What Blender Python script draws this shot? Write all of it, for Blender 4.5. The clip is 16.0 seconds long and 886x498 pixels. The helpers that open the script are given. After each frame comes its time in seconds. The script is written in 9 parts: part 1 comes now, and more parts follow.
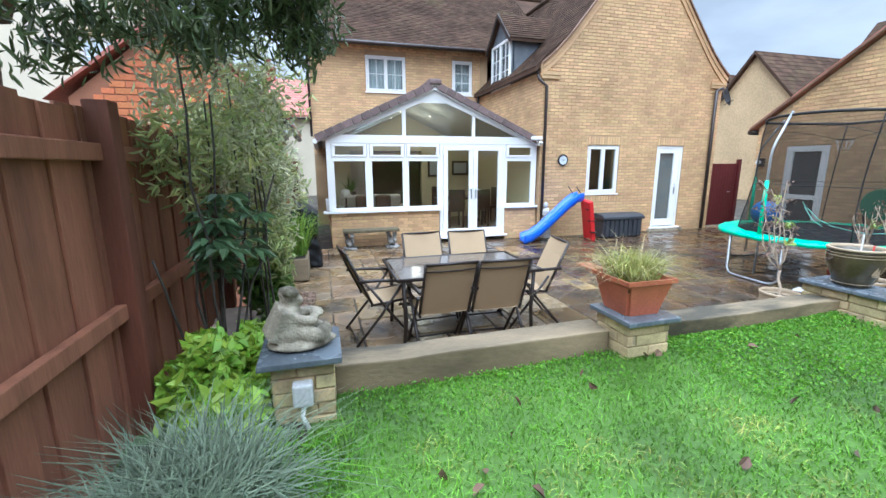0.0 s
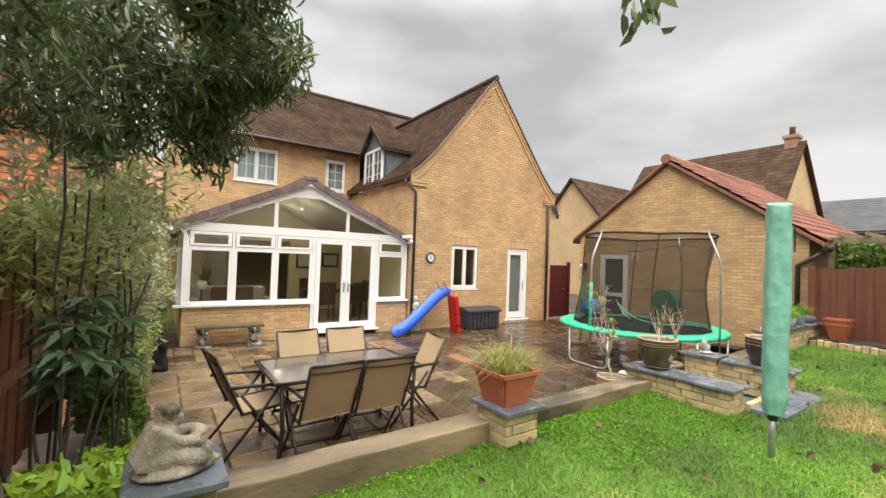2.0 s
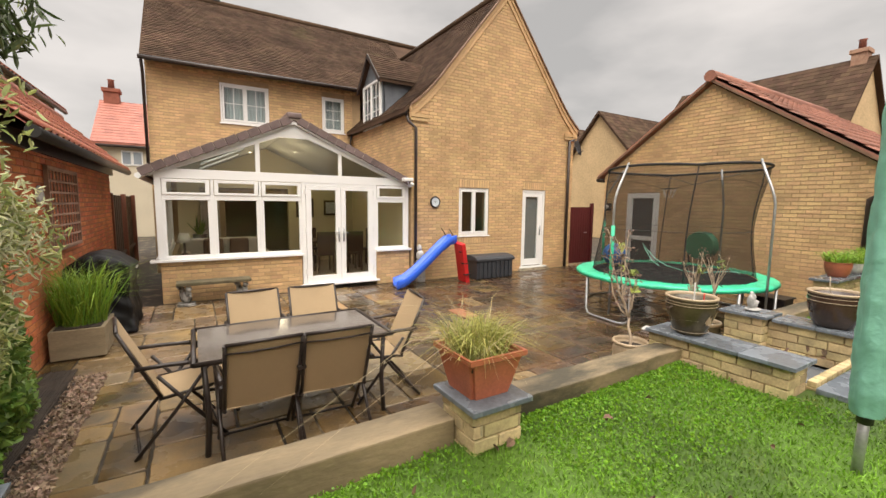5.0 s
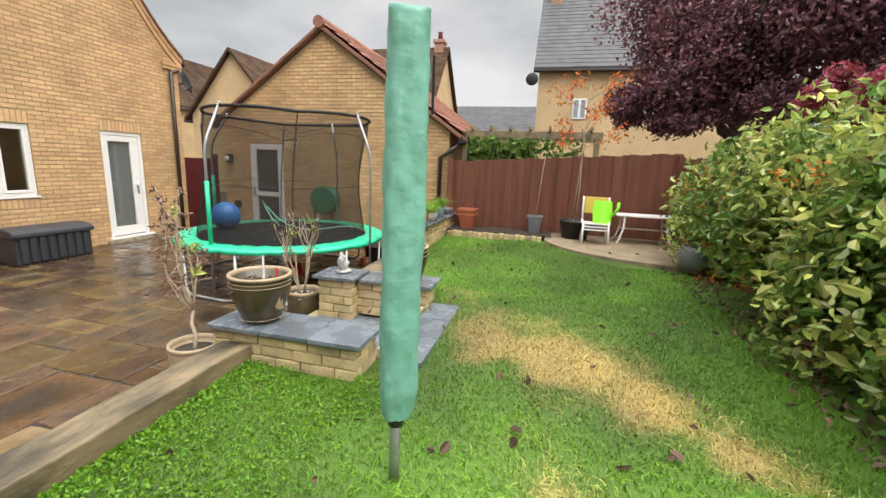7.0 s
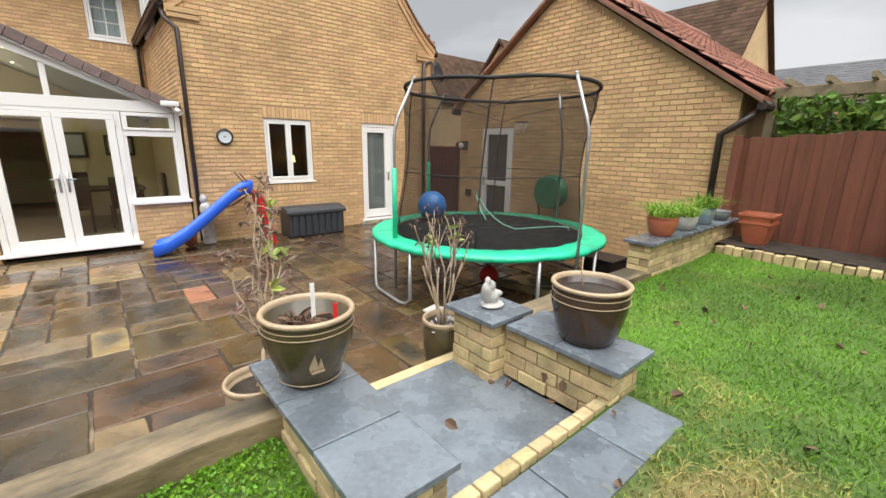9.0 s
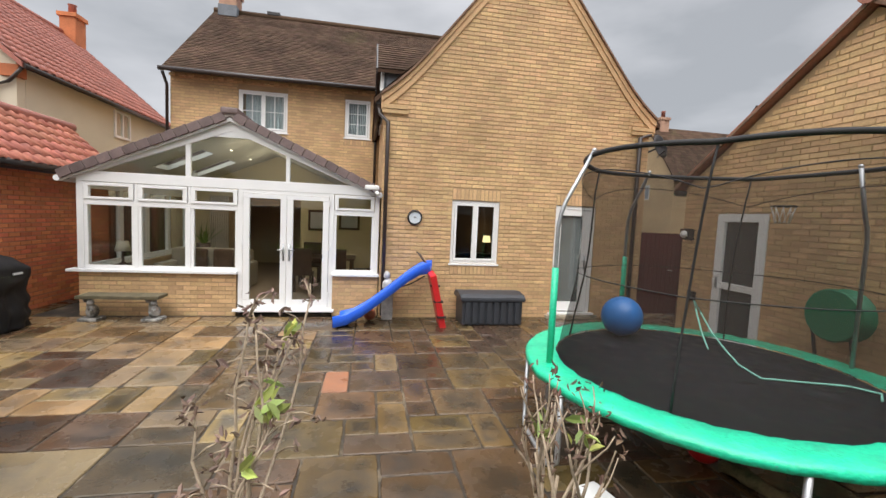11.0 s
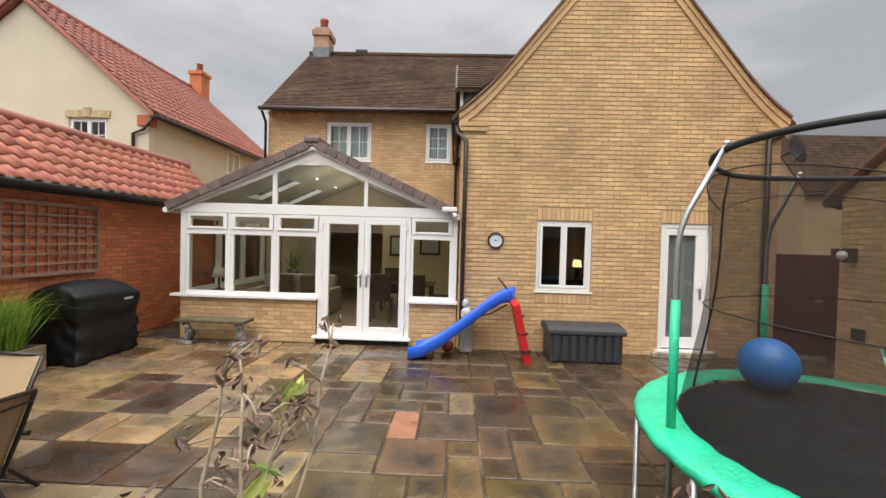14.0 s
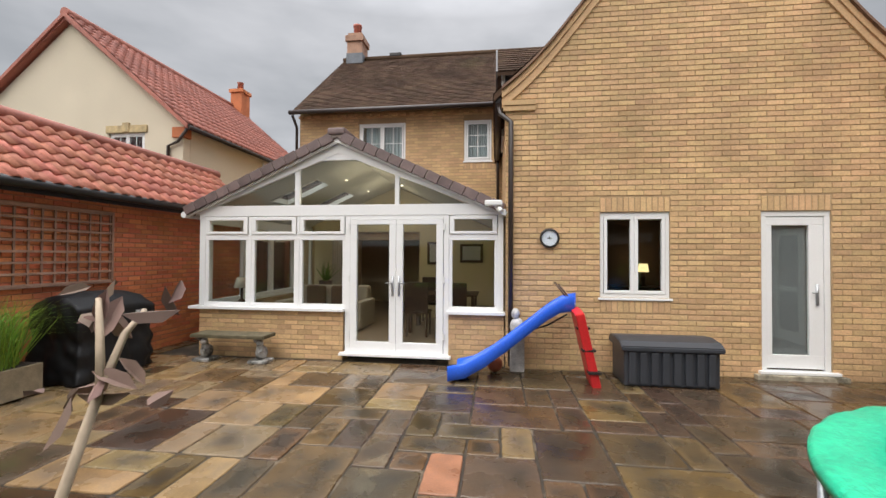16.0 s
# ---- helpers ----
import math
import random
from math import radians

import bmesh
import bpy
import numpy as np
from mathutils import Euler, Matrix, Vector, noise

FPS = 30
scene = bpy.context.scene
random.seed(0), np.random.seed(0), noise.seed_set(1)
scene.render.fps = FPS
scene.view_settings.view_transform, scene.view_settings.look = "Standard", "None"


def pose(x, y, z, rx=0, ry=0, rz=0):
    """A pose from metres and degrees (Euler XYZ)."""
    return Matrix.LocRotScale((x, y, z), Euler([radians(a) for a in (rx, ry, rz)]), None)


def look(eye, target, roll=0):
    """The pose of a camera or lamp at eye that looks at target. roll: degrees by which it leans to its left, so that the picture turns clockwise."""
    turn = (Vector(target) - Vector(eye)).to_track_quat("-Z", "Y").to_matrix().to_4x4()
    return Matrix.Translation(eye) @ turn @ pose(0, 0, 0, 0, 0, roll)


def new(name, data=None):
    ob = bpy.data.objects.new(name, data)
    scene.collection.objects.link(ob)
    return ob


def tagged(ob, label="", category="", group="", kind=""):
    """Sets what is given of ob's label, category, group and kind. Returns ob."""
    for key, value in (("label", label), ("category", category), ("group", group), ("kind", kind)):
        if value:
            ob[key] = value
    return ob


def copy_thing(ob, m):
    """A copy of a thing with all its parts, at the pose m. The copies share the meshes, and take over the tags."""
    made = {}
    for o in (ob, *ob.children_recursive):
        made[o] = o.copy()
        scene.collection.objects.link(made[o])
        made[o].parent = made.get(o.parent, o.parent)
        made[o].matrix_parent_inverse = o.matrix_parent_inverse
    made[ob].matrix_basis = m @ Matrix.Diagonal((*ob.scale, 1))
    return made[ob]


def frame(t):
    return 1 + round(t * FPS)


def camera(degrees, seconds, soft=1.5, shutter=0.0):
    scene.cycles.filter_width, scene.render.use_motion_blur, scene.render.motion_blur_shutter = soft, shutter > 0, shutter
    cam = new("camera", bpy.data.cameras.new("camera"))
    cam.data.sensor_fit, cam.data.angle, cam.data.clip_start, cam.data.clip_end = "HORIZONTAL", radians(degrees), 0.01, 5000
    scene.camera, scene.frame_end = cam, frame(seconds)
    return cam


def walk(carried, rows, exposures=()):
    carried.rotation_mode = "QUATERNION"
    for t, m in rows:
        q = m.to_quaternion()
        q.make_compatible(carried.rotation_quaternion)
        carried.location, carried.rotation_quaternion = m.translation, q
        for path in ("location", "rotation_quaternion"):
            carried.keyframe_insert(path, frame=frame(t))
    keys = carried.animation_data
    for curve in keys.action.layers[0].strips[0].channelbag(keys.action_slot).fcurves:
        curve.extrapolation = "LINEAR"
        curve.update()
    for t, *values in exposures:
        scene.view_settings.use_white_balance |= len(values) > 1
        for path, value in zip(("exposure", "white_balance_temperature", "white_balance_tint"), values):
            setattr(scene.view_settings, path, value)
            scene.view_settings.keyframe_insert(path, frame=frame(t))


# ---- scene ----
cam = camera(94.0, 16.0)

PATH = [
    (0, (0.167, 0.101, 1.754), (0.708, 1.985, 1.358), -0.2),
    (0.5, (0.074, 0.107, 1.788), (0.959, 1.869, 1.455), 2.4),
    (1, (-0.019, 0.053, 1.813), (1.057, 1.726, 1.608), 1.9),
    (1.5, (-0.072, 0.012, 1.855), (1.042, 1.672, 1.813), 1.3),
    (2, (-0.104, -0.006, 1.857), (1.028, 1.642, 1.904), 2.1),
    (2.5, (-0.1, -0.013, 1.871), (1.047, 1.625, 1.858), 1.5),
    (3, (-0.036, 0.019, 1.857), (1.128, 1.635, 1.67), 0.8),
    (3.2, (0.0, 0.049, 1.822), (1.152, 1.666, 1.585), 0.7),
    (5.3, (0.966, 0.568, 1.834), (1.99, 2.273, 1.62), 0.7),
    (5.5, (1.052, 0.581, 1.855), (2.206, 2.197, 1.623), 0.6),
    (5.8, (1.242, 0.651, 1.83), (2.695, 2.003, 1.575), 1.3),
    (6, (1.426, 0.684, 1.863), (3.079, 1.784, 1.62), 2.4),
    (6.5, (1.822, 0.73, 1.778), (3.729, 1.253, 1.478), 1.1),
    (6.8, (2.056, 0.602, 1.806), (3.976, 1.042, 1.461), 2.2),
    (7, (2.2, 0.582, 1.818), (4.102, 1.06, 1.425), 2.3),
    (7.4, (2.569, 0.616, 1.787), (4.455, 1.124, 1.353), 4.4),
    (7.5, (2.651, 0.621, 1.786), (4.531, 1.123, 1.322), 4.5),
    (8, (3.108, 0.622, 1.759), (4.867, 1.411, 1.227), 2.6),
    (8.2, (3.272, 0.594, 1.734), (4.912, 1.607, 1.2), 0.8),
    (10.3, (4.641, 1.216, 1.857), (5.487, 2.987, 1.469), 6.4),
    (10.4, (4.681, 1.246, 1.863), (5.476, 3.043, 1.491), 6.2),
    (10.5, (4.745, 1.321, 1.858), (5.475, 3.151, 1.51), 5.3),
    (11, (4.972, 1.554, 1.887), (5.333, 3.516, 1.738), 2.6),
    (11.5, (5.1, 1.688, 1.95), (5.243, 3.682, 1.896), 2.3),
    (12, (5.099, 1.727, 1.965), (5.185, 3.725, 1.943), 1.5),
    (12.5, (5.095, 1.768, 1.96), (5.158, 3.767, 1.924), 0.7),
    (13, (5.14, 1.776, 1.924), (5.182, 3.773, 1.827), 0.3),
    (13.5, (5.161, 1.875, 1.864), (5.201, 3.871, 1.73), 1.0),
    (14, (5.122, 2.122, 1.852), (5.067, 4.121, 1.81), 1.6),
    (14.5, (5.153, 2.364, 1.864), (5.053, 4.36, 1.816), 0.3),
    (15, (5.167, 2.588, 1.829), (5.076, 4.584, 1.759), 1.1),
    (15.5, (5.098, 2.854, 1.72), (4.91, 4.845, 1.682), 0.5),
    (16, (5.067, 3.134, 1.617), (4.811, 5.117, 1.649), 0.3),
]
walk(cam, [(t, look(eye, target, roll)) for t, eye, target, roll in PATH], [(0.0, 0.94, 5250, 5), (1.0, 0.74, 5800, 6), (1.5, 0.74, 6750, 8), (2.5, 0.64, 7450, 11), (3.0, 0.62, 7850, 12), (5.3, 0.55, 7500, 12), (6.0, 0.46, 7250, 11), (7.0, 0.66, 6950, 9), (8.2, 0.66, 6700, 8), (10.5, 0.47, 7150, 11), (11.0, 0.47, 6650, 10), (12.2, 0.48, 6750, 10), (13.2, 0.52, 7150, 11), (14.0, 0.43, 6850, 10), (16.0, 0.34, 6700, 10)])

# light levels
SKY_CLOUD, SUN = 0.88, 2.2

# ---------------------------------------------------------------- world and light
wd = bpy.data.worlds.new("overcast_sky")
scene.world = wd
wd.use_nodes = True
wn, wl = wd.node_tree.nodes, wd.node_tree.links
wn.clear()
tc = wn.new("ShaderNodeTexCoord")
sep = wn.new("ShaderNodeSeparateXYZ")
wl.new(tc.outputs["Generated"], sep.inputs[0])
cl_map = wn.new("ShaderNodeMapping")
cl_map.inputs["Scale"].default_value = (1.0, 1.0, 2.6)
wl.new(tc.outputs["Generated"], cl_map.inputs[0])
cl = wn.new("ShaderNodeTexNoise")
cl.inputs["Scale"].default_value, cl.inputs["Detail"].default_value = 2.2, 5.0
cl.inputs["Roughness"].default_value = 0.5
wl.new(cl_map.outputs[0], cl.inputs["Vector"])
ramp = wn.new("ShaderNodeValToRGB")
ramp.color_ramp.elements[0].position, ramp.color_ramp.elements[0].color = 0.33, (0.39, 0.415, 0.455, 1)
ramp.color_ramp.elements[1].position, ramp.color_ramp.elements[1].color = 0.62, (0.64, 0.66, 0.71, 1)
wl.new(cl.outputs["Fac"], ramp.inputs[0])
# an overcast sky is brighter towards the zenith
zen = wn.new("ShaderNodeMapRange")
zen.inputs["From Min"].default_value, zen.inputs["From Max"].default_value = 0.50, 0.95
zen.inputs["To Min"].default_value, zen.inputs["To Max"].default_value = 0.97, 5.5
wl.new(sep.outputs["Z"], zen.inputs["Value"])
cm = wn.new("ShaderNodeVectorMath")
cm.operation = "SCALE"
wl.new(ramp.outputs[0], cm.inputs[0])
wl.new(zen.outputs[0], cm.inputs["Scale"])
bg_cloud = wn.new("ShaderNodeBackground")
bg_cloud.inputs["Strength"].default_value = SKY_CLOUD
wl.new(cm.outputs[0], bg_cloud.inputs["Color"])
sky = wn.new("ShaderNodeTexSky")
sky.sky_type, sky.sun_disc = "NISHITA", False
sky.sun_elevation, sky.sun_rotation = radians(56), radians(210)
bg_sky = wn.new("ShaderNodeBackground")
bg_sky.inputs["Strength"].default_value = 0.05
wl.new(sky.outputs[0], bg_sky.inputs["Color"])
mixw = wn.new("ShaderNodeMixShader")
mixw.inputs[0].default_value = 0.92
wl.new(bg_sky.outputs[0], mixw.inputs[1])
wl.new(bg_cloud.outputs[0], mixw.inputs[2])
wout = wn.new("ShaderNodeOutputWorld")
wl.new(mixw.outputs[0], wout.inputs["Surface"])

sun_data = bpy.data.lights.new("sun", "SUN")
sun_data.energy, sun_data.angle, sun_data.color = SUN, radians(70), (1.0, 0.97, 0.93)
sun = new("sun", sun_data)
sun.matrix_basis = look((-3.3, -5.8, 10), (0, 0, 0))

# ---------------------------------------------------------------- materials
def mat(name, base, rough=0.7, var=0.18, scale=3.0, fine=60.0, bump=0.15, metal=0.0, rand=None, rvar=0.12, hue=0.0,
        second=None, sec_pos=(0.5, 0.65), spec=0.5, rough_var=0.0, stretch=(1, 1, 1), dist=0.004, sat=1.0, grain=0.35, third=None, thin=0.0, centre=0.0):
    m = bpy.data.materials.new(name)
    m.use_nodes = True
    n, l = m.node_tree.nodes, m.node_tree.links
    bs = n["Principled BSDF"]
    co = n.new("ShaderNodeTexCoord")
    mp = n.new("ShaderNodeMapping")
    mp.inputs["Scale"].default_value = stretch
    vec = co.outputs["Object"]
    if rand == "object":
        oi = n.new("ShaderNodeObjectInfo")
        ad = n.new("ShaderNodeVectorMath")
        ad.operation = "MULTIPLY_ADD"
        ad.inputs[1].default_value = (1, 1, 1)
        l.new(vec, ad.inputs[0])
        cx = n.new("ShaderNodeCombineXYZ")
        sc = n.new("ShaderNodeMath")
        sc.operation, sc.inputs[1].default_value = "MULTIPLY", 37.0
        l.new(oi.outputs["Random"], sc.inputs[0])
        l.new(sc.outputs[0], cx.inputs[0])
        l.new(sc.outputs[0], cx.inputs[1])
        l.new(cx.outputs[0], ad.inputs[2])
        vec = ad.outputs[0]
    l.new(vec, mp.inputs[0])
    n1 = n.new("ShaderNodeTexNoise")
    n1.inputs["Scale"].default_value, n1.inputs["Detail"].default_value = scale, 6
    n2 = n.new("ShaderNodeTexNoise")
    n2.inputs["Scale"].default_value, n2.inputs["Detail"].default_value = fine, 3
    l.new(mp.outputs[0], n1.inputs["Vector"])
    l.new(mp.outputs[0], n2.inputs["Vector"])
    c1 = n.new("ShaderNodeMix")
    c1.data_type = "RGBA"
    lo = [max(0.0, b * (1 - var)) for b in base[:3]]
    hi = [min(0.95, b * (1 + var)) for b in base[:3]]
    c1.inputs[6].default_value, c1.inputs[7].default_value = (*lo, 1), (*hi, 1)
    mr = n.new("ShaderNodeMapRange")
    mr.inputs["From Min"].default_value, mr.inputs["From Max"].default_value = 0.3, 0.7
    l.new(n1.outputs["Fac"], mr.inputs["Value"])
    l.new(mr.outputs[0], c1.inputs[0])
    col = c1.outputs[2]
    if second:
        c2 = n.new("ShaderNodeMix")
        c2.data_type = "RGBA"
        n3 = n.new("ShaderNodeTexNoise")
        n3.inputs["Scale"].default_value, n3.inputs["Detail"].default_value = scale * 0.45, 8
        n3.inputs["Roughness"].default_value = 0.65
        l.new(mp.outputs[0], n3.inputs["Vector"])
        m3 = n.new("ShaderNodeMapRange")
        m3.inputs["From Min"].default_value, m3.inputs["From Max"].default_value = sec_pos
        l.new(n3.outputs["Fac"], m3.inputs["Value"])
        sfac = m3.outputs[0]
        if centre:
            # damp stains gather in the middle of each stone; its rim stays cleaner
            sg = n.new("ShaderNodeSeparateXYZ")
            l.new(co.outputs["Generated"], sg.inputs[0])
            rim = None
            for ax in ("X", "Y"):
                pp = n.new("ShaderNodeMath")
                pp.operation, pp.inputs[1].default_value = "PINGPONG", 0.5
                l.new(sg.outputs[ax], pp.inputs[0])
                if rim is None:
                    rim = pp.outputs[0]
                else:
                    mi = n.new("ShaderNodeMath")
                    mi.operation = "MINIMUM"
                    l.new(rim, mi.inputs[0])
                    l.new(pp.outputs[0], mi.inputs[1])
                    rim = mi.outputs[0]
            wob = n.new("ShaderNodeMath")
            wob.operation, wob.inputs[1].default_value = "MULTIPLY_ADD", 0.5
            l.new(n1.outputs["Fac"], wob.inputs[0])
            l.new(rim, wob.inputs[2])
            mc = n.new("ShaderNodeMapRange")
            mc.inputs["From Min"].default_value, mc.inputs["From Max"].default_value = 0.27, 0.52
            mc.inputs["To Min"].default_value, mc.inputs["To Max"].default_value = 1.0 - centre, 1.0
            l.new(wob.outputs[0], mc.inputs["Value"])
            mu = n.new("ShaderNodeMath")
            mu.operation = "MULTIPLY"
            l.new(sfac, mu.inputs[0])
            l.new(mc.outputs[0], mu.inputs[1])
            sfac = mu.outputs[0]
        l.new(sfac, c2.inputs[0])
        l.new(col, c2.inputs[6])
        c2.inputs[7].default_value = (*second, 1)
        col = c2.outputs[2]
    if third:
        # some pieces are of another stone altogether, fully or in part
        wt = n.new("ShaderNodeTexWhiteNoise")
        wt.noise_dimensions = "1D"
        w3 = n.new("ShaderNodeMath")
        w3.operation, w3.inputs[1].default_value = "ADD", 3.7
        l.new(oi.outputs["Random"], w3.inputs[0])
        l.new(w3.outputs[0], wt.inputs["W"])
        m4 = n.new("ShaderNodeMapRange")
        m4.inputs["From Min"].default_value, m4.inputs["From Max"].default_value = 0.35, 0.85
        l.new(wt.outputs["Value"], m4.inputs["Value"])
        c3 = n.new("ShaderNodeMix")
        c3.data_type = "RGBA"
        l.new(m4.outputs[0], c3.inputs[0])
        l.new(col, c3.inputs[6])
        c3.inputs[7].default_value = (*third, 1)
        c1.inputs[6].default_value, c1.inputs[7].default_value = (*lo, 1), (*hi, 1)
        l.new(c1.outputs[2], c3.inputs[6])
        l.new(c3.outputs[2], c2.inputs[6])
        col = c2.outputs[2]
    if rand:
        hs = n.new("ShaderNodeHueSaturation")
        hs.inputs["Saturation"].default_value = sat
        if rand == "object":
            src = oi.outputs["Random"]
        else:
            ge = n.new("ShaderNodeNewGeometry")
            src = ge.outputs["Random Per Island"]
        wn_ = n.new("ShaderNodeTexWhiteNoise")
        wn_.noise_dimensions = "1D"
        l.new(src, wn_.inputs["W"])
        mv = n.new("ShaderNodeMapRange")
        mv.inputs["To Min"].default_value, mv.inputs["To Max"].default_value = 1 - rvar, 1 + rvar
        l.new(wn_.outputs["Value"], mv.inputs["Value"])
        l.new(mv.outputs[0], hs.inputs["Value"])
        mh = n.new("ShaderNodeMapRange")
        mh.inputs["To Min"].default_value, mh.inputs["To Max"].default_value = 0.5 - hue, 0.5 + hue
        l.new(src, mh.inputs["Value"])
        l.new(mh.outputs[0], hs.inputs["Hue"])
        l.new(col, hs.inputs["Color"])
        col = hs.outputs[0]
    f2 = n.new("ShaderNodeMix")
    f2.data_type, f2.blend_type = "RGBA", "MULTIPLY"
    f2.inputs[0].default_value = grain
    l.new(col, f2.inputs[6])
    mf = n.new("ShaderNodeMapRange")
    mf.inputs["From Min"].default_value, mf.inputs["From Max"].default_value = 0.3, 0.7
    mf.inputs["To Min"].default_value, mf.inputs["To Max"].default_value = 0.6, 1.3
    l.new(n2.outputs["Fac"], mf.inputs["Value"])
    l.new(mf.outputs[0], f2.inputs[7])
    l.new(f2.outputs[2], bs.inputs["Base Color"])
    bs.inputs["Roughness"].default_value = rough
    if rough_var:
        rr = n.new("ShaderNodeMapRange")
        rr.inputs["From Min"].default_value, rr.inputs["From Max"].default_value = 0.35, 0.65
        rr.inputs["To Min"].default_value, rr.inputs["To Max"].default_value = max(0.03, rough - rough_var), min(1, rough + rough_var)
        l.new(n1.outputs["Fac"], rr.inputs["Value"])
        l.new(rr.outputs[0], bs.inputs["Roughness"])
    bs.inputs["Metallic"].default_value = metal
    bs.inputs["Specular IOR Level"].default_value = spec
    if bump:
        bp = n.new("ShaderNodeBump")
        bp.inputs["Strength"].default_value, bp.inputs["Distance"].default_value = bump, dist
        l.new(n2.outputs["Fac"], bp.inputs["Height"])
        l.new(bp.outputs[0], bs.inputs["Normal"])
    if thin:
        # light passing through a leaf
        tl = n.new("ShaderNodeBsdfTranslucent")
        l.new(f2.outputs[2], tl.inputs["Color"])
        mt = n.new("ShaderNodeMixShader")
        mt.inputs[0].default_value = thin
        l.new(bs.outputs[0], mt.inputs[1])
        l.new(tl.outputs[0], mt.inputs[2])
        l.new(mt.outputs[0], n["Material Output"].inputs["Surface"])
    return m


def glass(name, tint=(0.9, 0.93, 0.92), gloss=1.0):
    m = bpy.data.materials.new(name)
    m.use_nodes = True
    n, l = m.node_tree.nodes, m.node_tree.links
    n.clear()
    tr, gl = n.new("ShaderNodeBsdfTransparent"), n.new("ShaderNodeBsdfGlossy")
    tr.inputs[0].default_value, gl.inputs["Roughness"].default_value = (*tint, 1), 0.01
    fr, mx, out = n.new("ShaderNodeLayerWeight"), n.new("ShaderNodeMixShader"), n.new("ShaderNodeOutputMaterial")
    fr.inputs["Blend"].default_value = 0.5
    pw5, sch = n.new("ShaderNodeMath"), n.new("ShaderNodeMath")
    pw5.operation, pw5.inputs[1].default_value = "POWER", 5.0
    sch.operation, sch.inputs[1].default_value, sch.inputs[2].default_value = "MULTIPLY_ADD", 0.95, 0.045 * gloss
    l.new(fr.outputs["Facing"], pw5.inputs[0])
    l.new(pw5.outputs[0], sch.inputs[0])
    l.new(sch.outputs[0], mx.inputs[0])
    l.new(tr.outputs[0], mx.inputs[1])
    l.new(gl.outputs[0], mx.inputs[2])
    l.new(mx.outputs[0], out.inputs[0])
    return m


def netting(name, colour, cover):
    m = bpy.data.materials.new(name)
    m.use_nodes = True
    n, l = m.node_tree.nodes, m.node_tree.links
    n.clear()
    tr, df = n.new("ShaderNodeBsdfTransparent"), n.new("ShaderNodeBsdfDiffuse")
    df.inputs[0].default_value = (*colour, 1)
    mx, out = n.new("ShaderNodeMixShader"), n.new("ShaderNodeOutputMaterial")
    mx.inputs[0].default_value = cover
    l.new(tr.outputs[0], mx.inputs[1])
    l.new(df.outputs[0], mx.inputs[2])
    l.new(mx.outputs[0], out.inputs[0])
    return m


def glow(name, colour, strength):
    m = bpy.data.materials.new(name)
    m.use_nodes = True
    n, l = m.node_tree.nodes, m.node_tree.links
    n.clear()
    em, out = n.new("ShaderNodeEmission"), n.new("ShaderNodeOutputMaterial")
    em.inputs[0].default_value, em.inputs[1].default_value = (*colour, 1), strength
    l.new(em.outputs[0], out.inputs[0])
    return m


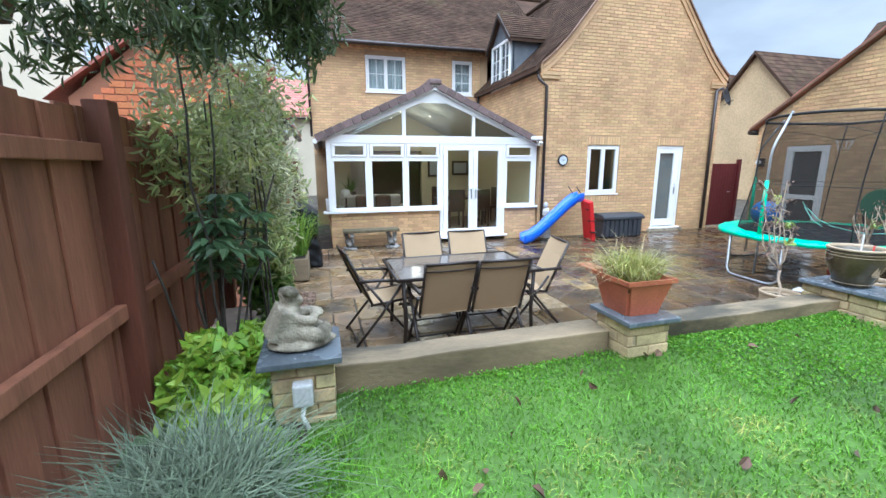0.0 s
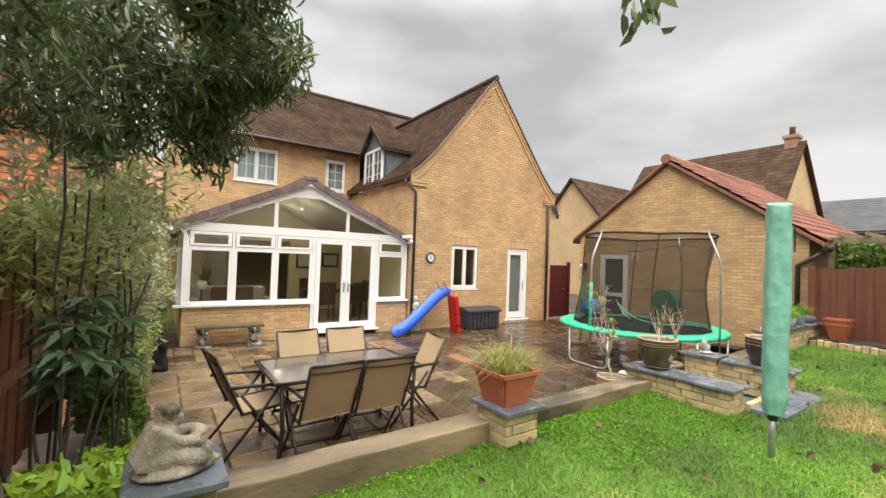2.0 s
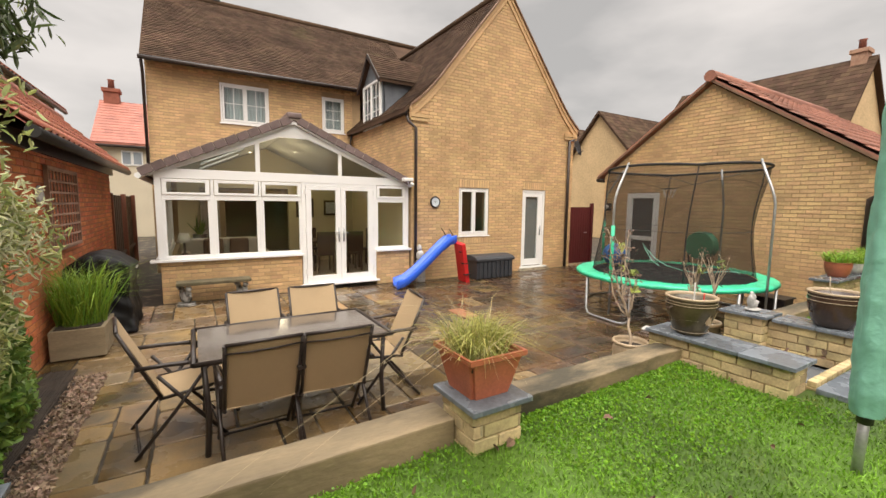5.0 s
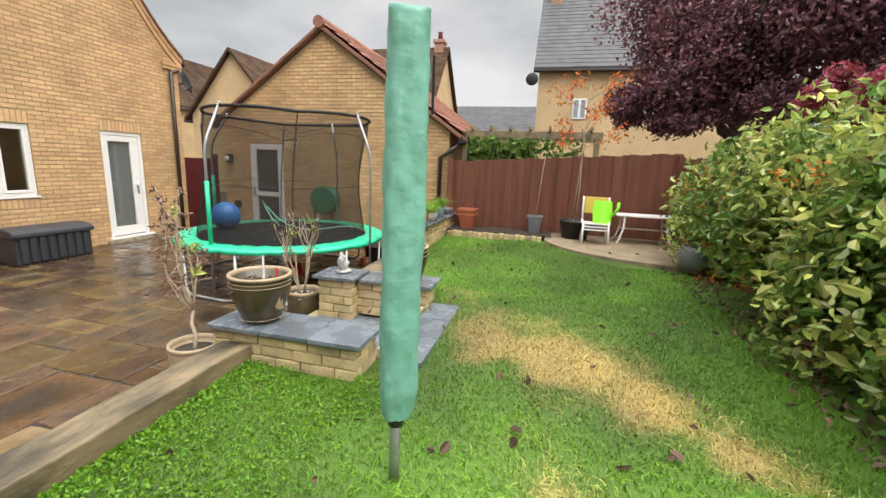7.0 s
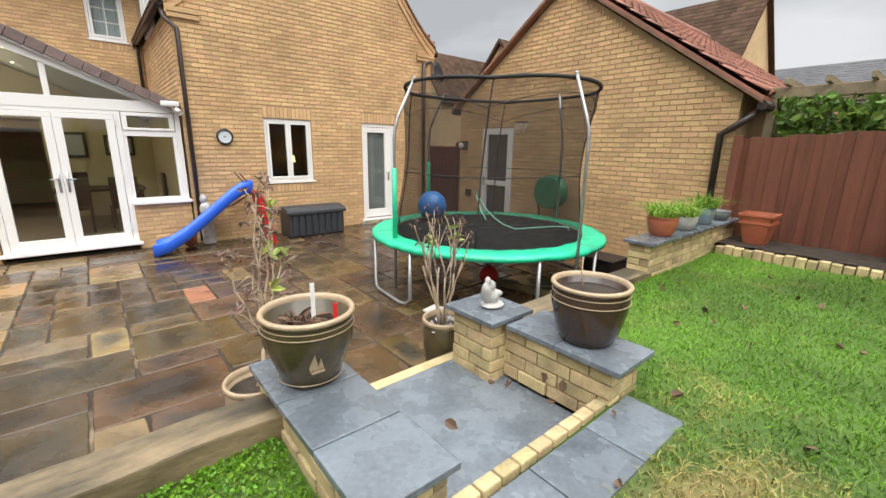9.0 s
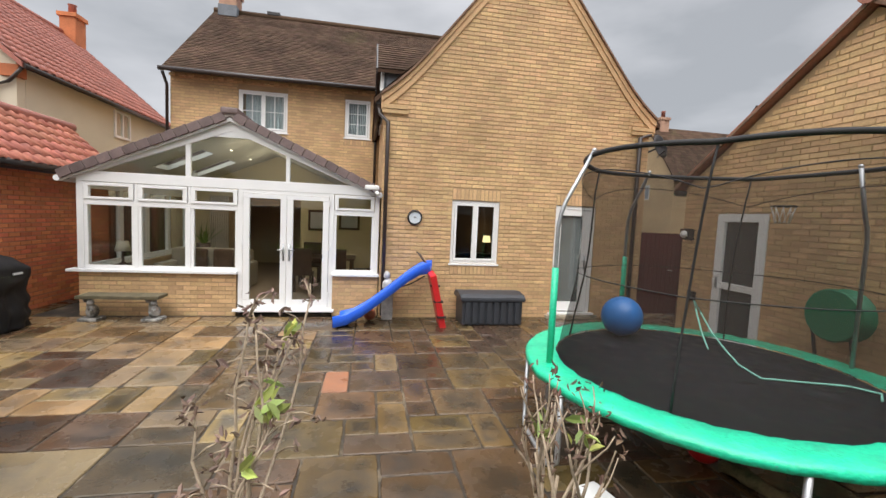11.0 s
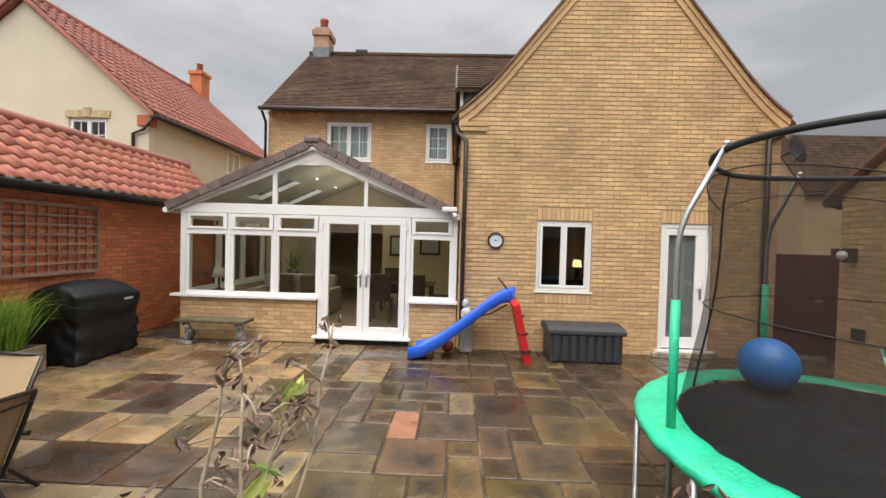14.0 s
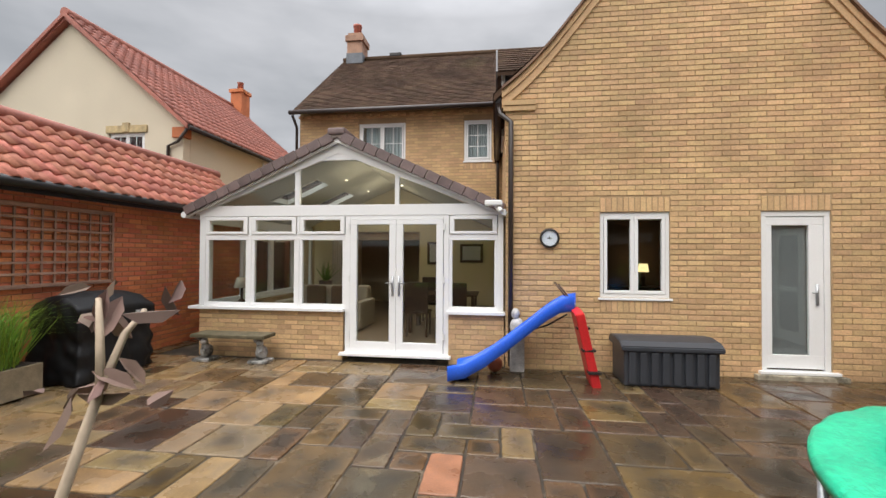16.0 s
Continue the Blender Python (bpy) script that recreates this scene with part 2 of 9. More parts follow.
def lawn_material(name, green, straw, rand=True):
    m = bpy.data.materials.new(name)
    m.use_nodes = True
    n, l = m.node_tree.nodes, m.node_tree.links
    bs = n["Principled BSDF"]
    co = n.new("ShaderNodeTexCoord")
    nz = n.new("ShaderNodeTexNoise")
    nz.inputs["Scale"].default_value, nz.inputs["Detail"].default_value = 2.3, 8
    l.new(co.outputs["Object"], nz.inputs["Vector"])
    total = None
    # bare straw-coloured patches: x, y, radius along x, radius along y, strength
    for px, py, rx, ry, k in ((5.3, 1.0, 0.55, 0.5, 1.2), (5.05, 0.35, 0.7, 0.5, 1.35), (4.6, -0.05, 0.55, 0.36, 1.2), (4.05, 0.6, 0.5, 0.35, 0.35), (3.8, 0.45, 0.45, 0.28, 0.65),
                              (4.28, -0.4, 0.38, 0.27, 0.85), (6.0, 1.25, 0.5, 0.25, 0.45), (1.2, 0.9, 0.9, 0.6, 0.25), (2.2, 1.2, 0.7, 0.5, 0.2), (2.9, 0.6, 0.6, 0.5, 0.3)):
        su = n.new("ShaderNodeVectorMath")
        su.operation = "SUBTRACT"
        su.inputs[1].default_value = (px, py, 0)
        l.new(co.outputs["Object"], su.inputs[0])
        mu = n.new("ShaderNodeVectorMath")
        mu.operation = "MULTIPLY"
        mu.inputs[1].default_value = (1 / rx, 1 / ry, 0)
        l.new(su.outputs[0], mu.inputs[0])
        le = n.new("ShaderNodeVectorMath")
        le.operation = "LENGTH"
        l.new(mu.outputs[0], le.inputs[0])
        mr = n.new("ShaderNodeMapRange")
        mr.inputs["From Min"].default_value, mr.inputs["From Max"].default_value = 1.3, 0.3
        mr.inputs["To Min"].default_value, mr.inputs["To Max"].default_value = 0.0, k
        l.new(le.outputs["Value"], mr.inputs["Value"])
        if total is None:
            total = mr.outputs[0]
        else:
            mxm = n.new("ShaderNodeMath")
            mxm.operation = "MAXIMUM"
            l.new(total, mxm.inputs[0])
            l.new(mr.outputs[0], mxm.inputs[1])
            total = mxm.outputs[0]
    ad = n.new("ShaderNodeMath")
    ad.operation = "MULTIPLY_ADD"
    l.new(nz.outputs["Fac"], ad.inputs[0])
    ad.inputs[1].default_value = 3.4
    ad.inputs[2].default_value = -1.75
    a2 = n.new("ShaderNodeMath")
    a2.operation = "ADD"
    l.new(total, a2.inputs[0])
    sc2 = n.new("ShaderNodeMath")
    sc2.operation, sc2.inputs[1].default_value = "MULTIPLY", 0.7
    l.new(ad.outputs[0], sc2.inputs[0])
    l.new(sc2.outputs[0], a2.inputs[1])
    ge = n.new("ShaderNodeNewGeometry")
    a3 = n.new("ShaderNodeMath")
    a3.operation = "MULTIPLY_ADD"
    l.new(ge.outputs["Random Per Island"], a3.inputs[0])
    a3.inputs[1].default_value = 0.5 if rand else 0.0
    l.new(a2.outputs[0], a3.inputs[2])
    fm = n.new("ShaderNodeMapRange")
    fm.inputs["From Min"].default_value, fm.inputs["From Max"].default_value = 0.52, 1.18
    l.new(a3.outputs[0], fm.inputs["Value"])
    cm_ = n.new("ShaderNodeMix")
    cm_.data_type = "RGBA"
    l.new(fm.outputs[0], cm_.inputs[0])
    cm_.inputs[6].default_value, cm_.inputs[7].default_value = (*green, 1), (*straw, 1)
    hs = n.new("ShaderNodeHueSaturation")
    wv = n.new("ShaderNodeTexWhiteNoise")
    wv.noise_dimensions = "1D"
    l.new(ge.outputs["Random Per Island"], wv.inputs["W"])
    mv = n.new("ShaderNodeMapRange")
    mv.inputs["To Min"].default_value, mv.inputs["To Max"].default_value = (0.6, 1.4) if rand else (1, 1)
    l.new(wv.outputs["Value"], mv.inputs["Value"])
    l.new(mv.outputs[0], hs.inputs["Value"])
    l.new(cm_.outputs[2], hs.inputs["Color"])
    # broad lighter and darker areas
    nb = n.new("ShaderNodeTexNoise")
    nb.inputs["Scale"].default_value = 0.9
    l.new(co.outputs["Object"], nb.inputs["Vector"])
    mb = n.new("ShaderNodeMapRange")
    mb.inputs["From Min"].default_value, mb.inputs["From Max"].default_value = 0.35, 0.65
    mb.inputs["To Min"].default_value, mb.inputs["To Max"].default_value = 0.6, 1.2
    l.new(nb.outputs["Fac"], mb.inputs["Value"])
    mm = n.new("ShaderNodeMix")
    mm.data_type, mm.blend_type = "RGBA", "MULTIPLY"
    mm.inputs[0].default_value = 1.0
    l.new(hs.outputs[0], mm.inputs[6])
    l.new(mb.outputs[0], mm.inputs[7])
    l.new(mm.outputs[2], bs.inputs["Base Color"])
    bs.inputs["Roughness"].default_value = 0.55
    return m


MORTAR = mat("mortar_buff", (0.395, 0.272, 0.152), 0.9, 0.15, 2, 90, 0.3)
BRICK = mat("brick_buff", (0.57, 0.375, 0.195), 0.8, 0.16, 1.3, 45, 0.5, rand="island", rvar=0.13, hue=0.008, second=(0.42, 0.26, 0.12), sec_pos=(0.55, 0.8))
BRICK_O = mat("brick_buff_single", (0.57, 0.375, 0.195), 0.8, 0.16, 1.3, 45, 0.5, rand="object", rvar=0.13, hue=0.008, second=(0.42, 0.26, 0.12), sec_pos=(0.55, 0.8))
RED_MORTAR = mat("mortar_red", (0.34, 0.15, 0.085), 0.9, 0.15, 2, 90, 0.3)
RED_BRICK = mat("brick_red", (0.55, 0.17, 0.07), 0.82, 0.2, 1.6, 45, 0.5, rand="island", rvar=0.16, hue=0.01)
RED_BRICK_O = mat("brick_red_single", (0.55, 0.17, 0.07), 0.82, 0.2, 1.6, 45, 0.5, rand="object", rvar=0.16, hue=0.01)
STONE_BRICK = mat("garden_wall_brick", (0.46, 0.36, 0.19), 0.85, 0.28, 6, 60, 0.6, rand="object", rvar=0.2, hue=0.012, second=(0.22, 0.18, 0.12), sec_pos=(0.55, 0.75))
RENDER_CREAM = mat("cream_render", (0.62, 0.55, 0.42), 0.85, 0.06, 0.8, 80, 0.2)
TILE_BROWN = mat("roof_tile_brown", (0.075, 0.047, 0.032), 0.9, 0.3, 1.0, 30, 0.4, rand="island", rvar=0.25, hue=0.01, second=(0.10, 0.085, 0.04), sec_pos=(0.6, 0.85), spec=0.08)
TILE_VERGE = mat("verge_tile_grey_brown", (0.15, 0.105, 0.098), 0.55, 0.25, 4, 50, 0.4, rand="object", rvar=0.28)
VERGE_CLAY = mat("weathered_verge_clay", (0.19, 0.11, 0.07), 0.8, 0.3, 5, 50, 0.4)
MORTAR_PALE = mat("pale_verge_mortar", (0.36, 0.31, 0.27), 0.9, 0.2, 5, 70, 0.3)
PANTILE = mat("clay_pantile", (0.46, 0.16, 0.10), 0.6, 0.2, 3, 40, 0.3, rand="object", rvar=0.14, hue=0.008, second=(0.25, 0.10, 0.07), sec_pos=(0.6, 0.85))
CHIMNEY_BRICK = mat("pinkish_chimney_brick", (0.40, 0.24, 0.165), 0.85, 0.2, 3, 30, 0.3, second=(0.27, 0.12, 0.08), sec_pos=(0.5, 0.7))
RED_CHIMNEY = mat("dark_red_chimney_brick", (0.26, 0.085, 0.055), 0.85, 0.2, 3, 30, 0.3)
BRICK_FAR = mat("brick_far", (0.57, 0.41, 0.23), 0.85, 0.12, 0.8, 12, 0.3)
PANTILE_DULL = mat("weathered_pantile", (0.30, 0.125, 0.085), 0.7, 0.3, 1.6, 30, 0.4, rand="island", rvar=0.2, second=(0.16, 0.08, 0.055), sec_pos=(0.5, 0.75))
PANTILE_S = mat("clay_pantile_far", (0.36, 0.125, 0.088), 0.6, 0.2, 1.5, 30, 0.3, rand="island", rvar=0.14)
SLATE_ROOF = mat("slate_roof_dark", (0.06, 0.06, 0.065), 0.6, 0.2, 1.2, 20, 0.3, rand="island", rvar=0.2)
UPVC = mat("white_upvc", (0.80, 0.80, 0.79), 0.28, 0.02, 2, 30, 0.0, grain=0.04)
GLASS = glass("window_glass")
GLASS_G = glass("gable_glass", (0.75, 0.77, 0.74), 1.12)
TINT = mat("wet_bronze_glass", (0.11, 0.092, 0.078), 0.1, 0.15, 5, 60, 0.06, spec=1.0)
BLACK_PL = mat("black_plastic", (0.018, 0.016, 0.016), 0.4, 0.2, 4, 60, 0.05)
GUTTER = mat("brown_gutter", (0.035, 0.024, 0.02), 0.35, 0.15, 3, 40, 0.05)
LEAD = mat("lead_sheet", (0.13, 0.145, 0.165), 0.5, 0.2, 4, 30, 0.15)
FLAG = mat("wet_sandstone_flag", (0.122, 0.073, 0.029), 0.26, 0.42, 3.2, 55, 0.35, rand="object", rvar=0.34, hue=0.018, second=(0.036, 0.027, 0.018), sec_pos=(0.33, 0.56), rough_var=0.2, third=(0.082, 0.052, 0.032), centre=0.85)
FLAG_PALE = mat("pale_sandstone_flag", (0.25, 0.163, 0.070), 0.3, 0.3, 3.2, 55, 0.35, rand="object", rvar=0.2, hue=0.012, second=(0.085, 0.068, 0.05), sec_pos=(0.38, 0.64), rough_var=0.2, third=(0.20, 0.14, 0.078), centre=0.8)
FLAG_RED = mat("terracotta_flag", (0.29, 0.125, 0.065), 0.4, 0.3, 5, 60, 0.3, rough_var=0.15)
JOINT = mat("patio_joint", (0.030, 0.023, 0.015), 0.8, 0.4, 6, 60, 0.4, second=(0.19, 0.145, 0.095), sec_pos=(0.52, 0.66))
SLEEPER = mat("weathered_sleeper", (0.195, 0.146, 0.084), 0.65, 0.45, 2.4, 30, 0.6, rand="object", rvar=0.15, second=(0.052, 0.044, 0.026), sec_pos=(0.46, 0.57), dist=0.006, stretch=(0.6, 1.6, 1.6), grain=0.25)
FENCE = mat("brown_stained_fence", (0.155, 0.052, 0.028), 0.7, 0.25, 3, 40, 0.4, rand="object", rvar=0.07, stretch=(3, 3, 0.3))
FENCE_LIGHT = mat("faded_brown_fence", (0.29, 0.12, 0.066), 0.7, 0.25, 3, 40, 0.4, rand="object", rvar=0.1, stretch=(3, 3, 0.3))
FENCE_DARK = mat("dark_stained_fence", (0.06, 0.038, 0.028), 0.7, 0.25, 3, 40, 0.4, rand="object", rvar=0.1, stretch=(3, 3, 0.3))
TRELLIS = mat("trellis_wood", (0.31, 0.18, 0.125), 0.75, 0.25, 5, 50, 0.3, rand="object", rvar=0.15)
OAK = mat("grey_timber", (0.24, 0.19, 0.12), 0.8, 0.25, 3, 40, 0.4, stretch=(0.5, 3, 3))
SLATE = mat("slate_slab", (0.125, 0.145, 0.165), 0.26, 0.25, 5, 40, 0.3, rand="object", rvar=0.15, rough_var=0.15)
STONE = mat("cast_stone", (0.34, 0.30, 0.225), 0.85, 0.35, 11, 70, 0.8, second=(0.085, 0.072, 0.045), sec_pos=(0.46, 0.62), dist=0.012)
STONE_PALE = mat("pale_cast_stone", (0.46, 0.45, 0.43), 0.8, 0.3, 12, 80, 0.5, second=(0.22, 0.22, 0.2), sec_pos=(0.5, 0.75))
SOIL = mat("dark_soil", (0.035, 0.024, 0.016), 0.9, 0.4, 8, 60, 0.8, dist=0.02)
GRAVEL = mat("gravel", (0.30, 0.21, 0.15), 0.8, 0.3, 8, 70, 0.3, rand="island", rvar=0.35, hue=0.02)
TERRA = mat("terracotta_plastic", (0.40, 0.115, 0.06), 0.5, 0.14, 5, 60, 0.08)
TEXTILENE = mat("tan_mesh_fabric", (0.38, 0.27, 0.155), 0.75, 0.06, 3, 300, 0.25)
FRAME_BR = mat("dark_brown_metal", (0.03, 0.022, 0.019), 0.35, 0.2, 6, 60, 0.05, metal=0.2)
GREEN_PAD = mat("green_vinyl_pad", (0.012, 0.52, 0.29), 0.35, 0.12, 5, 35, 0.35, second=(0.03, 0.26, 0.15), sec_pos=(0.5, 0.75), dist=0.02)
MAT_BLACK = mat("jump_mat_black", (0.011, 0.012, 0.015), 0.7, 0.45, 7, 400, 0.15, spec=0.1, second=(0.03, 0.032, 0.036), sec_pos=(0.56, 0.72), rough_var=0.2)
STEEL = mat("galvanised_steel", (0.42, 0.43, 0.44), 0.4, 0.15, 8, 60, 0.05, metal=0.7)
NET = netting("black_net", (0.04, 0.033, 0.028), 0.47)
NET_BAND = mat("black_webbing", (0.014, 0.013, 0.013), 0.7, 0.2, 6, 90, 0.2)
BLUE_BALL = mat("blue_ball_vinyl", (0.02, 0.16, 0.46), 0.32, 0.08, 3, 120, 0.05)
BLUE_SL = mat("blue_slide_plastic", (0.024, 0.125, 0.72), 0.3, 0.06, 3, 60, 0.03)
RED_SL = mat("red_plastic", (0.62, 0.025, 0.028), 0.35, 0.08, 3, 60, 0.03)
BOX_GREY = mat("charcoal_resin", (0.036, 0.04, 0.048), 0.45, 0.12, 4, 120, 0.15)
GREEN_COVER = mat("green_polyester_cover", (0.155, 0.39, 0.30), 0.55, 0.1, 3, 14, 0.5, dist=0.02)
WHITE_PL = mat("white_plastic", (0.75, 0.75, 0.73), 0.35, 0.04, 3, 60, 0.0, grain=0.05)
LIME_PL = mat("lime_plastic", (0.26, 0.82, 0.03), 0.4, 0.05, 3, 60, 0.03)
YELLOW_PL = mat("yellow_seat", (0.72, 0.52, 0.10), 0.6, 0.06, 3, 200, 0.1)
COVER_BLACK = mat("black_pvc_cover", (0.007, 0.007, 0.008), 0.55, 0.2, 5, 30, 0.3, spec=0.35)
GREY_LBL = mat("pale_grey_print", (0.5, 0.5, 0.5), 0.5, 0.05)
POT_BROWN = mat("glazed_olive_pot", (0.07, 0.055, 0.028), 0.2, 0.3, 4, 40, 0.08, second=(0.13, 0.10, 0.055), sec_pos=(0.5, 0.75))
POT_RIM = mat("cream_glaze_rim", (0.37, 0.28, 0.18), 0.4, 0.15, 6, 60, 0.1)
POT_DARK = mat("glazed_brown_pot", (0.05, 0.03, 0.022), 0.16, 0.3, 5, 50, 0.08)
POT_GREY = mat("grey_pot", (0.16, 0.17, 0.175), 0.6, 0.15, 6, 60, 0.1)
POT_BLUE = mat("grey_blue_pot", (0.18, 0.24, 0.28), 0.5, 0.15, 6, 60, 0.1)
MAROON = mat("maroon_gate_paint", (0.095, 0.014, 0.016), 0.45, 0.15, 4, 60, 0.1, stretch=(3, 3, 0.4))
CREAM_WALL = mat("cream_plaster", (0.66, 0.56, 0.36), 0.9, 0.04, 1, 60, 0.05)
CEIL = mat("white_plaster", (0.72, 0.70, 0.64), 0.9, 0.03, 1, 60, 0.05)
FLOOR_IN = mat("indoor_tiles", (0.30, 0.22, 0.15), 0.4, 0.15, 3, 40, 0.05)
DARK_WOOD = mat("dark_furniture_wood", (0.06, 0.028, 0.015), 0.4, 0.2, 4, 40, 0.1)
FABRIC = mat("beige_upholstery", (0.48, 0.42, 0.34), 0.9, 0.1, 4, 150, 0.2)
FABRIC_ST = mat("brown_cushion", (0.16, 0.10, 0.07), 0.9, 0.15, 6, 150, 0.2)
BLIND = mat("grey_blind", (0.18, 0.183, 0.186), 0.8, 0.08, 2, 60, 0.05)
NET_WHITE = mat("voile", (0.55, 0.6, 0.62), 0.9, 0.08, 6, 60, 0.05)
DIALW = mat("clock_dial", (0.62, 0.68, 0.72), 0.5, 0.04)
BARK = mat("bark", (0.11, 0.08, 0.055), 0.85, 0.3, 10, 60, 0.6)
TWIG = mat("pale_twig", (0.36, 0.28, 0.20), 0.8, 0.3, 14, 60, 0.4)
DRY = mat("dry_leaf", (0.12, 0.07, 0.045), 0.8, 0.3, 8, 40, 0.2, rand="island", rvar=0.4, hue=0.02)


def leaf_mat(name, col, rvar=0.35, hue=0.02, rough=0.45, second=None):
    return mat(name, col, rough, 0.2, 2.0, 25, 0.1, rand="island", rvar=rvar, hue=hue, second=second, sec_pos=(0.5, 0.7), thin=0.32)


L_DARK = leaf_mat("leaf_dark_green", (0.135, 0.175, 0.075), 0.55, 0.025, 0.26)
L_OLIVE = leaf_mat("leaf_olive", (0.42, 0.46, 0.18), 0.45, 0.03, 0.4)
L_GLOSS = leaf_mat("leaf_broad_gloss", (0.11, 0.18, 0.085), 0.4, 0.015, 0.28)
L_LIME = leaf_mat("leaf_lime", (0.30, 0.46, 0.05), 0.4, 0.02, 0.45)
L_LAV = leaf_mat("lavender_grey", (0.19, 0.24, 0.16), 0.4, 0.02, 0.7)
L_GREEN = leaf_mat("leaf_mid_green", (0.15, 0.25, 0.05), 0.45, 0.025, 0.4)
L_VAR = leaf_mat("leaf_yellow_green", (0.38, 0.43, 0.12), 0.55, 0.035, 0.3)
L_PURPLE = leaf_mat("leaf_purple", (0.20, 0.088, 0.105), 0.65, 0.02, 0.45)
L_PINK = leaf_mat("leaf_crimson", (0.34, 0.07, 0.095), 0.4, 0.02, 0.5)
L_ORANGE = leaf_mat("leaf_orange", (0.60, 0.17, 0.03), 0.4, 0.02, 0.5)
L_STRAW = leaf_mat("ornamental_grass", (0.30, 0.30, 0.08), 0.4, 0.03, 0.5)
L_GRASSY = leaf_mat("bamboo_grass", (0.22, 0.37, 0.05), 0.4, 0.03, 0.45)
L_BED = leaf_mat("weed_leaf", (0.13, 0.285, 0.018), 0.28, 0.015, 0.5)
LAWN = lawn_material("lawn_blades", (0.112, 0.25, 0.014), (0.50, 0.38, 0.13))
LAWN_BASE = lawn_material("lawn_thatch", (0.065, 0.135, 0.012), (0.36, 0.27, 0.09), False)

# ---------------------------------------------------------------- builders
ORIGIN = {}


def thing(name, loc, label, category, group="", kind=""):
    ob = new(name)
    ob.empty_display_size = 0.1
    ob.location = loc
    ORIGIN[ob.name] = Vector(loc)
    return tagged(ob, label, category, group, kind)


def part(name, bm, material, parent=None, label=""):
    """Links a bmesh, given in world coordinates, as one mesh under a thing or part."""
    me = bpy.data.meshes.new(name)
    o = ORIGIN.get(parent.name, Vector()) if parent else Vector()
    if o.length:
        bmesh.ops.translate(bm, verts=bm.verts, vec=-o)
    bm.to_mesh(me)
    bm.free()
    me.materials.append(material)
    ob = new(name, me)
    if parent:
        ob.parent = parent
        ORIGIN[ob.name] = o
    if label:
        ob["label"] = label
    return ob


def raw(name, verts, faces, material, parent=None, label="", smooth=False):
    me = bpy.data.meshes.new(name)
    o = ORIGIN.get(parent.name, Vector()) if parent else Vector()
    v = np.asarray(verts, dtype=float) - np.array(o)
    me.from_pydata(v.tolist(), [], faces if isinstance(faces, list) else faces.tolist())
    me.materials.append(material)
    if smooth:
        me.polygons.foreach_set("use_smooth", [True] * len(me.polygons))
    me.update()
    ob = new(name, me)
    if parent:
        ob.parent = parent
        ORIGIN[ob.name] = o
    if label:
        ob["label"] = label
    return ob


def B():
    return bmesh.new()


def box(bm, x0, x1, y0, y1, z0, z1, bevel=0.0, m=None):
    r = bmesh.ops.create_cube(bm, size=1.0)
    vs = r["verts"]
    bmesh.ops.scale(bm, vec=(x1 - x0, y1 - y0, z1 - z0), verts=vs)
    bmesh.ops.translate(bm, vec=((x0 + x1) / 2, (y0 + y1) / 2, (z0 + z1) / 2), verts=vs)
    if bevel:
        es = {e for v in vs for e in v.link_edges}
        g = bmesh.ops.bevel(bm, geom=list(es), offset=bevel, segments=2, affect="EDGES", profile=0.6)
        vs = g["verts"]
    if m is not None:
        bmesh.ops.transform(bm, matrix=m, verts=list({v for v in vs if v.is_valid}))
    return bm


def tube(bm, pts, r, seg=8, r1=None):
    pts = [Vector(p) for p in pts]
    n = len(pts)
    rings = []
    for i, p in enumerate(pts):
        d = (pts[min(i + 1, n - 1)] - pts[max(i - 1, 0)]).normalized()
        a = d.orthogonal().normalized() if i == 0 else (ref - d * ref.dot(d)).normalized()
        ref = a
        b = d.cross(a)
        rr = r if r1 is None else r + (r1 - r) * i / max(1, n - 1)
        rings.append([bm.verts.new(p + rr * (math.cos(t) * a + math.sin(t) * b)) for t in [2 * math.pi * k / seg for k in range(seg)]])
    for i in range(n - 1):
        for k in range(seg):
            f = bm.faces.new((rings[i][k], rings[i][(k + 1) % seg], rings[i + 1][(k + 1) % seg], rings[i + 1][k]))
            f.smooth = True
    bm.faces.new(rings[0][::-1])
    bm.faces.new(rings[-1])
    return bm


def lathe(bm, prof, c, seg=32, caps=True):
    rings = []
    for r, z in prof:
        rings.append([bm.verts.new((c[0] + r * math.cos(2 * math.pi * k / seg), c[1] + r * math.sin(2 * math.pi * k / seg), c[2] + z)) for k in range(seg)])
    for i in range(len(rings) - 1):
        for k in range(seg):
            f = bm.faces.new((rings[i][k], rings[i][(k + 1) % seg], rings[i + 1][(k + 1) % seg], rings[i + 1][k]))
            f.smooth = True
    if caps:
        bm.faces.new(rings[0][::-1])
        bm.faces.new(rings[-1])
    return bm


def ball(bm, c, r, m=None, seg=16):
    g = bmesh.ops.create_uvsphere(bm, u_segments=seg, v_segments=seg // 2 + 2, radius=1.0)
    bmesh.ops.scale(bm, vec=r if isinstance(r, tuple) else (r, r, r), verts=g["verts"])
    if m:
        bmesh.ops.transform(bm, matrix=m, verts=g["verts"])
    bmesh.ops.translate(bm, vec=c, verts=g["verts"])
    for v in g["verts"]:
        for f in v.link_faces:
            f.smooth = True
    return bm


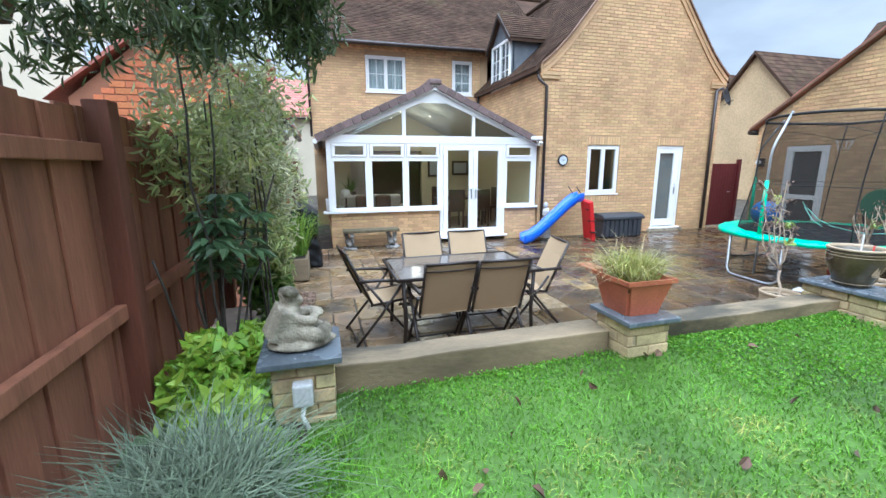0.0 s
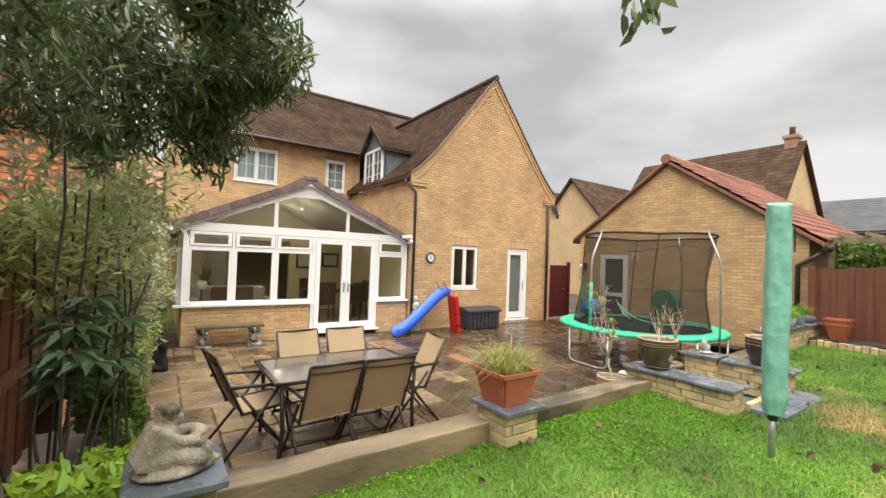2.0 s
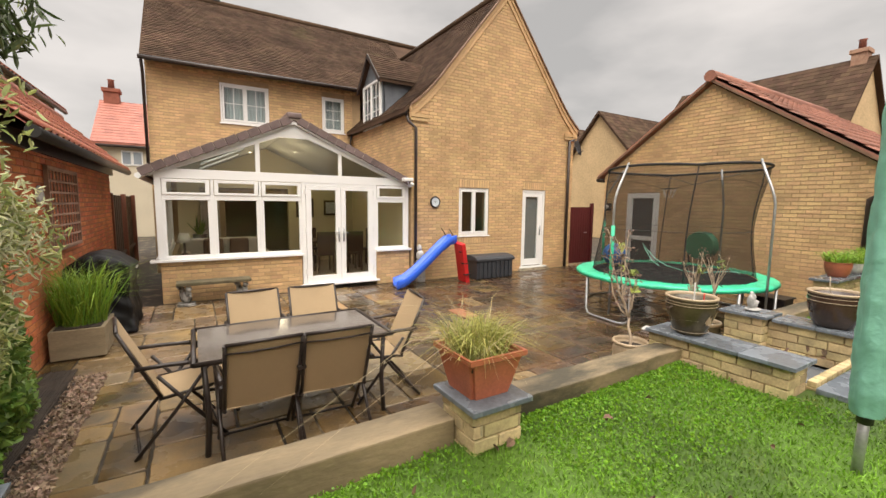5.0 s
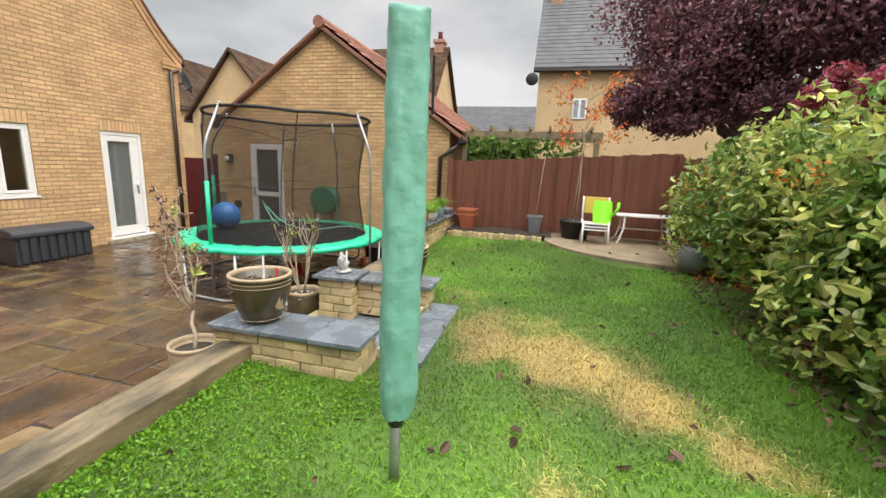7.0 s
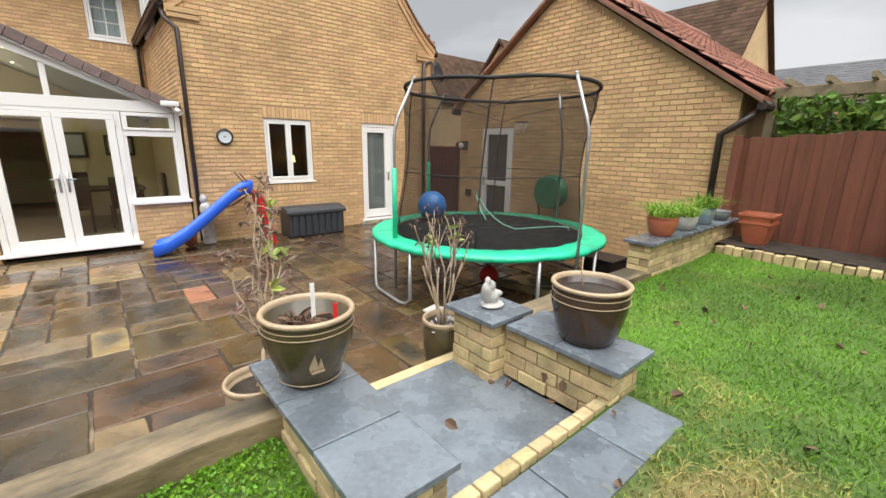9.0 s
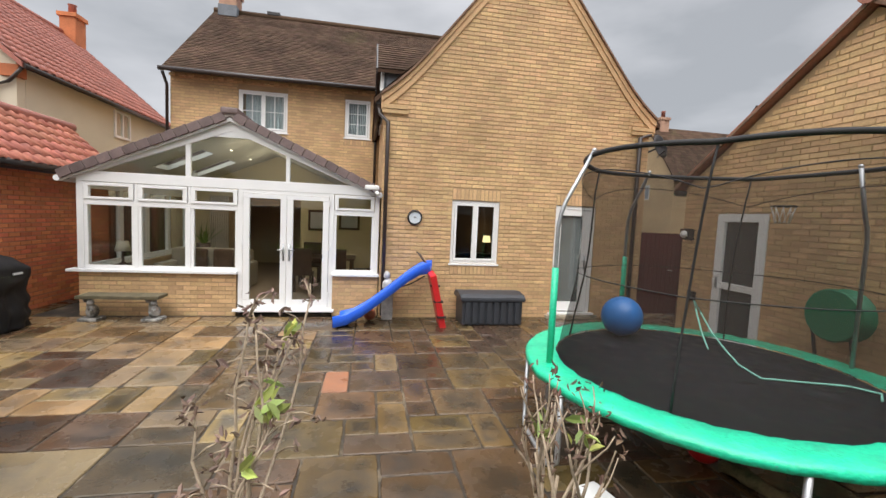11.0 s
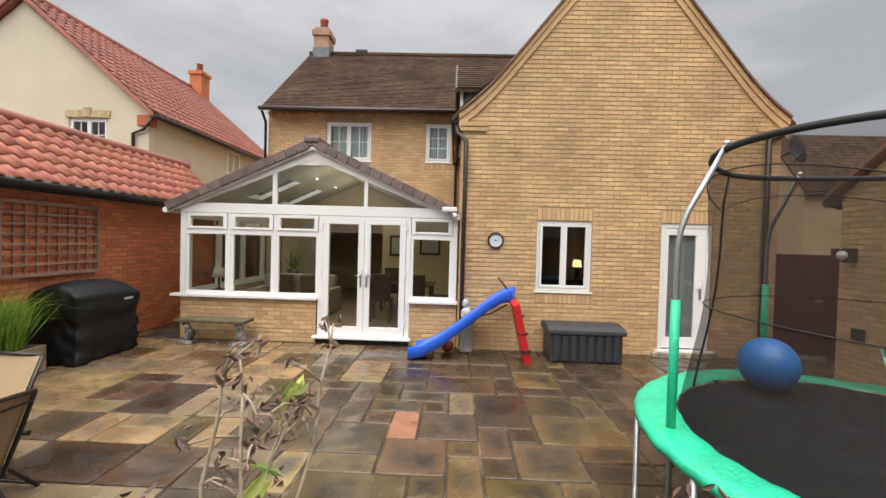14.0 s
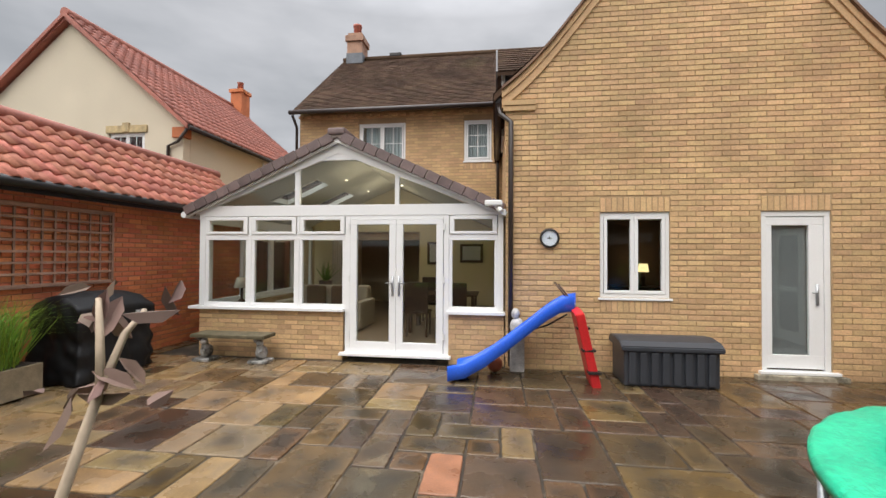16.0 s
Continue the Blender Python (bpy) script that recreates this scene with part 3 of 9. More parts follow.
def poly(bm, pts, depth):
    """A prism: the outline pts, pushed along the vector depth."""
    a = [bm.verts.new(p) for p in pts]
    b = [bm.verts.new(Vector(p) + Vector(depth)) for p in pts]
    n = len(pts)
    bm.faces.new(a)
    bm.faces.new(b[::-1])
    for i in range(n):
        bm.faces.new((a[(i + 1) % n], a[i], b[i], b[(i + 1) % n]))
    bmesh.ops.recalc_face_normals(bm, faces=bm.faces)
    return bm


RNG = np.random.default_rng(7)


def leaves(centres, length, width, aim=None, spread=1.0, fold=0.25, rng=RNG, vary=0.4):
    """Leaf blades at the given centres: verts and faces. aim: the mean direction of their tips."""
    c = np.asarray(centres, float)
    n = len(c)
    d = rng.normal(size=(n, 3)) * spread
    if aim is not None:
        d = d + np.asarray(aim, float)
    d /= np.linalg.norm(d, axis=1, keepdims=True) + 1e-9
    s = np.cross(d, rng.normal(size=(n, 3)))
    s /= np.linalg.norm(s, axis=1, keepdims=True) + 1e-9
    up = np.cross(s, d)
    k = (1 + vary * rng.uniform(-1, 1, size=(n, 1)))
    L, W = length * k, width * k
    base, tip = c - d * L * 0.5, c + d * L * 0.5 - up * L * 0.12
    low, high = c - d * L * 0.22, c + d * L * 0.18 - up * L * 0.03
    v = np.stack([base, low + s * W * 0.42 + up * W * fold, high + s * W * 0.46 + up * W * fold, tip, high - s * W * 0.46 + up * W * fold, low - s * W * 0.42 + up * W * fold], axis=1).reshape(-1, 3)
    i = np.arange(n)[:, None] * 6
    f = np.concatenate([i + np.array([[0, 1, 2, 3]]), i + np.array([[0, 3, 4, 5]])], axis=0)
    return v, f


def blob_points(n, c, r, rng=RNG, shell=0.5, lumps=9):
    """Points in an uneven crown: several lumps within an ellipsoid, denser towards the outside."""
    c, r = np.array(c, float), np.array(r, float)
    d = rng.normal(size=(lumps, 3))
    d /= np.linalg.norm(d, axis=1, keepdims=True)
    lc = c + d * r * rng.uniform(0.35, 0.72, size=(lumps, 1))
    lr = r * rng.uniform(0.34, 0.55, size=(lumps, 1))
    w = rng.integers(0, lumps, n)
    q = rng.normal(size=(n, 3))
    q /= np.linalg.norm(q, axis=1, keepdims=True)
    return lc[w] + q * lr[w] * (rng.uniform(shell, 1.0, size=(n, 1)) ** 0.6) * rng.uniform(0.75, 1.12, size=(n, 1))


def clump(name, pts, length, width, material, parent=None, label="", aim=None, spread=1.0):
    v, f = leaves(pts, length, width, aim, spread)
    return raw(name, v, f, material, parent, label)


def blades(base, height, width, lean, rng=RNG):
    """Grass blades: two-segment upright strips."""
    b = np.asarray(base, float)
    n = len(b)
    a = rng.uniform(0, 2 * math.pi, n)
    side = np.stack([np.cos(a), np.sin(a), np.zeros(n)], 1)
    ln = rng.normal(size=(n, 3)) * lean
    ln[:, 2] = 0
    h = height * rng.uniform(0.5, 1.3, size=(n, 1))
    mid = b + ln * h * 0.35 + np.array([0, 0, 1]) * h * 0.6
    tip = b + ln * h * 1.1 + np.array([0, 0, 1]) * h * (1 - 0.35 * np.linalg.norm(ln, axis=1, keepdims=True).clip(0, 1.5))
    w = width * rng.uniform(0.7, 1.3, size=(n, 1))
    v = np.stack([b - side * w / 2, b + side * w / 2, mid + side * w * 0.4, mid - side * w * 0.4, tip], 1).reshape(-1, 3)
    i = np.arange(n)[:, None] * 5
    f = [list(x) for x in np.concatenate([i + np.array([[0, 1, 2]]), i + np.array([[0, 2, 3]]), i + np.array([[3, 2, 4]])], 0)]
    return v, [[int(q) for q in x] for x in f]


def bricks(rects, proud, axis, sign, chamfer=0.004):
    """Brick faces standing proud of a wall. rects: (u0, u1, z0, z1); axis 'y' or 'x' with the wall's plane at value; sign: which way they face."""
    r = np.asarray(rects, float)
    n = len(r)
    u0, u1, z0, z1 = r.T
    w, d = proud
    c = chamfer
    front, back = w + 0 * u0, w - sign * d + 0 * u0
    cols = [(u0, back, z0), (u1, back, z0), (u1, back, z1), (u0, back, z1), (u0 + c, front, z0 + c), (u1 - c, front, z0 + c), (u1 - c, front, z1 - c), (u0 + c, front, z1 - c)]
    v = np.stack([np.stack((p[0], p[1], p[2]) if axis == "y" else (p[1], p[0], p[2]), 1) for p in cols], 1).reshape(-1, 3)
    i = np.arange(n)[:, None] * 8
    quads = np.array([[4, 5, 6, 7], [0, 1, 5, 4], [1, 2, 6, 5], [2, 3, 7, 6], [3, 0, 4, 7]])
    if (axis == "y") != (sign < 0):
        quads = quads[:, ::-1]
    f = np.concatenate([i + q[None] for q in quads], 0)
    return v, f


def courses(u0, u1, z0, z1, inside, length=0.225, course=0.075, seed=1):
    """Stretcher bond between u0 and u1: rects of the bricks for which inside(u0, u1, z0, z1) gives the trimmed u range, or None."""
    rng = random.Random(seed)
    out = []
    k = 0
    z = z0
    while z < z1 - 0.01:
        u = u0 - (length / 2 if k % 2 else 0)
        while u < u1 - 0.01:
            a, b = max(u, u0), min(u + length - 0.006, u1)
            for a2, b2 in inside(a, b, z, z + course - 0.010):
                if b2 - a2 > 0.03:
                    j = rng.uniform(-0.0015, 0.0015)
                    out.append((a2, b2, z + j, z + course - 0.010 + j))
            u += length
        z += course
        k += 1
    return out


def clip_holes(a, b, z0, z1, holes):
    segs = [(a, b)]
    for h0, h1, k0, k1 in holes:
        if z1 > k0 + 0.005 and z0 < k1 - 0.005:
            nxt = []
            for s0, s1 in segs:
                if h0 > s0:
                    nxt.append((s0, min(s1, h0 - 0.004)))
                if h1 < s1:
                    nxt.append((max(s0, h1 + 0.004), s1))
            segs = [s for s in nxt if s[1] - s[0] > 0.03]
    return segs


def brick_wall(parent, rects, plane, axis, sign, mat_joined, mat_single, pick, proud=0.008, name="brick"):
    """The bricks for which pick() holds become parts of their own (300 at most); the rest one joined part."""
    single = [r for r in rects if pick(r)][:290]
    keep = set(single)
    rest = [r for r in rects if r not in keep]
    if rest:
        v, f = bricks(rest, (plane, proud + 0.004), axis, sign)
        o = raw("brickwork", v, f, mat_joined, parent)
        o["kind"] = "stuff"
    cache = {}
    po = ORIGIN.get(parent.name, Vector())
    for r in single:
        key = (round(r[1] - r[0], 2), round(r[3] - r[2], 2))
        if key not in cache:
            v, f = bricks([(0, key[0], 0, key[1])], (0.0, proud + 0.004), axis, sign)
            me = bpy.data.meshes.new(name)
            me.from_pydata(v.tolist(), [], f.tolist())
            me.materials.append(mat_single)
            cache[key] = me
        ob = new(name, cache[key])
        ob.parent = parent
        ob.location = Vector((r[0], plane, r[2]) if axis == "y" else (plane, r[0], r[2])) - po
    return single


def roof_tiles(name, o, u, v, width, length, tw, gauge, material, parent, keep=None, lift=0.022, thick=0.014, gap=0.004):
    """Plain tiles in broken bond on a slope: o the lower corner, u along the eaves, v up the slope (unit vectors)."""
    o, u, v = (np.array(q, float) for q in (o, u, v))
    nrm = np.cross(u, v)
    nrm /= np.linalg.norm(nrm)
    if nrm[2] < 0:
        nrm = -nrm
    V, F = [], []
    rng = np.random.default_rng(3)
    rows = int(length / gauge)
    for i in range(rows + 1):
        s = i * gauge
        e = min(length, s + gauge * 1.25)
        if e - s < 0.02:
            continue
        x = -(tw / 2) * (i % 2)
        while x < width:
            a, b = max(0, x) + gap / 2, min(width, x + tw) - gap / 2
            x += tw
            if b - a < 0.02 or (keep and not keep((a + b) / 2, s)):
                continue
            j = rng.uniform(-0.003, 0.003)
            lo, hi = lift + j, 0.006
            base = len(V)
            for (p, q, h) in ((a, s, lo), (b, s, lo), (b, e, hi), (a, e, hi), (a, s, lo - thick), (b, s, lo - thick)):
                V.append(o + u * p + v * q + nrm * h)
            F += [[base, base + 1, base + 2, base + 3], [base + 4, base + 5, base + 1, base]]
    ob = raw(name, np.array(V), F, material, parent)
    ob["kind"] = "stuff"
    return ob


def pantile_mesh(tw, gauge, seg=6):
    """One S-shaped clay tile: verts (u, v, h) and faces."""
    V, F = [], []
    for j, (q, lift) in enumerate(((0.0, 0.03), (gauge * 1.12, 0.004))):
        for i in range(seg + 1):
            t = i / seg
            h = 0.028 * math.sin(2 * math.pi * t) + 0.02
            V.append((t * tw * 1.02, q, h + lift))
    for i in range(seg + 1):
        V.append((V[i][0], 0.0, V[i][2] - 0.02))
    n = seg + 1
    for i in range(seg):
        F.append([i, i + 1, n + i + 1, n + i])
        F.append([2 * n + i, 2 * n + i + 1, i + 1, i])
    return V, F


def pantiles(o, u, v, width, length, tw, gauge, material, parent, single=True, keep=None):
    o, u, v = Vector(o), Vector(u), Vector(v)
    w = u.cross(v)
    if w.z < 0:
        w = -w
    pv, pf = pantile_mesh(tw, gauge)
    cols, rows = int(width / tw), int(length / gauge)
    if single:
        me = bpy.data.meshes.new("pantile")
        me.from_pydata([tuple(u * a + v * b + w * c) for a, b, c in pv], [], pf)
        me.materials.append(material)
        me.polygons.foreach_set("use_smooth", [True] * len(me.polygons))
        po = ORIGIN.get(parent.name, Vector())
        for i in range(rows):
            for k in range(cols):
                ob = new("pantile", me)
                ob.parent = parent
                ob.location = o + u * (k * tw) + v * (i * gauge) - po
    else:
        V, F = [], []
        for i in range(rows):
            for k in range(cols):
                if keep and not keep(k * tw, i * gauge):
                    continue
                b = len(V)
                V += [tuple(o + u * (a + k * tw) + v * (c + i * gauge) + w * d) for a, c, d in pv]
                F += [[q + b for q in f] for f in pf]
        ob = raw("roof_tiles", np.array(V), F, material, parent, smooth=True)
        ob["kind"] = "stuff"

# ---------------------------------------------------------------- ground, patio, lawn
bm = B()
box(bm, -400, 400, -400, 400, -0.35, -0.06)
tagged(part("ground", bm, JOINT), "dark bare ground sheet under and beyond the garden", "ground", kind="structure")

patio = thing("patio", (4.9, 5.9, 0), "wet multicoloured sandstone paving with dark joints", "patio", kind="structure")
bm = B()
box(bm, -0.72, 11.8, 2.6, 13.3, -0.06, -0.012)
part("bedding", bm, JOINT, patio)
GX, GY, CELL, CELL_Y = -0.383, 2.654, 0.289, 0.297
NX, NY = 38, 22
taken = np.zeros((NX + 8, NY + 8), bool)
fr = random.Random(11)
flag_meshes = {}


def flag_mesh(w, h, k, stone):
    key = (w, h, k, stone.name)
    if key not in flag_meshes:
        b_ = B()
        rr_ = random.Random(w * 100 + h * 10 + k)
        W_, H_ = w * CELL - 0.012, h * CELL_Y - 0.012
        # riven outline: each side is chipped by a few millimetres
        edge_ = []
        for (x0, y0), (x1, y1), n_ in (((0, 0), (W_, 0), 4 * w), ((W_, 0), (W_, H_), 4 * h), ((W_, H_), (0, H_), 4 * w), ((0, H_), (0, 0), 4 * h)):
            for i in range(n_):
                x, y = x0 + (x1 - x0) * i / n_, y0 + (y1 - y0) * i / n_
                c_ = rr_.uniform(0.0, 0.007) + (0.006 if i == 0 else 0)
                edge_.append((x + (c_ if x < W_ / 2 else -c_) * (x in (0, W_)), y + (c_ if y < H_ / 2 else -c_) * (y in (0, H_))))
        mx_, my_ = W_ / 2, H_ / 2
        rings_ = []
        for z_, inset in ((-0.04, 0.0), (-0.007, 0.0), (0.0, 0.006)):
            rings_.append([b_.verts.new((x + (mx_ - x) * inset / mx_, y + (my_ - y) * inset / my_, z_ + (rr_.uniform(-0.0015, 0.0008) if z_ == 0 else 0))) for x, y in edge_])
        for lo_r, hi_r in zip(rings_, rings_[1:]):
            for i in range(len(edge_)):
                b_.faces.new((lo_r[i], lo_r[(i + 1) % len(edge_)], hi_r[(i + 1) % len(edge_)], hi_r[i]))
        b_.faces.new(rings_[-1])
        me_ = bpy.data.meshes.new("flagstone")
        b_.to_mesh(me_)
        b_.free()
        me_.materials.append(stone)
        flag_meshes[key] = me_
    return flag_meshes[key]


def lay(i, j, w, h, red=False):
    taken[i:i + w, j:j + h] = True
    # paler stones towards the west, partly painting in sky mirrored by the wet paving
    me_ = flag_mesh(w, h, fr.randint(0, 2), FLAG_PALE if fr.random() < min(0.72, max(0.04, (16 - i) / 11)) else FLAG)
    if red:
        me_ = me_.copy()
        me_.materials[0] = FLAG_RED
    ob_ = new("flagstone", me_)
    ob_.parent = patio
    ob_.location = Vector((GX + i * CELL + 0.006, GY + j * CELL_Y + 0.006, fr.uniform(-0.003, 0.003))) - ORIGIN[patio.name]
    if red:
        ob_["label"] = "terracotta-coloured flagstone"


lay(17, 11, 1, 2, True)
for cell in ((18, 11, 2, 2), (17, 9, 2, 2), (19, 10, 1, 1), (19, 8, 1, 2), (18, 8, 1, 1), (20, 9, 1, 1), (20, 10, 1, 2), (20, 12, 2, 3), (21, 9, 2, 2), (21, 11, 1, 1),
             (22, 11, 3, 2), (20, 8, 2, 1), (15, 10, 2, 2), (15, 9, 2, 1), (16, 12, 1, 1), (16, 13, 2, 1), (18, 13, 1, 1), (19, 13, 1, 2), (17, 14, 2, 1), (17, 15, 1, 1),
             (18, 15, 3, 2), (16, 16, 2, 2), (15, 7, 3, 2), (12, 10, 1, 2)):
    lay(*cell)
for j in range(NY):
    for i in range(NX):
        if taken[i, j]:
            continue
        opts = [(3, 2), (2, 3), (2, 2), (2, 2), (2, 1), (3, 2), (1, 2), (2, 1)]
        fr.shuffle(opts)
        for w, h in opts + [(1, 1)]:
            if i + w <= NX and j + h <= NY and not taken[i:i + w, j:j + h].any():
                lay(i, j, w, h)
                break
# narrow strips towards the red-brick garage and the side passage
for i, (x0, x1, y0, y1) in enumerate([(-0.66, -0.39, 6.0 + k * 0.6, 6.59 + k * 0.6) for k in range(12)] + [(10.61, 11.5, 6.0 + k * 0.9, 6.89 + k * 0.9) for k in range(4)]):
    bm = B()
    box(bm, x0, x1, y0, y1, -0.04, 0.0, 0.005)
    part("flagstone", bm, FLAG, patio)


def lawn_z(x, y):
    z = 0.42 + 0.035 * np.clip(x, 0, 3) / 3 + 0.015 * np.clip(x - 3, 0, 8) + 0.05 * np.clip(1.9 - y, 0, 2) / 2
    return z + 0.012 * np.sin(x * 2.3 + y) + 0.008 * np.sin(y * 5.1 - x)


gx, gy = np.meshgrid(np.linspace(-1.0, 10.5, 93), np.linspace(-1.6, 2.62, 36), indexing="ij")
lv = np.stack([gx, gy, lawn_z(gx, gy)], -1).reshape(-1, 3)
ny = gx.shape[1]
lf = [[i * ny + j, (i + 1) * ny + j, (i + 1) * ny + j + 1, i * ny + j + 1] for i in range(gx.shape[0] - 1) for j in range(ny - 1)
      if not (4.52 < gx[i, 0] + 0.06 < 5.85 and gy[0, j] + 0.06 > 1.64)]
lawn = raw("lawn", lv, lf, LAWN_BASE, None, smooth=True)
tagged(lawn, "mown green lawn with straw-coloured bare patches", "lawn", kind="structure")

g = np.random.default_rng(21)
n = 170000
px = g.uniform(-0.3, 10.2, n)
py = g.uniform(-1.3, 2.42, n)
near = g.uniform(0, 1, n) < np.clip(1.25 - (np.abs(px - 3.2)) / 9, 0.25, 1)
pond_area = ((px > 4.62) & (px < 5.86) & (py > 1.30)) | ((px > 4.36) & (px < 6.02) & (py > 1.6))
kerb = (px > 8.0) & ((px - 8.0) * 0.75 + (py * -1.0) > 0.35)
hedge_edge = py < -1.15 + 0.1 * np.sin(px * 3)
kp = near & ~pond_area & ~kerb & ~hedge_edge
px, py = px[kp], py[kp]
bv, bf = blades(np.stack([px, py, lawn_z(px, py) - 0.004], 1), 0.040, 0.006, 0.8, g)
grass = raw("grass", bv, bf, LAWN)
tagged(grass, "short green grass with yellowed straw patches", "grass", kind="stuff")

# soft weeds and longer grass along the sleepers
pw = []
for x0, x1, y0, y1, n_, in ((2.45, 4.35, 1.55, 2.41, 6600), (0.25, 2.0, 2.0, 2.4, 900), (4.0, 4.4, 1.3, 1.65, 500), (6.1, 8.0, 2.1, 2.38, 900)):
    q = np.stack([g.uniform(x0, x1, n_), y1 - (y1 - y0) * g.uniform(0, 1, n_) ** 2.0], 1)
    pw.append(np.column_stack([q, lawn_z(q[:, 0], q[:, 1]) + g.uniform(0.005, 0.045, n_)]))
v, f = leaves(np.concatenate(pw), 0.019, 0.014, (0, 0, 0.2), 1.0, rng=g)
weeds = raw("weeds", v, f, L_BED)
tagged(weeds, "bright green low weeds growing along the sleeper wall", "weeds", kind="stuff")
# fallen leaves
q = np.stack([g.uniform(0, 9, 130), g.uniform(-1.1, 2.3, 130)], 1)
v, f = leaves(np.column_stack([q, lawn_z(q[:, 0], q[:, 1]) + 0.03]), 0.06, 0.04, None, 1.0, rng=g)
tagged(raw("fallen_leaves", v, f, DRY), "small brown fallen leaves scattered on the lawn", "leaves", kind="stuff")

# soil of the beds
for x0, x1, y0, y1, z in ((-0.78, 0.02, -1.5, 2.2, 0.44), (-0.6, -0.3, 2.3, 6.2, 0.03), (-0.8, 10.4, -1.62, -1.08, 0.525), (9.7, 10.4, 0.5, 2.5, 0.66)):
    bm = B()
    bmesh.ops.create_grid(bm, x_segments=40, y_segments=12, size=0.5)
    for v_ in bm.verts:
        v_.co = Vector((x0 + (v_.co.x + 0.5) * (x1 - x0), y0 + (v_.co.y + 0.5) * (y1 - y0), z + 0.02 * noise.noise(v_.co * 23)))
    tagged(part("soil_bed", bm, SOIL), "dark damp soil of a planting bed", "soil", kind="structure")
bm = B()
box(bm, -0.8, -0.26, 2.3, 6.0, -0.05, 0.01)
tagged(part("bed_base", bm, SOIL), "dark soil strip beside the paving", "soil", kind="structure")
pts = np.column_stack([g.uniform(-0.3, -0.02, 2600), g.uniform(2.7, 6.0, 2600), g.uniform(0.003, 0.02, 2600)])
v, f = leaves(pts, 0.03, 0.026, None, 1.0, 0.5, rng=g)
tagged(raw("gravel", v, f, GRAVEL), "reddish and buff gravel strip beside the paving", "gravel", kind="stuff")

# sleepers
wall = thing("sleeper_wall", (2.3, 2.53, 0), "weathered timber sleeper retaining wall between lawn and patio", "retaining wall", kind="structure")
for x0, x1 in ((0.17, 2.06), (2.44, 4.42), (6.04, 8.0)):
    for z0, z1, dy in ((0.0, 0.19, 0.02), (0.195, 0.39, 0.008), (0.395, 0.605, 0)):
        bm = B()
        box(bm, x0, x1, 2.42 + dy, 2.65 - dy, z0, z1, 0.012)
        bmesh.ops.subdivide_edges(bm, edges=[e for e in bm.edges if abs((e.verts[0].co - e.verts[1].co).x) > 1], cuts=14)
        for v_ in bm.verts:
            v_.co += Vector((0, 1, 1)) * 0.009 * noise.noise(v_.co * 2.7)
        part("sleeper", bm, SLEEPER, wall)

# ---------------------------------------------------------------- house
house = thing("house", (5.2, 13.3, 0), "two-storey buff brick house with brown tiled roof and gabled wing", "house")
GA, GW = 7.88, 2.74


def gable_z(x):
    u = abs(x - GA)
    if u < 1.9:
        return 7.2 - 1.24 * u
    k = (u - 1.9) / (GW - 1.9)
    return 4.844 - 1.24 * 0.84 * k + 0.22 * k * k


WIN, DOOR = (6.52, 7.45, 1.04, 2.24), (8.61, 9.46, 0.07, 2.24)
part("gable_wall", poly(B(), [(5.212, 9.208, -0.05), (6.52, 9.208, -0.05), (6.52, 9.208, gable_z(6.52) - 0.06), (6.0, 9.208, gable_z(6.0) - 0.06), (5.5, 9.208, gable_z(5.5) - 0.06), (5.212, 9.208, gable_z(5.212) - 0.06)], (0, 0.29, 0)), MORTAR, house)
bm = B()
poly(bm, [(6.52, 9.208, 2.24), (7.45, 9.208, 2.24), (7.45, 9.208, gable_z(7.45) - 0.06), (6.52, 9.208, gable_z(6.52) - 0.06)], (0, 0.29, 0))
poly(bm, [(6.52, 9.208, -0.05), (7.45, 9.208, -0.05), (7.45, 9.208, 1.04), (6.52, 9.208, 1.04)], (0, 0.29, 0))
poly(bm, [(7.45, 9.208, -0.05), (8.61, 9.208, -0.05), (8.61, 9.208, gable_z(8.61) - 0.06), (7.88, 9.208, 7.14), (7.45, 9.208, gable_z(7.45) - 0.06)], (0, 0.29, 0))
poly(bm, [(8.61, 9.208, 2.24), (9.46, 9.208, 2.24), (9.46, 9.208, gable_z(9.46) - 0.06), (8.61, 9.208, gable_z(8.61) - 0.06)], (0, 0.29, 0))
poly(bm, [(8.61, 9.208, -0.05), (9.46, 9.208, -0.05), (9.46, 9.208, 0.05), (8.61, 9.208, 0.05)], (0, 0.29, 0))
poly(bm, [(9.46, 9.208, -0.05), (10.52, 9.208, -0.05), (10.52, 9.208, gable_z(10.5) - 0.06), (10.2, 9.208, gable_z(10.2) - 0.06), (9.8, 9.208, gable_z(9.8) - 0.06), (9.46, 9.208, gable_z(9.46) - 0.06)], (0, 0.29, 0))
gw2 = part("gable_wall", bm, MORTAR, house)


def in_gable(a, b, z0, z1):
    top = z1 + 0.10
    while b > a and gable_z(b) < top:
        b -= 0.02
    while b > a and gable_z(a) < top:
        a += 0.02
    return clip_holes(a, b, z0, z1, [(WIN[0], WIN[1], WIN[2] - 0.21, WIN[3] + 0.215), (DOOR[0], DOOR[1], -1, DOOR[3] + 0.215)]) if b - a > 0.03 else []


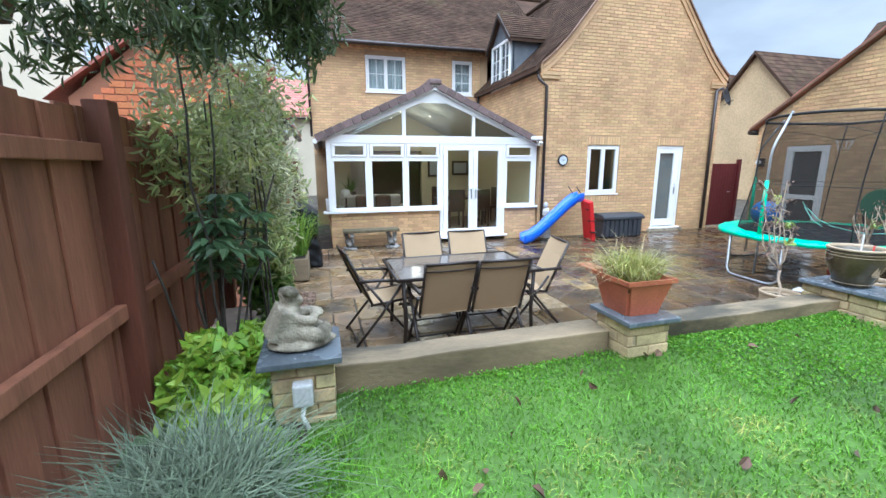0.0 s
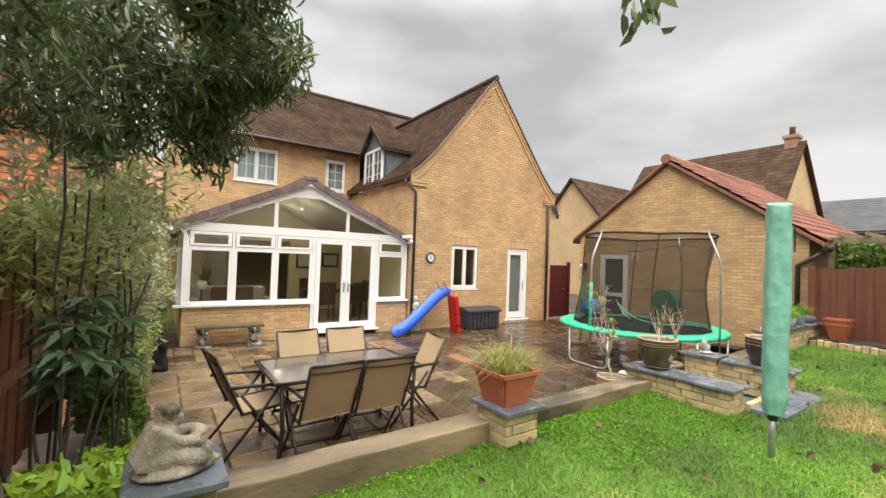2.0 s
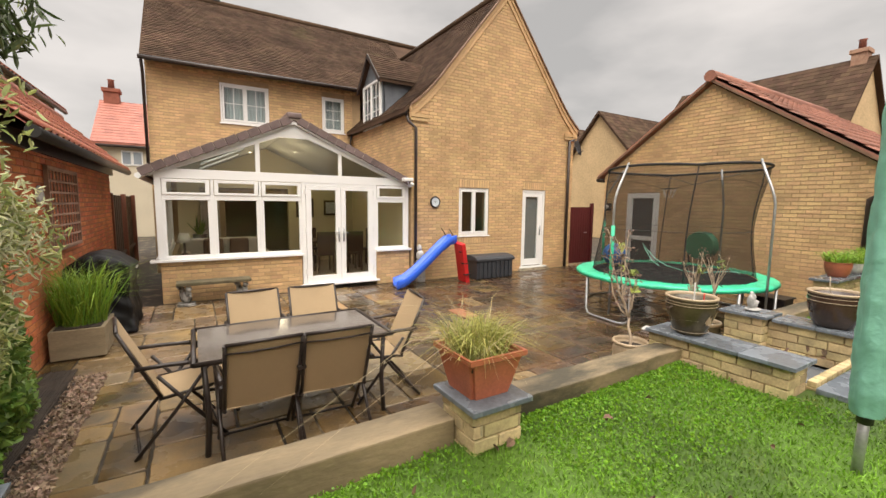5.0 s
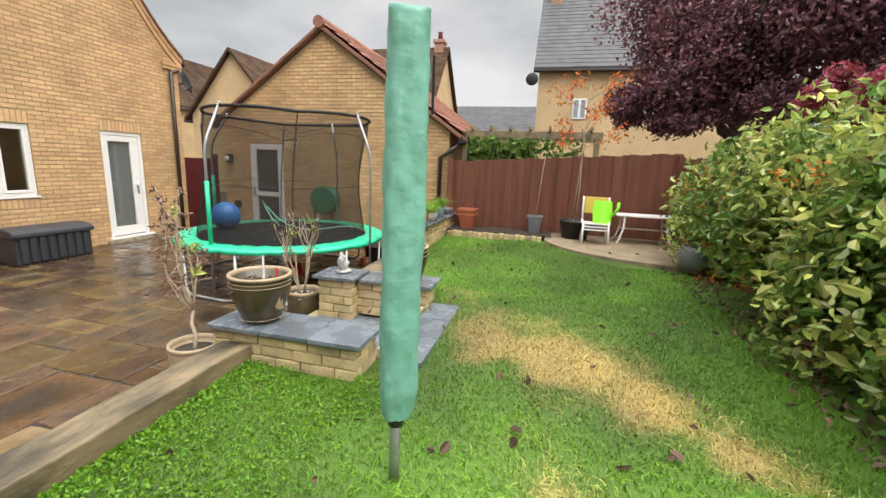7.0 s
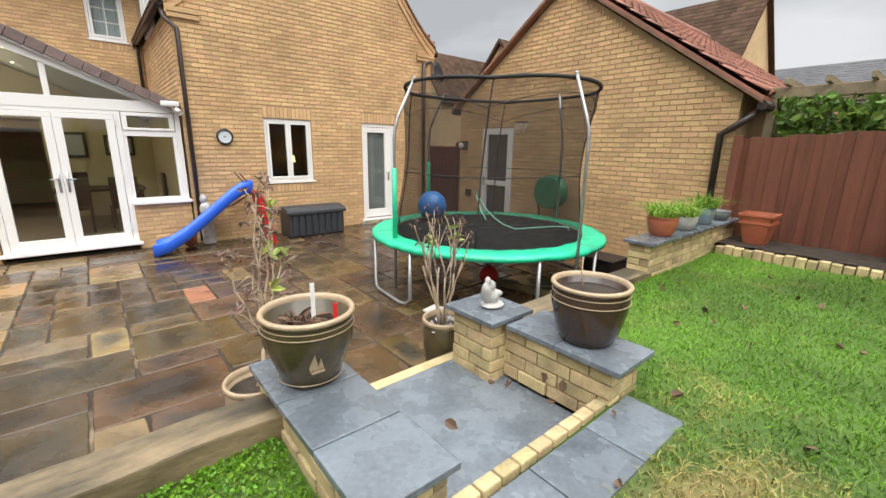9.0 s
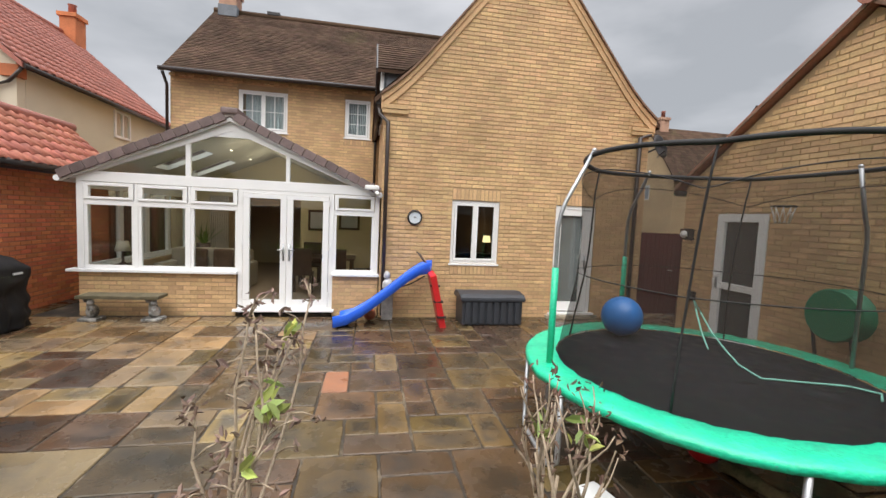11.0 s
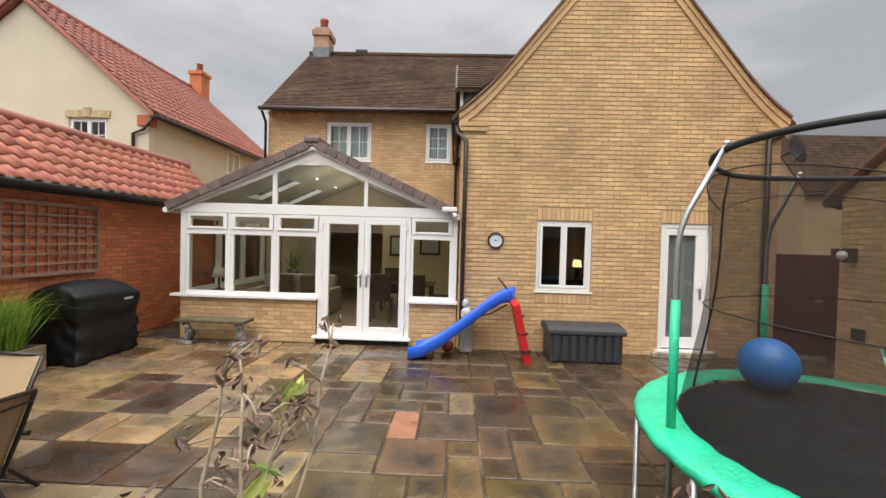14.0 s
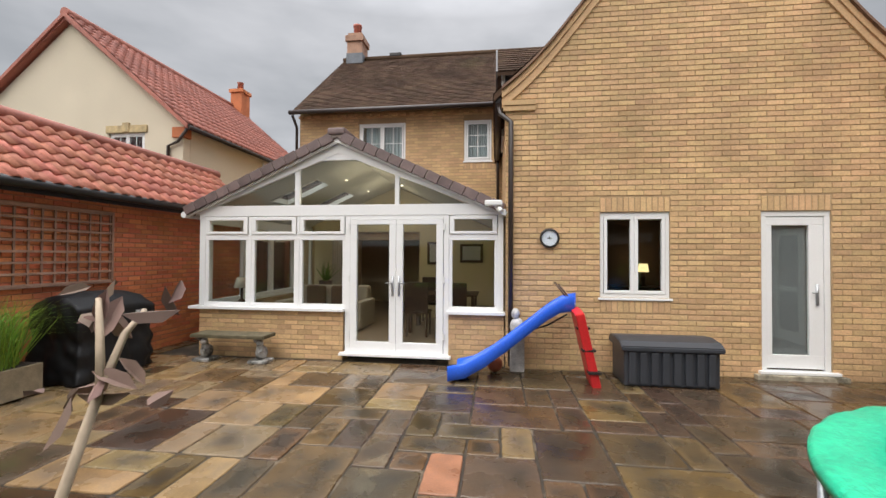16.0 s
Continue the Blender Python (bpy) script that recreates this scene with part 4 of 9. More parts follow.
rects = courses(5.2, 10.52, 0.0, 7.0, in_gable)
soldier = [(WIN[0] + 0.005 + k * 0.0775, WIN[0] + 0.005 + k * 0.0775 + 0.067, WIN[3] + 0.006, WIN[3] + 0.209) for k in range(12)]
soldier += [(DOOR[0] + 0.005 + k * 0.077, DOOR[0] + 0.005 + k * 0.077 + 0.067, DOOR[3] + 0.006, DOOR[3] + 0.209) for k in range(11)]
soldier += [(WIN[0] + 0.005 + k * 0.0775, WIN[0] + 0.005 + k * 0.0775 + 0.067, WIN[2] - 0.205, WIN[2] - 0.04) for k in range(12)]
brick_wall(gw2, rects + soldier, 9.2, "y", -1, BRICK, BRICK_O, lambda r: 5.2 < r[0] < 8.6 and 0.55 < r[2] < 2.2)
# corbelled verge band, kneelers and tile edge
for s in (-1, 1):
    xs = [GA + s * GW * k / 40 for k in range(41)]
    bm = B()
    poly(bm, [(x, 9.150, gable_z(x) + 0.0) for x in xs] + [(x, 9.150, gable_z(x) - 0.11) for x in xs[::-1]], (0, 0.055, 0))
    part("verge_band", bm, BRICK, house)
    bm = B()
    poly(bm, [(x, 9.172, gable_z(x) - 0.114) for x in xs] + [(x, 9.172, gable_z(x) - 0.25) for x in xs[::-1]], (0, 0.035, 0))
    part("verge_band", bm, BRICK, house)
    bm = B()
    poly(bm, [(x, 9.11, gable_z(x) + 0.05) for x in xs] + [(x, 9.11, gable_z(x) + 0.004) for x in xs[::-1]], (0, 0.08, 0))
    part("verge_tiles", bm, VERGE_CLAY, house)
    x0, x1 = (5.16, 5.62) if s < 0 else (10.1, 10.58)
    for k in range(2):
        bm = B()
        box(bm, x0, x1, 9.16 - 0.012 * k, 9.22, 3.72 + 0.078 * k, 3.79 + 0.078 * k, 0.004)
        part("kneeler_brick", bm, BRICK, house)
    rpts = [GA + s * u for u in (0, 1.9)], [GA + s * u for u in (1.9, GW + 0.12)]
    for x0, x1 in rpts:
        z0, z1 = gable_z(x0), gable_z(x1) if abs(x1 - GA) <= GW else 3.98
        low, high = Vector((x1, 9.2, z1)), Vector((x0, 9.2, z0))
        vdir = (high - low).normalized()
        length = (high - low).length
        bm = B()
        nrm = Vector((s * vdir.z * s, 0, 0))
        poly(bm, [(x0, 9.2, z0), (x1, 9.2, z1), (x1, 9.2, z1 - 0.1), (x0, 9.2, z0 - 0.1)], (0, 7.2, 0))
        part("roof_deck", bm, TILE_BROWN, house)
        if s < 0:
            roof_tiles("roof_tiles", low, (0, 1, 0), vdir, 6.2, length, 0.17, 0.105, TILE_BROWN, house)
bm = B()
tube(bm, [(GA, 9.12, 7.24), (GA, 16.0, 7.24)], 0.09, 10)
part("ridge_tiles", bm, TILE_BROWN, house)

# wing's side wall, with bricks
bm = B()
box(bm, 5.208, 5.45, 9.5, 13.3, -0.05, 3.9)
box(bm, 5.208, 5.211, 9.212, 9.5, -0.05, 3.86)
wing_side = part("side_wall", bm, MORTAR, house)
sr = courses(9.2, 13.3, 2.325, 3.9, lambda a, b, z0, z1: [(a, b)], seed=4)
brick_wall(wing_side, sr, 5.2, "x", -1, BRICK, BRICK_O, lambda r: False)
bm = B()
box(bm, 10.23, 10.5, 9.5, 16, -0.05, 3.9)
part("side_wall", bm, BRICK, house)

# main block
UW, SW = (1.58, 2.79, 3.94, 4.97), (4.27, 4.94, 3.95, 4.97)
bm = B()
for x0, x1, z0, z1 in ((-0.02, 1.58, -0.05, 5.3), (1.58, 2.79, 4.97, 5.3), (1.58, 2.79, 2.0, 3.94), (2.79, 4.27, 2.0, 5.3), (4.27, 4.94, 4.97, 5.3), (4.27, 4.94, 2.0, 3.95), (4.94, 5.45, -0.05, 5.3)):
    box(bm, x0, x1, 13.29, 13.55, z0, z1)
main_wall = part("rear_wall", bm, MORTAR, house)
mr_ = courses(-0.02, 5.2, 2.1, 5.25, lambda a, b, z0, z1: clip_holes(a, b, z0, z1, [(UW[0], UW[1], UW[2] - 0.11, UW[3] + 0.08), (SW[0], SW[1], SW[2] - 0.2, SW[3] + 0.08)]), seed=6)
mr_ += [(SW[0] + k * 0.0745, SW[0] + k * 0.0745 + 0.064, SW[2] - 0.19, SW[2] - 0.04) for k in range(9)]
brick_wall(main_wall, mr_, 13.283, "y", -1, BRICK, BRICK_O, lambda r: False)
for k in range(24):
    part("dentil_brick", box(B(), -0.02 + k * 0.225, 0.1 + k * 0.225, 13.2, 13.29, 5.14, 5.2), BRICK_O, house)
bm = B()
box(bm, -0.02, 0.24, 13.55, 19.9, -0.05, 5.3)
poly(bm, [(-0.02, 13.3, 5.3), (-0.02, 19.9, 5.3), (-0.02, 16.6, 8.1)], (0.26, 0, 0))
part("end_wall", bm, BRICK, house)
bm = B()
poly(bm, [(-0.1, 12.97, 5.2), (-0.1, 16.6, 8.2), (-0.1, 20.2, 5.2), (-0.1, 16.6, 8.05)], (10.6, 0, 0))
part("roof_deck", bm, TILE_BROWN, house)
vd = Vector((0, 3.63, 3.0)).normalized()
roof_tiles("roof_tiles", (-0.1, 12.95, 5.215), (1, 0, 0), vd, 7.9, 4.7, 0.17, 0.105, TILE_BROWN, house)
bm = B()
tube(bm, [(-0.12, 16.6, 8.24), (10.4, 16.6, 8.24)], 0.1, 10)
part("ridge_tiles", bm, TILE_BROWN, house)
ch = part("chimney", box(box(box(B(), 0.1, 0.62, 16.3, 16.9, 7.7, 8.75, 0.01), 0.05, 0.67, 16.25, 16.95, 8.75, 8.95, 0.01), 0.12, 0.6, 16.32, 16.88, 8.95, 9.05, 0.01), CHIMNEY_BRICK, house)
part("lead_flashing", box(B(), 0.08, 0.64, 16.28, 16.92, 8.0, 8.35, 0.01), LEAD, ch)
part("chimney_pot", lathe(B(), [(0.13, 0), (0.13, 0.3), (0.15, 0.32), (0.15, 0.38), (0.11, 0.38)], (0.36, 16.6, 9.05), 16), PANTILE, ch)
part("ridge_vent", box(B(), 1.5, 1.9, 16.5, 16.7, 8.28, 8.4, 0.02), BLACK_PL, house)


def gutter(pts, r=0.055):
    return part("gutter", tube(B(), pts, r, 10), GUTTER, house)


gutter([(-0.12, 12.9, 5.2), (5.2, 12.9, 5.2)])
gutter([(5.08, 9.25, 3.93), (5.08, 13.0, 3.93)])
gutter([(10.62, 9.25, 3.93), (10.62, 13.0, 3.93)])


def downpipe(pts, r=0.036):
    p = part("downpipe", tube(B(), pts, r, 10), GUTTER, house)
    return p


downpipe([(5.1, 9.3, 3.9), (5.12, 9.22, 3.7), (5.27, 9.13, 3.55), (5.27, 9.13, 0.05)])
downpipe([(10.6, 9.3, 3.9), (10.55, 9.2, 3.75), (10.27, 9.13, 3.66), (10.27, 9.13, 0.02)], 0.042)
downpipe([(-0.06, 12.95, 5.15), (-0.06, 13.2, 4.9), (-0.06, 13.2, 2.6)])
downpipe([(5.1, 13.1, 3.9), (5.1, 13.18, 3.7), (5.1, 13.18, 2.4)])


def window(name, x0, x1, z0, z1, y, lights, parent, bars=(0, 0), frame_w=0.05, sash=0.045, sill=True, inner=None):
    """A white casement window in a wall that faces -y."""
    w = part(name, B(), UPVC, parent)
    bm = B()
    for a, b, c, d in ((x0, x1, z1 - frame_w, z1), (x0, x1, z0, z0 + frame_w), (x0, x0 + frame_w, z0 + frame_w, z1 - frame_w), (x1 - frame_w, x1, z0 + frame_w, z1 - frame_w)):
        box(bm, a, b, y, y + 0.07, c, d, 0.004)
    n_ = lights
    step = (x1 - x0 - 2 * frame_w) / n_
    for k in range(1, n_):
        box(bm, x0 + frame_w + k * step - 0.018, x0 + frame_w + k * step + 0.018, y + 0.002, y + 0.07, z0 + frame_w, z1 - frame_w, 0.003)
    part("frame", bm, UPVC, w)
    for k in range(n_):
        a, b = x0 + frame_w + k * step + 0.006, x0 + frame_w + (k + 1) * step - 0.006
        c, d = z0 + frame_w + 0.004, z1 - frame_w - 0.004
        bm = B()
        for p, q, r_, s_ in ((a, b, d - sash, d), (a, b, c, c + sash), (a, a + sash, c + sash, d - sash), (b - sash, b, c + sash, d - sash)):
            box(bm, p, q, y - 0.012, y + 0.05, r_, s_, 0.005)
        nb_, nh_ = bars
        for i in range(1, nb_ + 1):
            xx = a + sash + (b - a - 2 * sash) * i / (nb_ + 1)
            box(bm, xx - 0.009, xx + 0.009, y + 0.005, y + 0.03, c + sash, d - sash)
        for i in range(1, nh_ + 1):
            zz = c + sash + (d - c - 2 * sash) * i / (nh_ + 1)
            box(bm, a + sash, b - sash, y + 0.006, y + 0.029, zz - 0.009, zz + 0.009)
        part("sash", bm, UPVC, w)
        gl = part("pane", box(B(), a + sash, b - sash, y + 0.016, y + 0.02, c + sash, d - sash), GLASS, w)
        gl.visible_shadow = False
    if sill:
        part("sill", box(B(), x0 - 0.03, x1 + 0.03, y - 0.05, y + 0.05, z0 - 0.035, z0 - 0.002, 0.006), UPVC, w)
    return w


window("kitchen_window", *WIN, 9.23, 2, house)
window("bedroom_window", *UW, 13.31, 2, house, (1, 1))
window("landing_window", *SW, 13.31, 1, house, (1, 2))
for x0, x1 in ((1.7, 2.7), (4.33, 4.88)):
    bm = B()
    bmesh.ops.create_grid(bm, x_segments=60, y_segments=2, size=0.5)
    for v_ in bm.verts:
        v_.co = Vector((x0 + (v_.co.x + 0.5) * (x1 - x0), 13.50 + 0.02 * math.sin(v_.co.x * 70), 3.98 + (v_.co.y + 0.5) * 0.95))
    tagged(part("net_curtain", bm, NET_WHITE), "pale folded net curtain behind an upstairs window", "curtain")

# back door of the wing
door = part("back_door", B(), UPVC, house, "white half-glazed back door")
bm = B()
for a, b, c, d in ((8.61, 9.46, 2.17, 2.24), (8.61, 8.68, 0.11, 2.17), (9.39, 9.46, 0.11, 2.17)):
    box(bm, a, b, 9.225, 9.30, c, d, 0.004)
part("frame", bm, UPVC, door)
bm = B()
for a, b, c, d in ((8.685, 9.385, 2.05, 2.165), (8.685, 9.385, 0.13, 0.31), (8.685, 8.755, 0.31, 2.05), (9.21, 9.385, 0.31, 2.05)):
    box(bm, a, b, 9.235, 9.285, c, d, 0.006)
part("leaf", bm, UPVC, door)
part("pane", box(B(), 8.755, 9.21, 9.255, 9.259, 0.31, 2.05), GLASS, door).visible_shadow = False
part("sill", box(B(), 8.56, 9.53, 9.14, 9.28, 0.065, 0.105, 0.008), UPVC, door)
bm = B()
tube(bm, [(9.30, 9.225, 0.98), (9.30, 9.225, 1.26)], 0.018, 8)
tube(bm, [(9.30, 9.20, 1.15), (9.22, 9.19, 1.15)], 0.009, 8)
part("handle", bm, STEEL, door)
part("door_step", box(B(), 8.5, 9.6, 9.1, 9.2, -0.04, 0.06, 0.01), STONE, house)
bm = B()
for k in range(8):
    box(bm, -0.042, 0.042, -0.002, 0.002, 0.15, 2.1, 0, pose(8.72 + k * 0.074, 9.305, 0, 0, 0, -16))
blind = part("vertical_blind", bm, BLIND)
tagged(blind, "grey vertical blind hanging behind the glazed door", "blind")

# dormer on the wing's west slope
dorm = part("dormer", B(), LEAD, house)
Y0, Y1 = 10.93, 12.3
bm = B()
poly(bm, [(5.22, Y0, 3.86), (5.22, Y1, 3.86), (5.22, Y1, 5.12), (5.22, Y0, 5.12)], (0.05, 0, 0))
poly(bm, [(5.2, Y0 - 0.05, 5.12), (5.2, Y1 + 0.05, 5.12), (5.2, (Y0 + Y1) / 2, 5.78)], (0.06, 0, 0))
part("front_boards", bm, LEAD, dorm)
for yy in (Y0, Y1 - 0.05):
    part("cheek", poly(B(), [(5.24, yy, 3.9), (5.24, yy, 5.14), (6.35, yy, 5.14)], (0, 0.05, 0)), LEAD, dorm, "grey lead-clad cheek")
ym = (Y0 + Y1) / 2
for s, ye in ((-1, Y0 - 0.14), (1, Y1 + 0.14)):
    bm = B()
    poly(bm, [(5.08, ye, 5.02), (5.08, ym, 5.84), (5.08, ym, 5.76), (5.08, ye, 4.95)], (1.7, 0, 0))
    part("dormer_roof", bm, TILE_BROWN, dorm)
    vv = Vector((0, (ym - ye), 0.82)).normalized()
    roof_tiles("roof_tiles", (5.08, ye, 5.03), (1, 0, 0), vv, 1.6, 1.12, 0.17, 0.105, TILE_BROWN, dorm)
    bm = B()
    poly(bm, [(5.05, ye, 5.03), (5.05, ym, 5.85), (5.05, ym, 5.73), (5.05, ye + s * -0.02, 4.92)], (0.035, 0, 0))
    part("bargeboard", bm, GUTTER, dorm)
bm = B()
for a, b, c, d in ((Y0 + 0.06, Y1 - 0.06, 3.88, 3.95), (Y0 + 0.06, Y1 - 0.06, 5.03, 5.1), (Y0 + 0.06, Y0 + 0.13, 3.95, 5.03), (Y1 - 0.13, Y1 - 0.06, 3.95, 5.03), (ym - 0.05, ym + 0.05, 3.95, 5.03)):
    box(bm, 5.16, 5.23, a, b, c, d, 0.005)
for yy in (Y0 + 0.37, Y1 - 0.37):
    box(bm, 5.175, 5.2, yy - 0.01, yy + 0.01, 3.95, 5.03)
for zz in (4.31, 4.67):
    box(bm, 5.176, 5.199, Y0 + 0.1, Y1 - 0.1, zz - 0.01, zz + 0.01)
part("window_frame", bm, UPVC, dorm)
part("pane", box(B(), 5.19, 5.195, Y0 + 0.1, Y1 - 0.1, 3.95, 5.03), GLASS, dorm)

# kitchen behind the window: plain lined room
room = thing("kitchen_room", (8, 11, 0), "dim kitchen with brown walls seen through its window", "room", kind="structure")
part("floor", box(B(), 5.5, 10.2, 9.5, 13.2, 0.0, 0.05), FLOOR_IN, room)
KITCHEN_WALL = mat("brown_kitchen_wall", (0.16, 0.11, 0.07), 0.8, 0.12, 2, 60, 0.1)
part("wall", box(B(), 5.5, 10.2, 12.6, 12.7, 0.05, 2.4), KITCHEN_WALL, room)
part("partition", box(B(), 8.55, 8.6, 9.5, 12.6, 0.05, 2.4), KITCHEN_WALL, room)
part("ceiling_lining", box(B(), 5.46, 10.22, 9.5, 13.2, 2.4, 2.45), CEIL, room)
kl = thing("table_lamp", (8.1, 12.2, 1.0), "lit table lamp with a warm yellow drum shade", "lamp")
part("stem", lathe(B(), [(0.09, 0), (0.09, 0.03), (0.03, 0.05), (0.05, 0.18), (0.02, 0.3), (0.02, 0.34)], (8.1, 12.2, 1.0), 16), DARK_WOOD, kl)
part("shade", lathe(B(), [(0.11, 0.30), (0.085, 0.47), (0.083, 0.47), (0.108, 0.30)], (8.1, 12.2, 1.0), 20), glow("lit_shade", (1.0, 0.74, 0.36), 1.3), kl)
cab = thing("kitchen_sideboard", (7.7, 12.3, 0), "dark wooden sideboard below the kitchen window", "sideboard")
part("body", box(B(), 6.9, 8.5, 12.0, 12.5, 0.05, 1.0, 0.01), DARK_WOOD, cab)
lamp_d = bpy.data.lights.new("kitchen_lamp", "POINT")
lamp_d.energy, lamp_d.color, lamp_d.shadow_soft_size = 0.6, (1, 0.68, 0.35), 0.1
lo_ = new("kitchen_lamp", lamp_d)
lo_.location = (8.1, 12.2, 1.66)

# ---------------------------------------------------------------- conservatory
cons = thing("conservatory", (2.7, 9.3, 0), "white-framed gabled conservatory on a buff brick base", "conservatory")
CY = 9.28
bm = B()
poly(bm, [(0.308, CY + 0.008, -0.05), (2.72, CY + 0.008, -0.05), (2.72, CY + 0.24, -0.05), (0.5, CY + 0.24, -0.05), (0.5, 13.2, -0.05), (0.308, 13.2, -0.05)], (0, 0, 0.79))
cbase = part("base_wall", bm, MORTAR, cons)
cbase_e = part("base_wall", box(B(), 4.36, 5.18, CY + 0.008, CY + 0.24, -0.05, 0.74), MORTAR, cons)
one_run = lambda a, b, z0, z1: [(a, b)]
brick_wall(cbase, courses(0.3, 2.72, 0.0, 0.735, one_run, seed=9), CY, "y", -1, BRICK, BRICK_O, lambda r: True)
brick_wall(cbase_e, courses(4.36, 5.18, 0.0, 0.735, one_run, seed=10), CY, "y", -1, BRICK, BRICK_O, lambda r: True)
sr2 = courses(CY, 13.2, 0.0, 0.735, lambda a, b, z0, z1: [(a, b)], seed=12)
brick_wall(cbase, sr2, 0.3, "x", -1, BRICK, BRICK_O, lambda r: False)
FY0, FY1 = CY + 0.03, CY + 0.10


def bars(lst, name, y0=FY0, y1=FY1, bev=0.006, parent=cons):
    bm_ = B()
    for a, b, c, d in lst:
        box(bm_, a, b, y0, y1, c, d, bev)
    return part(name, bm_, UPVC, parent)


bars([(0.27, 5.16, 2.23, 2.40)], "head_beam", FY0 - 0.01, FY1 + 0.02)
bars([(0.27, 0.37, 0.79, 2.23)], "corner_post", FY0 - 0.005, FY1 + 0.03)
bars([(5.09, 5.17, 0.79, 2.23)], "end_post", FY0 - 0.005, FY1 + 0.03)
for a, b in ((0.2, 2.74), (4.34, 5.2)):
    bars([(a - (0.05 if a < 1 else 0), b, 0.745, 0.79)], "sill", CY - 0.07, FY1 + 0.05)
cells = [(0.37, 1.12), (1.17, 1.94), (1.98, 2.74), (4.36, 5.09)]
bars([(1.12, 1.17, 0.79, 2.23)], "mullion")
bars([(1.94, 1.98, 0.79, 2.23)], "mullion")
for a, b in cells:
    w = part("window", B(), UPVC, cons)
    bars([(a, b, 1.85, 1.945)], "transom", FY0, FY1, parent=w)
    bars([(a, b, 0.79, 0.85), (a, a + 0.05, 0.85, 1.85), (b - 0.05, b, 0.85, 1.85)], "frame", FY0 + 0.008, FY1, parent=w)
    bars([(a + 0.01, b - 0.01, 2.165, 2.22), (a + 0.01, b - 0.01, 1.945, 1.985), (a + 0.01, a + 0.08, 1.985, 2.165), (b - 0.08, b - 0.01, 1.985, 2.165)], "fanlight_sash", FY0 - 0.018, FY1 - 0.02, parent=w)
    for c, d in ((0.85, 1.85), (1.985, 2.165)):
        gl = part("pane", box(B(), a + 0.04, b - 0.04, FY0 + 0.03, FY0 + 0.034, c, d), GLASS, w)
        gl.visible_shadow = False
# french doors
fd = part("french_doors", B(), UPVC, cons, "closed white french doors")
bars([(2.74, 2.82, 0.12, 2.23), (4.28, 4.36, 0.12, 2.23), (2.82, 4.28, 2.17, 2.23)], "frame", FY0 - 0.004, FY1 + 0.02, parent=fd)
bars([(2.68, 4.40, 0.085, 0.125)], "threshold", CY - 0.09, FY1, parent=fd)
for a, b, hx in ((2.825, 3.548, 3.50), (3.552, 4.275, 3.60)):
    lf_ = bars([(a, b, 2.09, 2.165), (a, b, 0.125, 0.29), (a, a + 0.105, 0.29, 2.09), (b - 0.105, b, 0.29, 2.09)], "leaf", FY0 - 0.02, FY1 - 0.02, parent=fd)
    part("pane", box(B(), a + 0.1, b - 0.1, FY0 + 0.01, FY0 + 0.014, 0.28, 2.1), GLASS, fd).visible_shadow = False
    s = -1 if hx < 3.55 else 1
    bm = B()
    tube(bm, [(hx, FY0 - 0.035, 1.0), (hx, FY0 - 0.035, 1.3)], 0.016, 8)
    tube(bm, [(hx, FY0 - 0.06, 1.2), (hx + s * 0.1, FY0 - 0.065, 1.19)], 0.011, 8)
    part("handle", bm, STEEL, fd, "chrome lever handle")
    for zz in (0.35, 1.2, 2.0):
        bm = B()
        box(bm, (a - 0.03 if s < 0 else b - 0.0), (a if s < 0 else b + 0.03), FY0 - 0.03, FY0, zz, zz + 0.1, 0.004)
        part("hinge", bm, WHITE_PL, fd)
# gable glazing
AX, AZ = 2.62, 3.36


def cg(x):
    return AZ - 0.445 * abs(x - AX)


for s in (-1, 1):
    bm = B()
    xs = (AX, AX + s * 2.42)
    poly(bm, [(xs[0], FY0 - 0.012, AZ), (xs[1], FY0 - 0.012, cg(xs[1])), (xs[1], FY0 - 0.012, cg(xs[1]) - 0.03), (xs[0], FY0 - 0.012, AZ - 0.15)], (0, 0.1, 0))
    part("raking_frame", bm, UPVC, cons)
bars([(1.90, 1.98, 2.40, 2.98)], "gable_mullion")
bars([(3.52, 3.59, 2.40, 2.86)], "gable_mullion")
bm = B()
poly(bm, [(2.24, FY0 - 0.004, 3.10), (2.94, FY0 - 0.004, 3.10), (2.70, FY0 - 0.004, 3.235), (2.54, FY0 - 0.004, 3.235)], (0, 0.06, 0))
part("apex_panel", bm, UPVC, cons)
for pts in ([(0.6, 2.4), (1.9, 2.4), (1.9, 2.97)], [(1.98, 2.4), (3.52, 2.4), (3.52, 2.92), (2.94, 3.12), (2.26, 3.12), (1.98, 3.0)], [(3.59, 2.4), (4.6, 2.4), (3.59, 2.86)]):
    bm = B()
    poly(bm, [(x, FY0 + 0.03, z) for x, z in pts], (0, 0.004, 0))
    part("gable_pane", bm, GLASS_G, cons).visible_shadow = False
# roof, with two roof windows in its western slope
ROOF_LIGHTS = ((1.00, 1.85, 10.20, 10.77), (1.00, 1.85, 11.63, 12.23))


